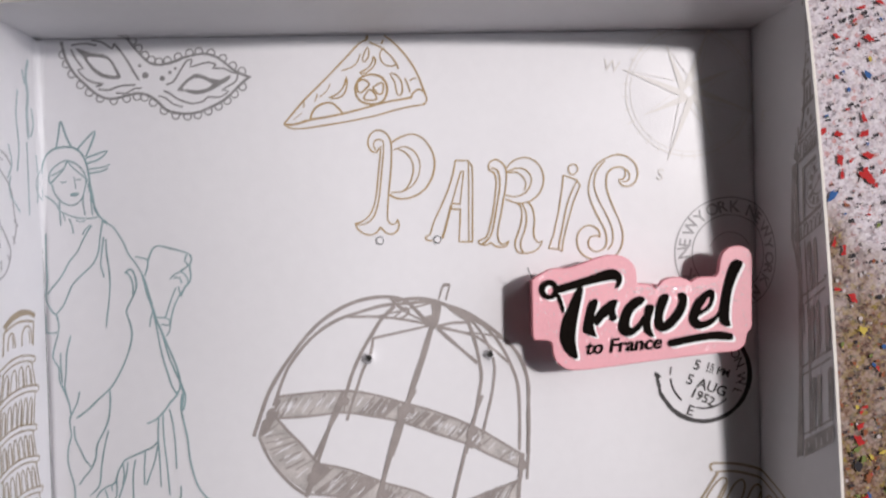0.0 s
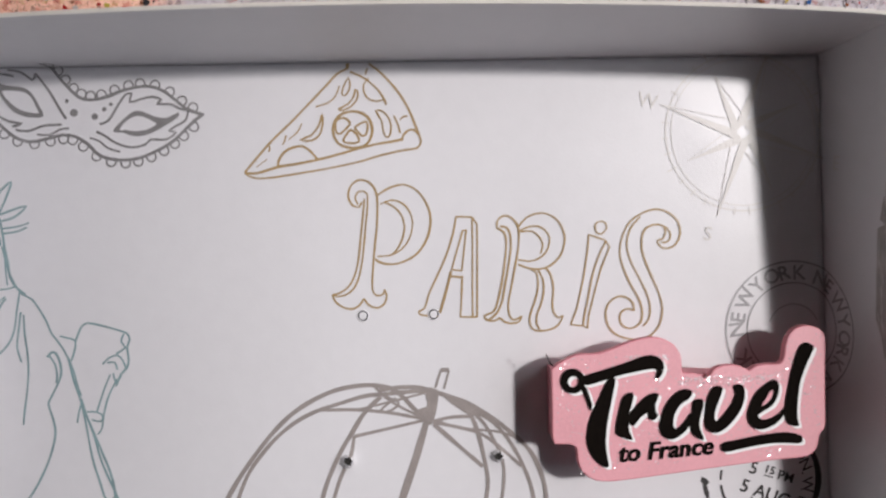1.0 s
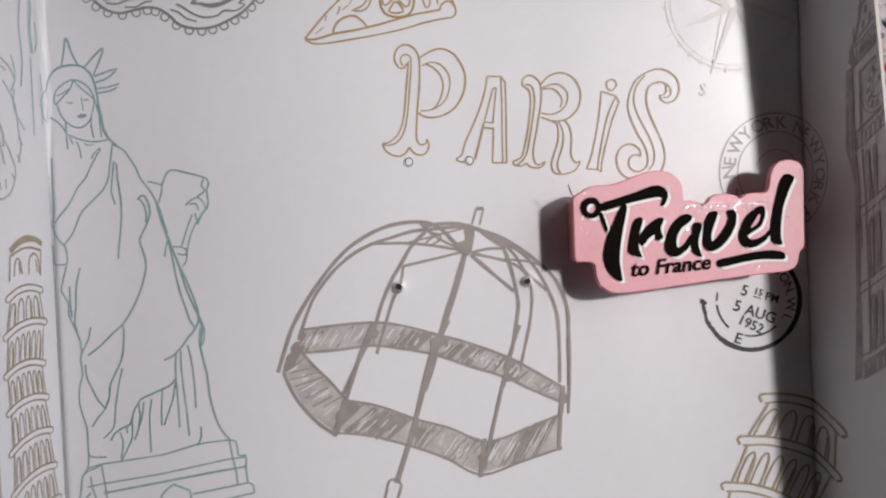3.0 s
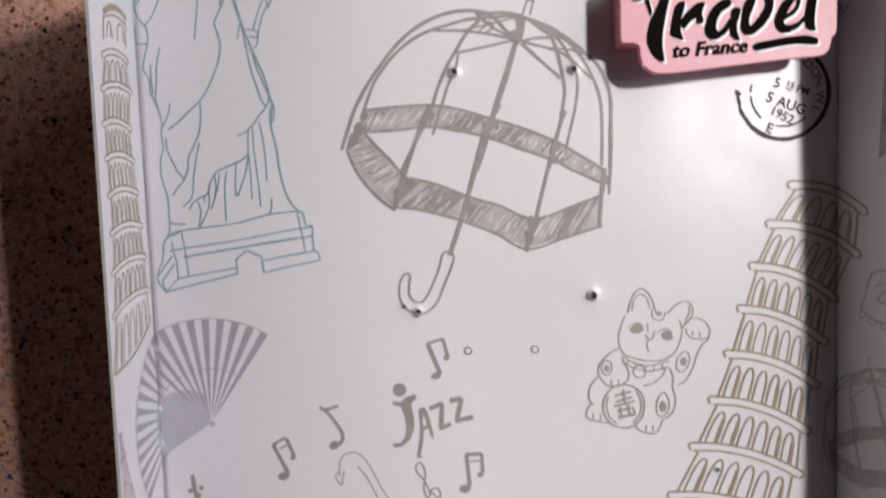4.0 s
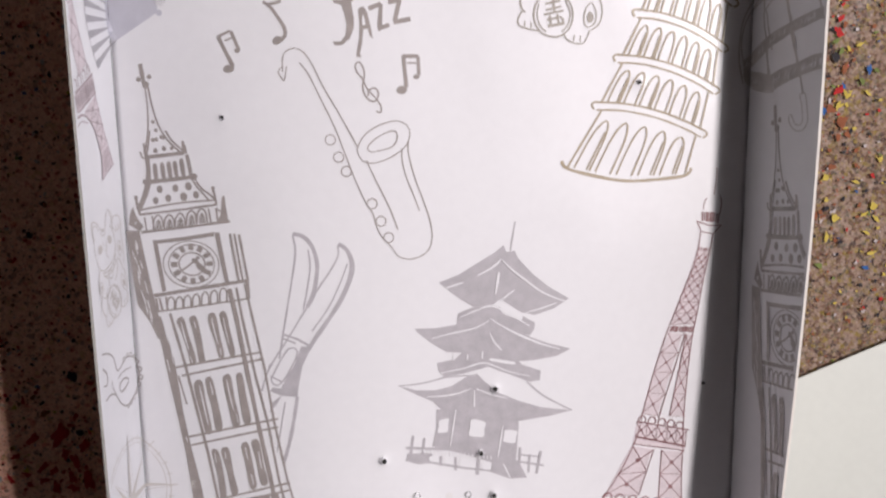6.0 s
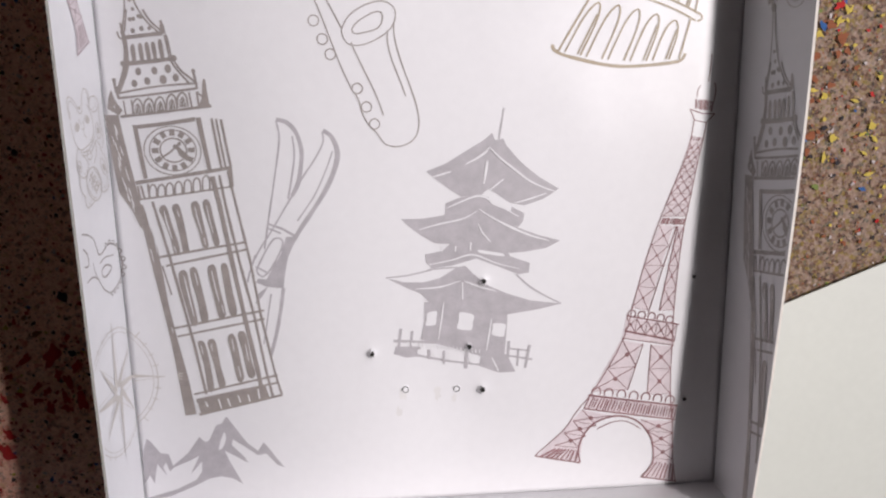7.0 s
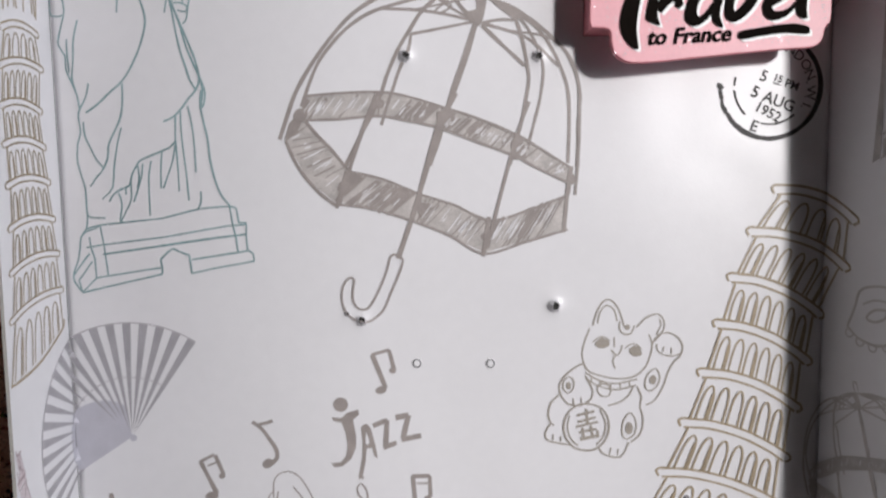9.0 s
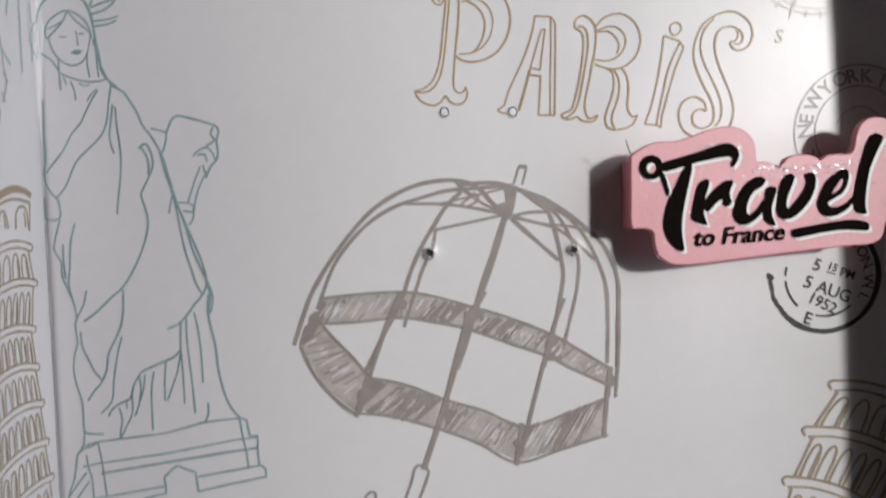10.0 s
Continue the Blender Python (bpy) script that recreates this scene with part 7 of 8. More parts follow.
    pen.bare(0.43, -135.2, -342.6, -134, -349.6)
    pen.bare(0.43, -132.9, -351.2, -132.2, -360.5)
    pen.bare(0.43, -135.1, -358.2, -134.1, -364.2)
    pen.bare(0.43, -132, -389.7, -131.6, -393.1)
    pen.bare(0.43, -128.7, -397.2, -128.2, -400.1)
    pen.area(-149, -296, -145, -296, -140.5, -318, -137.3, -338, -136.5, -346, -138.5, -348, -142, -339, -146.8, -331, -148.6, -312)
    for k in range(34):
        x, y = -146.5 + 0.27 * k + pen.rng.uniform(-2, 1.6), -300 - 2.4 * k
        if y > -338 or k % 2:
            pen.bare(pen.rng.uniform(0.3, 0.6), x, y, x + 0.5, y - 2.2, x + 0.9, y - 4.2)
    pen.done(label)


def draw_pocket_knife_drawing():
    pen = Pen("pocket_knife_drawing", LILAC_INK, base)
    pen.line(0.81, -72.7, -299.1, -71.7, -306.8, -73.3, -317.2, -76.4, -332.9, -79.4, -347.6, -81.8, -359.8)
    pen.line(1.89, -72.7, -298.6, -67.9, -300, -63.8, -304.9, -61.7, -313.5, -62.7, -322.6, -64.4, -329.2, -67.3, -334.5)
    pen.line(0.81, -65.7, -306.4, -65.1, -314.7, -66.8, -325.2, -69.2, -335.8)
    pen.line(0.81, -51.6, -304.6, -51.6, -309.8, -55.9, -317.5, -61.5, -325.3, -67.3, -334.5, -71.6, -341.1, -77.5, -350.4, -83.9, -359.7, -87.8, -366.5)
    pen.line(2.15, -51.3, -304.1, -47.5, -306.7, -45, -313.8, -46.4, -321.7, -51.4, -332.2, -58.5, -342.7, -64.3, -350.7, -67.7, -356.1)
    pen.line(0.67, -47.3, -313.8, -50.9, -322.9, -56.8, -334.7, -65.4, -346.6)
    pen.line(1.08, -79.4, -347.6, -72.2, -350.5, -66.6, -354.2, straight=True)
    pen.line(0.81, -80.1, -349.5, -73.6, -352.4, straight=True)
    pen.area(-71.1, -354.1, -66, -354.2, -70.9, -364.2, -73.1, -373.9, -73.9, -379.5, -76.6, -379.4, -81.9, -378.6, -87.1, -376.2, -85.7, -374.3, -81.7, -375, -78.7, -369.5, -74.3, -362.8)
    pen.line(0.81, -77, -355, -73.8, -355.1, -73.2, -358.7, -79.2, -369.5, -83.7, -373.5, -86.2, -370.7, -85.2, -367.9, -80.7, -359.8, closed=True)
    pen.line(0.81, -86.6, -368.4, -81.5, -371.4, straight=True)
    pen.line(1.62, -73.9, -379.5, -75.9, -390.7, -78.5, -402, -82, -413.5)
    pen.line(0.67, -80, -382.1, -85.1, -407.6, straight=True)
    pen.area(-81.4, -378.6, -84.4, -383.3, -87.9, -387.4, -86.2, -381.8)
    pen.line(0.81, -86.2, -362.4, -89.4, -370.6, -91.1, -376.1)
    pen.done('pale grey drawing of an open pocket knife')


def draw_pagoda_drawing():
    pen = Pen("pagoda_drawing", LILAC_INK, base)
    pen.area(-3.1, -324.2, 6.4, -320.6, 17.2, -314.2, 24.8, -309.8, 28.8, -306.5, 30.2, -309.9, 34.2, -309.2, 35.9, -312.9, 43, -320.8, 51.3, -327.7, 61.6, -334, 54.2, -338.7, 44.5, -341.8, 37.6, -340.3, 30.7, -335.4, 26.9, -333.2, 23.9, -335.8, 13.7, -336.9, 7.5, -332.7, 2.2, -328.6)
    pen.bare(0.81, 0.3, -326.9, 9, -324.4)
    pen.bare(1.08, 15.8, -321.1, 21.2, -318.5, 25.8, -315.4, 27.5, -313.1)
    pen.bare(1.08, 27.7, -313.3, 32.1, -317.9, 38.9, -323.4, 47.2, -329.8, 55.5, -333.8, 59.4, -335)
    pen.bare(1.35, 26.6, -319.7, 25.8, -324.5, 24.7, -330.7)
    pen.bare(0.81, 34.3, -328.7, 27.4, -334)
    pen.bare(0.81, 39.5, -340.6, 47.3, -338.6, 55.6, -336)
    pen.area(5.4, -346.3, 6.1, -339.8, 12.9, -337.2, 22.5, -335.8, 33.5, -339.6, 44.6, -345.7, 44, -349.5, 41.8, -352.3, 30.7, -348.6, 22.4, -344.8, 14.2, -346.5)
    pen.bare(1.08, 6.9, -342, 14.3, -338.9, 22.5, -336.6, 30.7, -340.4, 41.8, -347.3)
    pen.gap(27.4, -336.7, 32.4, -338.8, 37.6, -341.4, 37.9, -344.1, 32.9, -342.6, 28, -340.3)
    pen.line(0.81, 32.1, -309.2, 34.5, -295, straight=True)
    pen.area(-15.8, -347.1, -4.9, -347.1, 6, -345.5, 14.2, -346.5, 22.5, -342.6, 30.7, -347, 41.8, -352.8, 51.6, -356.7, 62.7, -359.8, 55.9, -363.3, 44.7, -365, 37.7, -365.3, 27.9, -363.1, 19.6, -361.4, 8.5, -360, 0.3, -359.4, -6.5, -355.1, -11.8, -350.8)
    pen.bare(0.81, -7, -352.3, 3.2, -349.8, 14.2, -347.6, 21.4, -344)
    pen.bare(1.08, 22.2, -342.9, 28, -346.9, 36.3, -351.5, 47.4, -356.6, 57.3, -359.7)
    pen.bare(0.81, 21.9, -350.3, 23.8, -354.5, 27.9, -359.4)
    pen.area(-4.5, -364.9, 4.4, -363.2, 8.6, -359.1, 19.6, -360.6, 36.3, -364.4, 37.7, -367, 47.6, -370.7, 47.1, -375.6, 42, -376.3, 30.7, -371.6, 20.9, -367.6, 8.4, -370.9, -1.3, -372, -4, -369.1)
    pen.bare(0.81, -2.7, -370, 8.4, -368.1, 19, -365.6, 30.7, -370.2, 42, -373.4)
    pen.bare(0.81, 3.9, -360.1, 3.8, -363.7)
    pen.bare(0.81, 10.7, -360.9, 10.4, -363.7)
    pen.bare(0.81, 18.2, -359.4, 17.9, -363.3)
    pen.gap(21.8, -363.2, 27.9, -364.2, 34.1, -365.5, 34.3, -366.9, 27.9, -365.9, 22.3, -364.6)
    pen.line(0.67, -24, -376.1, -13.8, -375.3, -4.1, -373.3, -1.3, -372.3)
    pen.area(-24, -376.1, -15.3, -378.6, -5.6, -379, 2.8, -377, 11.2, -371.8, 15.3, -371.1, 19.5, -375.5, 26.5, -381.5, 36.4, -386.1, 47.8, -390, 63.8, -392.3, 53.5, -394.6, 36.4, -396.9, 22.2, -394.9, 8.1, -390.9, -3, -389.1, -7.1, -384.6, -14, -381.5)
    pen.line(0.81, 40.6, -376.2, 47.7, -382.8, 56.3, -388.3, 63.8, -392.3)
    pen.line(0.81, -4.1, -373.3, 0.1, -372.3, 11.2, -371.8)
    pen.bare(0.81, -9.8, -382.2, 2.7, -381.5, 12.5, -378.7)
    pen.bare(0.81, 14.7, -378.8, 22.3, -381.9, 30.7, -384.5)
    pen.bare(0.81, 13.9, -379.6, 13.8, -388.2)
    pen.area(-5.3, -389, 8.2, -389.5, 36.4, -396.3, 36.4, -400.7, 35, -418.5, 24.9, -419.5, 13.5, -415.2, -7.6, -408.4, -5.5, -399.1)
    pen.gap(-4, -394.8, 0.8, -393.8, 0.5, -397.3, 0.1, -400.8, -4.9, -401.2, -4.3, -398)
    pen.gap(12.3, -394.8, 19.4, -396.6, 18.8, -400.3, 18.2, -404.4, 10.8, -403.2, 11.7, -399.2)
    pen.gap(29.3, -401.3, 35.5, -402.1, 35, -405.4, 34.4, -408.6, 28.4, -407.2, 29, -404.2)
    pen.bare(0.81, 4.5, -389.3, 1.4, -408.7)
    pen.bare(0.81, 28.4, -398.9, 25.8, -415.7)
    pen.line(1.35, -21.1, -408.7, 2.2, -410.5, 22.1, -415.5, straight=True)
    pen.line(1.08, -21.3, -415.2, -7.8, -417.2, 7.8, -420.9, 23.5, -423.4, straight=True)
    pen.line(1.35, -17.3, -402.4, -19, -414.7, straight=True)
    pen.line(1.35, -11.7, -403.8, -12.8, -414.1, straight=True)
    pen.line(1.35, -3.5, -413.9, -3.6, -419.2, straight=True)
    pen.line(1.35, 4.1, -414.8, 4, -422.2, straight=True)
    pen.line(1.62, 15.8, -416.2, 15.1, -425.1, straight=True)
    pen.area(-20.4, -411.7, -7.7, -412.2, -7.8, -417.2, -14.9, -417.8, -21, -415.5)
    pen.area(23.5, -415, 36.5, -418.5, 40.8, -427.8, 32.1, -428, 22, -423.9)
    pen.line(1.08, 35, -418.5, 49.5, -421.5, straight=True)
    pen.line(1.35, 37.3, -411.1, 36.5, -423, straight=True)
    pen.line(1.08, 42.2, -415.2, 41.7, -424.8, straight=True)
    pen.line(1.35, 48, -413.6, 45.8, -425.9, straight=True)
    pen.line(0.81, 36.4, -414.9, 46.6, -416.5, straight=True)
    pen.bare(0.81, 28.7, -419.7, 32.1, -427.4)
    pen.hatch(0.54, (-7.6, -408.4), (25, -415.6), (25, -412.1), (-7.5, -404.9), 2.15)
    for k in range(20):
        x, y = -14 + 1.9 * k, -409.2 - 0.30 * k
        pen.bare(0.62, x, y, x + 0.1, y - 1.1, x + 0.2, y - 2.2)
    for x, y, w in ((-9, -413.5, 3.2), (-1.6, -414.6, 4.2), (6.4, -416.4, 6.0), (17.5, -419.2, 4.0)):
        pen.gap(x, y, x + w, y - w * 0.18, x + w - 0.3, y - w * 0.18 - 2.6, x - 0.2, y - 2.5)
    pen.done('solid grey print of a three-storey pagoda')


def draw_lattice_tower_drawing(pen=None, label='rose-brown drawing of an iron lattice tower'):
    pen = pen or Pen("lattice_tower_drawing", ROSE_INK, base)
    pen.line(0.51, 135.4, -270.8, 135.2, -277.3, 134.5, -283.8)
    pen.line(0.51, 129.1, -291.1, 129.5, -287.7, 130.7, -285.6)
    pen.line(0.51, 137.6, -284.3, 138.4, -287.8, 137.7, -293.6)
    pen.hatch(0.81, (127.7, -291.6), (137.6, -293), (137.4, -298.4), (128.6, -296.9), 1.08)
    pen.line(0.51, 126.1, -296.9, 128.6, -302.2, straight=True)
    pen.line(0.51, 138.6, -299.2, 134.6, -303.4, straight=True)
    pen.line(0.51, 126.1, -296.9, 132.4, -299.1, 138.6, -299.2, straight=True)
    pen.line(0.51, 128.6, -302.2, 134.6, -303.4, straight=True)
    pen.line(0.51, 128.3, -302.2, 127.4, -309.7, straight=True)
    pen.line(0.51, 134.6, -303.4, 133.6, -310.4, straight=True)
    pen.hatch(0.67, (127.4, -309.7), (133.6, -310.7), (133.2, -312.5), (126.9, -311.9), 1.08)
    pen.line(0.51, 127.4, -309.7, 125.6, -318.4, 121.4, -329.3, 116.3, -343, 111.3, -357, 106.3, -374, 101.3, -394.3, 98, -409.1, 90.6, -425.4, 80.7, -441.8, 73.5, -450.8, 66.3, -461.5, 51.5, -475)
    pen.line(0.51, 133.6, -310.4, 131, -324, 128.5, -340.5, 125.7, -357.4, 123.9, -377.5, 122.9, -398.1, 122.9, -416.1, 122.9, -434.5, 123.6, -447, 125.3, -462.9, 126.1, -479.1, 128.4, -493.9)
    pen.lattice(0.38, 7, (126.7, -313, 121.4, -329.3, 114.6, -349.2), (130.4, -313, 125.1, -329.3, 121.5, -349.3))
    pen.lattice(0.38, 7, (130.4, -313, 125.1, -329.3, 121.5, -349.3), (132.9, -313.1, 130.2, -329.5, 127, -349.5))
    pen.hatch(0.81, (114.7, -349.7), (126.8, -350.6), (126.1, -354), (113.7, -353.1), 1.08)
    pen.lattice(0.40, 4, (113.1, -353.6, 106.3, -374, 100.4, -395.7), (121.5, -354.4, 115.8, -374.3, 109.3, -397.6))
    pen.lattice(0.40, 4, (122.4, -354.4, 118.8, -374.4, 115.2, -397.8), (126.1, -354.6, 124, -374.6, 123.2, -398.1))
    pen.line(0.51, 122.1, -354.4, 109.4, -399, straight=True)
    pen.line(0.51, 122.7, -354.5, 115.2, -397.8, straight=True)
    pen.lace(0.65, 2.42, -1, 98, -400.1, 111.9, -402.4, 126, -405.9)
    pen.line(0.81, 98, -400.1, 126, -405.9, straight=True)
    pen.line(1.08, 97.4, -408.1, 124.3, -414.6, straight=True)
    pen.line(0.51, 96.1, -412, 123.9, -417, straight=True)
    pen.lattice(0.40, 5, (98, -400.7, 111.9, -403.6, 124.8, -406.2), (97.4, -407.5, 110.8, -411.1, 124.3, -414.3))
    pen.lattice(0.46, 2, (96.1, -412.6, 88.6, -428.3, 80.7, -440.3), (107.4, -415.5, 104.1, -427.5, 100.1, -440.3))
    pen.lattice(0.46, 2, (111.6, -416.2, 111, -429.3, 110.7, -443.3), (123.6, -417.3, 123, -429.9, 123.4, -443.9))
    pen.line(0.51, 107.4, -415.5, 100.1, -440.3, straight=True)
    pen.line(0.51, 111.6, -416.2, 110.7, -443.3, straight=True)
    pen.lace(0.70, 2.96, -1, 79.8, -441.8, 101.8, -445.3, 127.7, -449.7)
    pen.line(1.08, 79.3, -442.4, 127.7, -450.7, straight=True)
    pen.line(0.81, 76.8, -449.7, 126.6, -458.5, straight=True)
    pen.hatch(0.67, (79.3, -443), (127.1, -451.3), (126.6, -457.9), (77.1, -449.4), 1.48)
    pen.line(0.92, 75.7, -480.2, 74.6, -473, 76.8, -465.2, 82.7, -458.2, 91.6, -454.9, 99.1, -455.2, 106.8, -458.8, 113.3, -467.1, 115.2, -475.2, 114.9, -483.3, 109.7, -490.5)
    pen.line(0.51, 84.3, -461.4, 93.2, -457.8, 100.7, -458.2, 107.9, -462.7)
    pen.lattice(0.46, 3, (76.2, -450.3, 69.2, -459.4, 61.9, -469.8), (91.6, -454.2, 79.8, -462.2, 74.9, -471.8))
    pen.lattice(0.46, 3, (107.7, -457.3, 113.3, -467.1, 115.4, -480.1), (125.4, -459.1, 125.9, -469.4, 126.9, -481.7))
    pen.hatch(0.92, (62, -471.1), (74.9, -473), (75.7, -480.2), (53, -476), 1.62)
    pen.hatch(0.81, (115.4, -481.7), (127, -483.7), (128.4, -493.9), (109.7, -490.5), 1.35)
    pen.line(0.81, 51.5, -475.3, 75.7, -480.5, straight=True)
    pen.line(0.81, 109, -490.5, 129.1, -494.3, straight=True)
    pen.done(label)
    pen = Pen(pen.name.replace("drawing", "shading"), ROSE_TINT, pen.parent, pen.place)
    pen.area(127.2, -310, 133.5, -310.6, 131, -324, 127.2, -349.6, 114.8, -349.2, 121.4, -329.3)
    pen.area(113.4, -353.4, 120.6, -354.2, 109, -397.6, 100.6, -395.8, 106.3, -374)
    pen.area(122.8, -354.6, 126, -354.6, 123.4, -377, 123.2, -398, 115.6, -397.6)
    pen.area(97.8, -401, 125, -406.4, 124.2, -416.6, 96.2, -411.8)
    pen.area(95.6, -413, 106.6, -415.4, 99.6, -440, 81.4, -440.2)
    pen.area(112, -416.4, 123.2, -417.4, 123, -443.6, 111, -443)
    pen.area(79.2, -443, 127, -451.2, 126.6, -458.2, 77, -449.6)
    pen.area(76, -450.4, 91, -454.2, 82.4, -458.6, 77, -465, 75.2, -480, 53, -475.6, 66.3, -461.5)
    pen.area(107.4, -457.4, 125.4, -459.2, 126.4, -481, 128.4, -493.6, 110, -490.2, 115, -482.4, 115, -474, 112.6, -466)
    pen.done("pale rose tint inside the lattice tower drawing")


def draw_mountain_drawing():
    pen = Pen("mountain_drawing", LILAC_INK, base)
    pen.area(-149, -463.9, -146.2, -455, -144.2, -456.6, -140.1, -462.9, -136.1, -463.7, -134.4, -470.2, -126.4, -463.6, -120.2, -455.1, -117.6, -458, -115.4, -457.2, -111.4, -449.2, -108.6, -448.5, -106.1, -444.7, -101.9, -451.2, -96.9, -459.1, -91.6, -464, -88.5, -459.5, -85.9, -462.8, -82.1, -469.1, -78.7, -474, -82.3, -472.2, -87.5, -465.7, -91.8, -466.4, -98.4, -461.2, -103.7, -457.2, -104.5, -460.2, -98.8, -466.7, -96.8, -470.5, -103, -466.4, -108.3, -463.1, -106, -469.4, -102.4, -477.3, -100.4, -482.1, -105.3, -478.7, -110.8, -477.2, -116.5, -478.1, -125.2, -482.2, -136.8, -486.9, -148.9, -488.6, -147.9, -487.1, -133.7, -483.3, -123.5, -478.6, -120.3, -474.1, -119.9, -468.6, -126, -475, -121, -465.4, -126.8, -468.2, -133.9, -470.9, -136.1, -473.2, -137.9, -468.2, -139.4, -470.6, -137.9, -475.3, -142.1, -468.9, -143.3, -473.4, -144.4, -479.5, -146.2, -474.8, -149.4, -479.3, -149.1, -476.2)
    pen.gap(-107.6, -453, -107, -456.4, -109, -461.5, -111, -462.3, -109.8, -457.5)
    pen.done('solid grey print of snow-capped mountains')


def draw_small_mask_drawing():
    pen = Pen("small_mask_drawing", GREY_INK, wall_l)
    pen.line(0.67, -185.5, -344.7, -179.3, -346.2, -174.5, -349.5, -171.6, -356.2, -165.1, -354.9, -159.5, -353.4, -152.3, -356, -149.8, -360.5, -148.7, -364.6, -151, -371.1, -157.5, -374.5, -164.3, -375.4, -170.9, -371.7, -174.5, -367, -179.7, -364.5, -185.7, -365.6)
    pen.lace(0.54, 1.35, -1, -165.1, -354.9, -159.5, -353.4, -152.3, -356, -149.8, -360.5, -148.7, -364.6, -151, -371.1, -157.5, -374.5, -164.3, -375.4)
    pen.line(0.67, -186.1, -351, -182.6, -354.1, -182.8, -358.9, -186.5, -358.6)
    pen.line(0.81, -170.5, -363.6, -165.2, -362.1, -160, -364.3, -164.5, -366.7, -169.6, -366.9, closed=True)
    pen.line(0.54, -171.4, -360.1, -166.1, -358.6, -156.6, -359.2)
    pen.line(0.54, -178.1, -358.7, -177.4, -362.6, -173.7, -368.5)
    pen.done('small grey mask drawing on the side wall')


def draw_small_statue_drawing():
    pen = Pen("small_statue_drawing", WALL_TEAL, wall_l)
    pen.line(1.6, -156.3, 75.7, -158.3, 68.9, -157.3, 61.1, -158.4, 54.5, -157.8, 44.1)
    pen.line(0.9, -155.1, 56.6, -153.9, 50.2, -156.1, 45.1)
    pen.line(0.8, -159.1, 42.4, -159, 29.6, -159, 13.5)
    pen.line(0.8, -152.6, 38.1, -151.9, 29.1, -152.8, 18.4)
    pen.line(1.1, -160.8, 70.7, -159.2, 65.5)
    pen.line(0.9, -164.5, 62, -166, 52, -164.8, 40, -166.5, 30)
    pen.line(0.8, -171, 28, -172, 24.5, -171, 20, -165.4, 14.4)
    pen.line(0.8, -172, 40, -170, 33, -173, 27)
    pen.done('pale teal statue drawing on the side wall')


def draw_small_stamp_drawing():
    pen = Pen("small_stamp_drawing", STAMP_GREY, wall_l)
    pen.line(0.69, -179, 37.4, -173.7, 35.4, -170.3, 31.8)
    pen.line(0.57, -178, 29.8, -173.6, 25.9, -170.6, 21.5, -169.5, 13.5, -168.4, 8.5, -170.7, 2)
    pen.line(0.92, -184.8, 15.4, -181.9, 9.2, -179.2, 0.7)
    pen.line(1.15, -182, 15, -179.5, 11.6, -179.3, 6.7)
    pen.line(0.69, -178.3, 8.8, -175.1, 4.4, -172.6, -1.4, -176.4, -8.9, -184, -11.9, -189.1, -10.9)
    pen.line(0.57, -184.5, 31.9, -179.3, 34.4, -175.8, 33.4)
    pen.line(0.69, -186.3, -6.1, -185.1, -8.9, straight=True)
    pen.line(0.69, -182.7, -5.3, -181.9, -8.5, straight=True)
    pen.line(0.69, -178.9, -4.2, -178.9, -7.8, straight=True)
    pen.line(0.69, -175, -2.1, -173.6, -3.9, straight=True)
    pen.line(0.69, -171.2, 5, -169.5, 2.2, straight=True)
    pen.line(0.69, -169.7, 11.4, -167.6, 8.7, straight=True)
    pen.done('worn grey stamp print on the side wall')


def draw_side_mask_drawing():
    pen = Pen("side_mask_drawing", SIDE_INK, wall_r)
    pen.line(1.01, 161.4, -156.2, 164.2, -148.9, 166.4, -141.6, 171.9, -139.2, 179.9, -138, 183.7, -130.3, 185.4, -123.7, 189.4, -121.3)
    pen.line(1.01, 161.4, -156.2, 166.5, -160.1, 174.7, -161.4, 181.2, -157.9, 186.2, -150, 189.3, -145.6)
    pen.lace(0.61, 2.03, 1, 161.4, -156.2, 166.5, -160.1, 174.7, -161.4, 181.2, -157.9, 186.2, -150)
    pen.line(1.01, 169.3, -151.6, 172.5, -148.1, 177.3, -147.7, 176.8, -150.5, 172.5, -152.7, closed=True)
    pen.line(0.76, 178.6, -154.3, 183.7, -147.6)
    pen.line(0.76, 167.8, -146.6, 172, -144.5, 177.3, -144.3)
    pen.line(0.76, 184.9, -130.4, 186.2, -136.3, 185.4, -139.6)
    pen.done('grey mask drawing on the shaded side wall')


for draw in (draw_pizza_drawing, draw_paris_lettering, draw_umbrella_drawing, draw_mask_drawing, draw_statue_drawing, draw_statue_robe_drawing, draw_cat_figure_drawing, draw_jazz_lettering, draw_music_note_drawing, draw_music_note_drawing_b, draw_music_note_drawing_c, draw_music_note_drawing_d, draw_treble_clef_drawing, draw_saxophone_drawing, draw_clock_tower_drawing, draw_pocket_knife_drawing, draw_pagoda_drawing, draw_lattice_tower_drawing, draw_mountain_drawing, draw_small_mask_drawing, draw_small_statue_drawing, draw_small_stamp_drawing, draw_side_mask_drawing):
    draw()

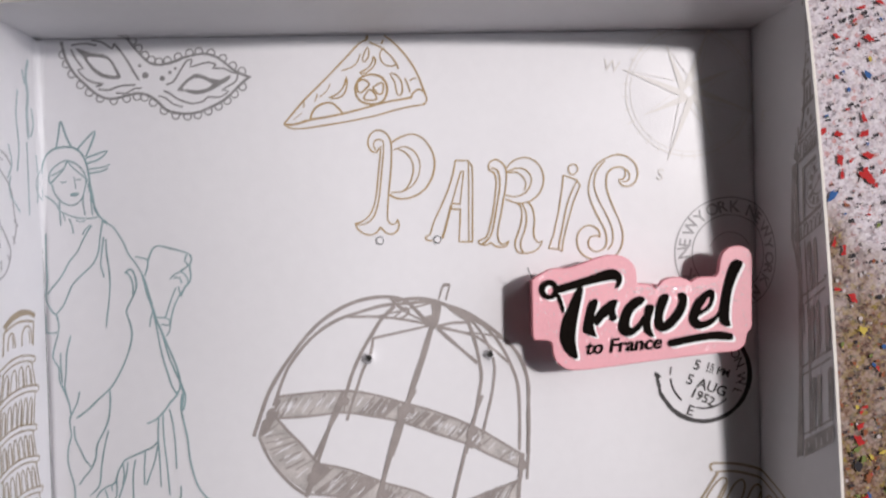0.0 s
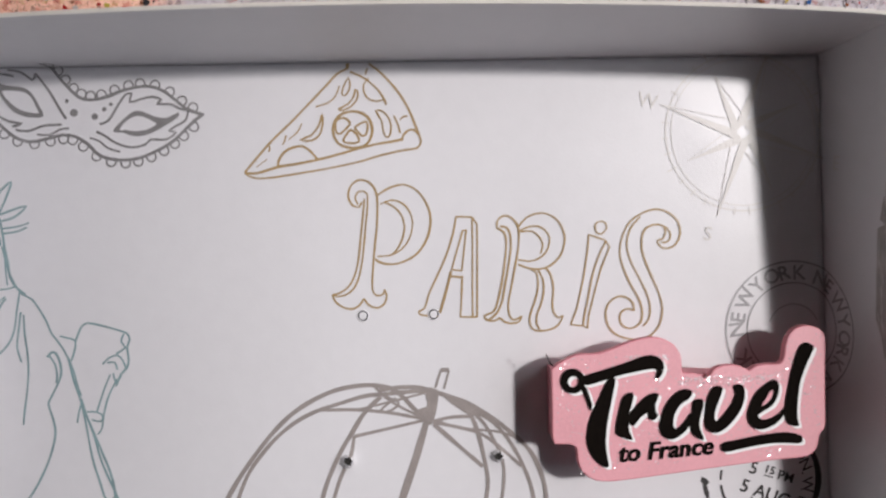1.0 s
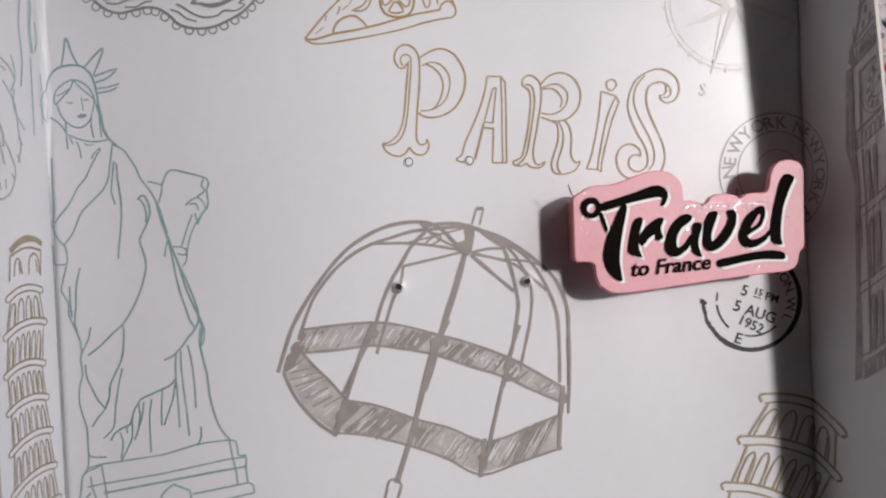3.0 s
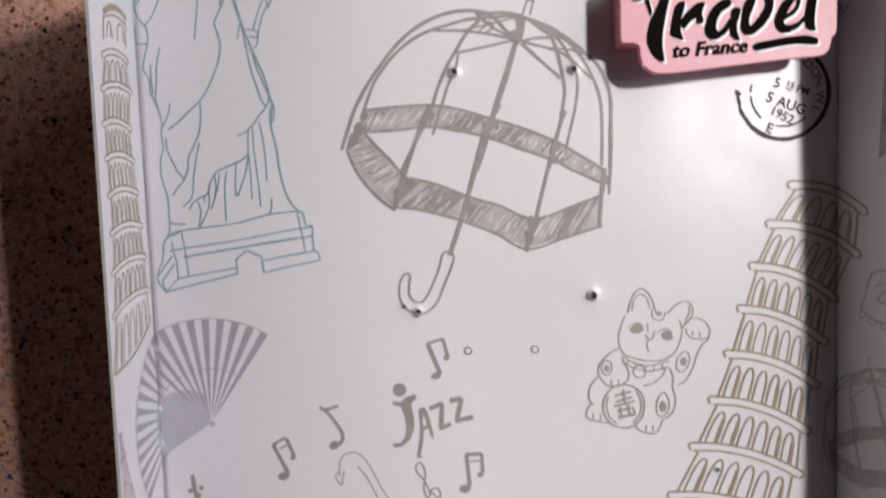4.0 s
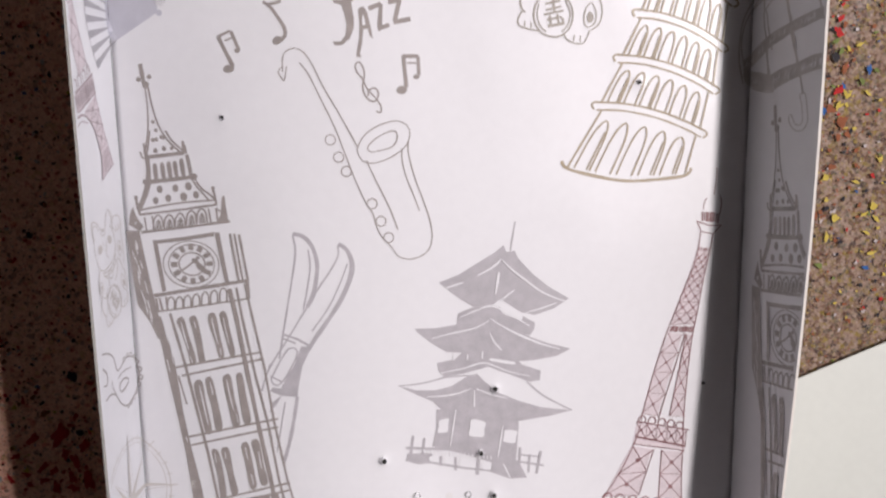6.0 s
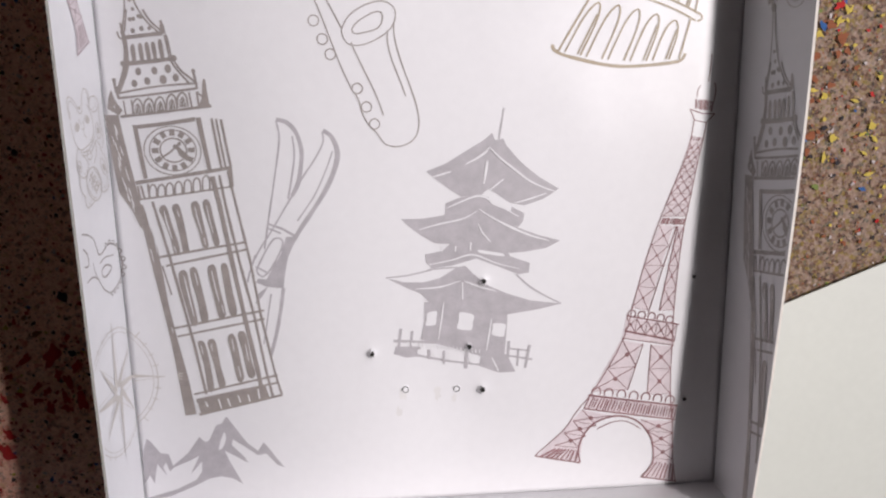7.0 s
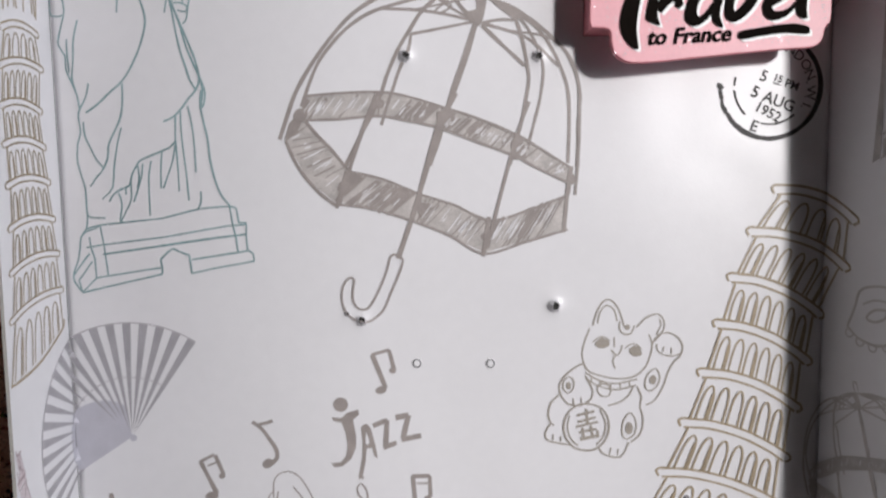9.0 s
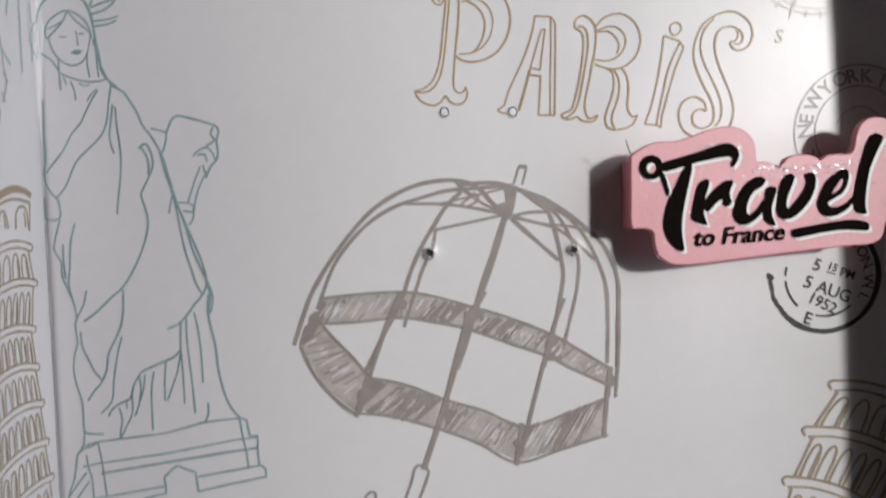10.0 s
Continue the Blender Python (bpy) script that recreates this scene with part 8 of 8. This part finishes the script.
# the same drawings again on the walls: turned, scaled and shifted over the fold (a, b, across, c, d, ahead)
draw_clock_tower_drawing(Pen("side_clock_tower_drawing", PALE_INK, wall_r, move=(0.8383, -0.0312, 0.27465, -0.0434, 1.1469, 0.00381)), "grey clock tower drawing on the shaded side wall")
draw_clock_tower_drawing(Pen("end_clock_tower_drawing", PALE_INK, wall_r, move=(0.5430, 0.1182, 0.29061, 0.2237, 0.8272, 0.30170)), "grey clock tower drawing on the far part of the side wall")
draw_umbrella_drawing(Pen("side_umbrella_drawing", SIDE_INK, wall_r, move=(0.4508, -0.3037, 0.15219, 0.3037, 0.4508, -0.17331)), "grey umbrella drawing on the shaded side wall")
draw_lattice_tower_drawing(Pen("small_lattice_tower_drawing", WALL_ROSE, wall_l, move=(0.6046, -0.3083, -0.38784, 0.5180, 0.8825, 0.10568)), "pale rose-brown lattice tower drawing on the side wall")
draw_cat_figure_drawing(Pen("small_cat_drawing", WALL_FAINT, wall_l, move=(0.6402, -0.3986, -0.28097, 0.3986, 0.6402, -0.21941)), "faint cat figurine drawing on the side wall")



def prism(bm, pts, z0, z1, bevel):
    """An upright plate with a rounded upper edge over an outline."""
    n = len(pts)
    mid = sum(pts, Vector((0, 0))) / n
    rows = []
    area = sum(pts[i].x * pts[(i + 1) % n].y - pts[(i + 1) % n].x * pts[i].y for i in range(n))
    sign = 1 if area > 0 else -1
    for z, inset in ((z0, 0.0), (z1 - bevel, 0.0), (z1 - bevel * 0.3, bevel * 0.3), (z1, bevel)):
        row = []
        for i in range(n):
            d = (pts[(i + 1) % n] - pts[i - 1]).normalized()
            q = pts[i] + Vector((-d.y, d.x)) * inset * sign
            row.append(bm.verts.new((q.x, q.y, z)))
        rows.append(row)
    for a, b in zip(rows, rows[1:]):
        for i in range(n):
            f = bm.faces.new((a[i], a[(i + 1) % n], b[(i + 1) % n], b[i]))
            f.material_index = 1
    top, low = bm.faces.new(rows[-1]), bm.faces.new(rows[0])
    bmesh.ops.triangulate(bm, faces=[top, low])
    bmesh.ops.recalc_face_normals(bm, faces=bm.faces)


SIGN_TOP = 0.0155
GLITTER = material("glitter_flake", (0.92, 0.88, 0.89), 0.18, metal=0.35, vary=0.05)

# ---------------------------------------------------------------- the raised sign

def travel_sign():
    """A die-cut pink foam sign on a foam block, lettered in black with white edges."""
    thing = tagged(new("travel_sign"), "raised pink glitter foam sign lettered Travel to France in black", "sign")
    thing.location = (0.0938, -0.0314, 0.0)
    block = bmesh.new()
    corners = [(-42.9, 11.9), (-43.1, -11.2), (46.2, -10.6), (46.4, 6.8)]
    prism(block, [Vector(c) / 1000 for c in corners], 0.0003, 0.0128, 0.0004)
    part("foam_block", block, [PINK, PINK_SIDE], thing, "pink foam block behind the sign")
    plate = bmesh.new()
    upper = (-44.1, 13.1, -41.5, 15.0, -37.6, 16.9, -34.5, 17.5, -29.3, 17.5, -24.0, 19.0, -18.7, 20.9, -13.4, 22.1, -9.0, 22.0, -4.7, 20.1, -2.0, 16.5, -1.6, 12.2, -1.3, 10.3, 1.2, 10.2, 4.2, 9.4, 5.9, 8.1, 7.3, 8.7, 8.8, 10.9, 11.9, 12.2, 16.3, 12.2, 19.5, 11.1, 20.7, 10.3, 23.1, 11.8, 27.0, 12.2, 30.9, 12.2, 32.4, 14.4, 32.9, 17.9, 34.4, 21.7)
    lower = (37.2, 23.9, 40.8, 24.4, 44.4, 23.3, 46.3, 20.9, 46.6, 18.3, 46.2, 12.2, 45.9, 1.7, 45.7, -8.6, 44.6, -10.4, 43.6, -11.8, 43.2, -13.9, 42.3, -16.5, 39.5, -18.5, 35.0, -19.0, 27.8, -19.4, 10.0, -20.9, -7.7, -22.6, -21.8, -23.9, -28.8, -24.0, -32.2, -23.0, -35.3, -20.4, -36.6, -16.6, -36.9, -12.9, -39.2, -11.5, -42.8, -11.4, -44.5, -9.9, -44.5, 1.7, -44.4, 11.7)
    edge = upper + lower
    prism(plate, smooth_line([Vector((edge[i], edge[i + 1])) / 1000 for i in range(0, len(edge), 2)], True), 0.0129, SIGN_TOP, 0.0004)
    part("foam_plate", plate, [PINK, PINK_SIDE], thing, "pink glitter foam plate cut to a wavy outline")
    for name, ink, dx, dy, rise, label in (("white_edge", WHITE, 1.1, -0.9, 0.0, "white printed edge of the lettering"), ("lettering", BLACK, 0.0, 0.0, 0.0003, "black brush lettering")):
        pen = Pen(name, ink, thing, lambda u, v, l, dx=dx, dy=dy, rise=rise: Vector((u + dx / 1000, v + dy / 1000, SIGN_TOP + rise + l)))
        pen.area(-34.2, 10.3, -28.5, 12.0, -20.6, 14.2, -13.6, 16.4, -10.1, 16.1, -7.7, 13.8, -8.1, 10.7, -9.6, 8.8, -10.6, 8.7, -9.9, 11.1, -10.9, 12.0, -15.5, 11.5, -22.5, 10.2, -24.6, 9.6, -31.3, 7.8, -33.9, 7.7, curved=True)
        pen.area(-26.0, 9.3, -23.7, 9.2, -25.4, 1.0, -26.8, -5.8, -27.4, -11.8, -26.8, -17.0, -26.7, -19.1, -28.6, -19.0, -31.7, -16.0, -33.5, -11.6, -33.3, -7.3, -31.9, -2.2, -29.3, 2.9, curved=True)
        pen.area(-34.8, 7.9, -33.1, 6.5, -31.8, 2.1, -31.5, 0.9, -32.2, -0.8, -33.2, 2.2, -34.8, 6.2, curved=True)
        pen.area(-21.5, 3.1, -19.2, 4.7, -17.8, 3.8, -18.6, 0.7, -19.8, -3.5, -19.6, -7.9, -18.6, -10.7, -21.4, -10.0, -24.0, -8.5, -23.7, -5.1, -22.7, -0.8, curved=True)
        pen.area(-19.8, -3.0, -16.7, 0.7, -13.1, 3.6, -10.8, 4.2, -9.6, 3.5, -10.9, 0.4, -10.6, -2.2, -10.0, -3.1, -11.6, -4.7, -13.3, -3.8, -13.3, -2.1, -15.9, -3.7, -18.1, -6.2, -19.5, -5.3, curved=True)
        pen.area(-7.4, -10.8, -9.6, -8.3, -8.9, -3.1, -6.1, 2.0, -2.5, 4.8, 0.2, 5.0, 1.5, 3.8, 0.1, 1.7, -2.6, 0.1, -4.7, -3.3, -5.1, -6.7, -3.8, -7.6, -1.0, -5.2, 0.8, -2.6, 1.2, -5.2, -1.2, -8.6, -4.7, -10.9, curved=True)
        pen.area(1.8, 1.3, 4.6, 1.6, 5.1, -0.2, 3.7, -4.5, 3.6, -7.9, 4.9, -11.3, 3.5, -11.4, 1.1, -9.6, 0.5, -6.9, 1.2, -2.6, curved=True)
        pen.area(6.2, 1.5, 8.1, 5.2, 10.3, 5.8, 11.5, 4.8, 10.3, 1.3, 8.7, -2.9, 9.0, -5.9, 11.4, -3.9, 14.1, -0.6, 15.7, 2.9, 15.0, 5.5, 17.0, 6.1, 18.7, 4.8, 18.6, 1.0, 16.7, -3.3, 13.0, -7.5, 9.8, -9.4, 7.1, -9.3, 5.4, -7.1, 5.4, -2.8, curved=True)
        pen.area(19.8, -2.5, 22.2, 2.6, 25.9, 5.9, 28.6, 7.1, 30.2, 5.8, 29.9, 2.3, 28.0, -1.1, 24.7, -3.1, 22.9, -4.4, 24.3, -5.8, 27.3, -5.4, 30.4, -3.8, 31.9, -2.1, 31.5, -4.7, 28.2, -7.7, 23.7, -9.1, 20.7, -7.8, 19.5, -5.1, curved=True)
        pen.area(37.5, 17.7, 39.4, 18.9, 41.5, 18.1, 42.2, 17.0, 39.9, 12.4, 37.5, 6.4, 36.3, -0.6, 36.1, -5.8, 36.6, -8.1, 34.6, -8.3, 32.5, -6.9, 31.9, -3.9, 32.8, 2.2, 34.4, 9.1, 36.0, 14.3, curved=True)
        pen.area(11.1, -12.9, 15.6, -12.1, 24.5, -10.7, 32.6, -10.2, 37.0, -11.4, 37.5, -12.8, 36.6, -14.0, 28.0, -13.6, 19.0, -14.7, 11.9, -15.9, 10.5, -14.6, curved=True)
        pen.ring(2.4, -37.5, 8.9, 2.9)
        if name == "lettering":
            pen.text("to France", -23.4, -17.7, 7.9, turn=2.7, slant=0.24, bold=0.2, spacing=1.02)
        pen.done(label)
    thread = bmesh.new()
    rings = []
    for k in range(9):
        q = k / 8
        at = Vector((-0.0430 - 0.0030 * q, 0.0135 + 0.0045 * q - 0.0010 * math.sin(math.pi * q), 0.0128 + 0.0030 * q))
        rings.append([thread.verts.new(at + Vector((0.00020 * math.cos(a * 1.2566), 0.00020 * math.sin(a * 1.2566), 0))) for a in range(5)])
    for a, b in zip(rings, rings[1:]):
        for k in range(5):
            thread.faces.new((a[k], a[(k + 1) % 5], b[(k + 1) % 5], b[k]))
    part("loose_thread", thread, BLACK, thing, "short dark loose thread", smooth=True)
    flakes = bmesh.new()
    rng = random.Random(21)
    for k in range(1700):
        x, y = rng.uniform(-43, 45) / 1000, rng.uniform(-22, 23) / 1000
        if k > 1100:
            x = rng.uniform(-20, 32) / 1000
            y = (0.0088 if x > -0.003 else 0.0165) - abs(rng.gauss(0, 0.0026))
        if not (-0.0193 + 0.06 * x < y < (0.0165 if x < -0.006 else 0.0095 if x < 0.032 else 0.022)) or (abs(x) > 0.036 and y < -0.009):
            continue
        r, t1, t2 = rng.uniform(0.00008, 0.00028), rng.uniform(-0.35, 0.35), rng.uniform(-0.25, 0.5)
        turned = Matrix.Translation((x, y, SIGN_TOP + 0.0001)) @ Euler((t1, t2, rng.uniform(0, 6))).to_matrix().to_4x4()
        flakes.faces.new([flakes.verts.new(turned @ Vector((r * math.cos(a * 1.047), r * math.sin(a * 1.047), 0))) for a in range(6)])
    tagged(part("glitter", flakes, GLITTER, thing), "bright glitter flakes on the pink foam", kind="stuff")
    pen = Pen("letter_counter", PINK, thing, lambda u, v, l: Vector((u, v, SIGN_TOP + 0.0006 + l)))
    pen.area(24.1, -1.3, 25.8, 1.4, 27.3, 3.6, 28.0, 3.4, 27.4, 1.2, 25.7, -0.5, curved=True)
    pen.done()


travel_sign()



leaning_tower()
leaning_tower(Pen("small_leaning_tower_drawing", SAND_INK, wall_l, move=(0.5648, -0.1899, -0.27379, 0.2676, 0.6006, -0.01849)), "sand-coloured leaning tower drawing on the side wall")
pen = Pen("small_tower_crown_drawing", SAND_INK, wall_l)
pen.line(2.3, -178.5, -29.4, -175.3, -27.2, -171, -25.4, -166.5, -24.7, -161.5, -25.2, -157.9, -26.8)
pen.line(0.8, -178.6, -31.0, -172, -28.6, -166, -28.0, -158.9, -29)
pen.line(0.8, -158.9, -29, -159.5, -34, -159.9, -38.4)
pen.line(0.7, -167.5, -37.6, -167.2, -33, -165.4, -30.7, -163.3, -30.2, -161.4, -31.4, -160.7, -34, -160.5, -37.6)
pen.line(0.6, -162.2, -37, -162.2, -34, -162.8, -32.2)
pen.line(0.7, -176.8, -38, -176.2, -34, -174.6, -31.8, -172.8, -32.6, -171.7, -37.4)
pen.line(0.6, -173.2, -37.2, -173.4, -34, -174.0, -33)
pen.line(0.8, -178.8, -31, -179.8, -39.6)
pen.done("top storey and roof of the small tower drawing")
folding_fan()
compass_rose("compass_drawing", GLARE_WASHED_INK, base, 122.0, 59.1, 27.5, -19.0, (("W", 180, 7.0), ("S", 268, 7.0), ("E", 0, 7.0)), "faint sand-coloured compass rose, ink lightened as if by glare")
compass_rose("small_compass_drawing", WALL_FAINT, wall_l, -167.4, -422.3, 29.8, 0.0, (("E", 0, 5.0),), "faint compass rose across the fold of the lining")
city_stamp()
dated_stamp()
for x, y in ((-11.7, -0.7), (12.4, -1.0), (-15.6, -170.0), (13.8, -170.6), (-15.9, -434.9), (10.4, -436.1)):
    ring_cut(x, y)
for x, y, r, way in HOLES:
    torn_hole(x, y, r, way)


def smudge(x, y, rx, ry, seed):
    """A faint rubbed stain with a ragged outline."""
    pen = Pen("smudge_shading", SMUDGE)
    rng = random.Random(seed)
    pts = []
    for i in range(16):
        a, k = i * math.pi / 8, rng.uniform(0.55, 1.15)
        pts += [x + rx * k * math.cos(a), y + ry * k * math.sin(a)]
    pen.area(*pts, curved=True)
    pen.done("faint brown rubbed stain on the lining")


for k, (x, y, rx, ry) in enumerate(((-17.0, -437.0, 2.4, 4.0), (0.5, -438.0, 2.0, 4.5), (-19.5, -447.0, 1.6, 3.0), (9.0, -441.0, 1.6, 2.4))):
    smudge(x, y, rx, ry, k)
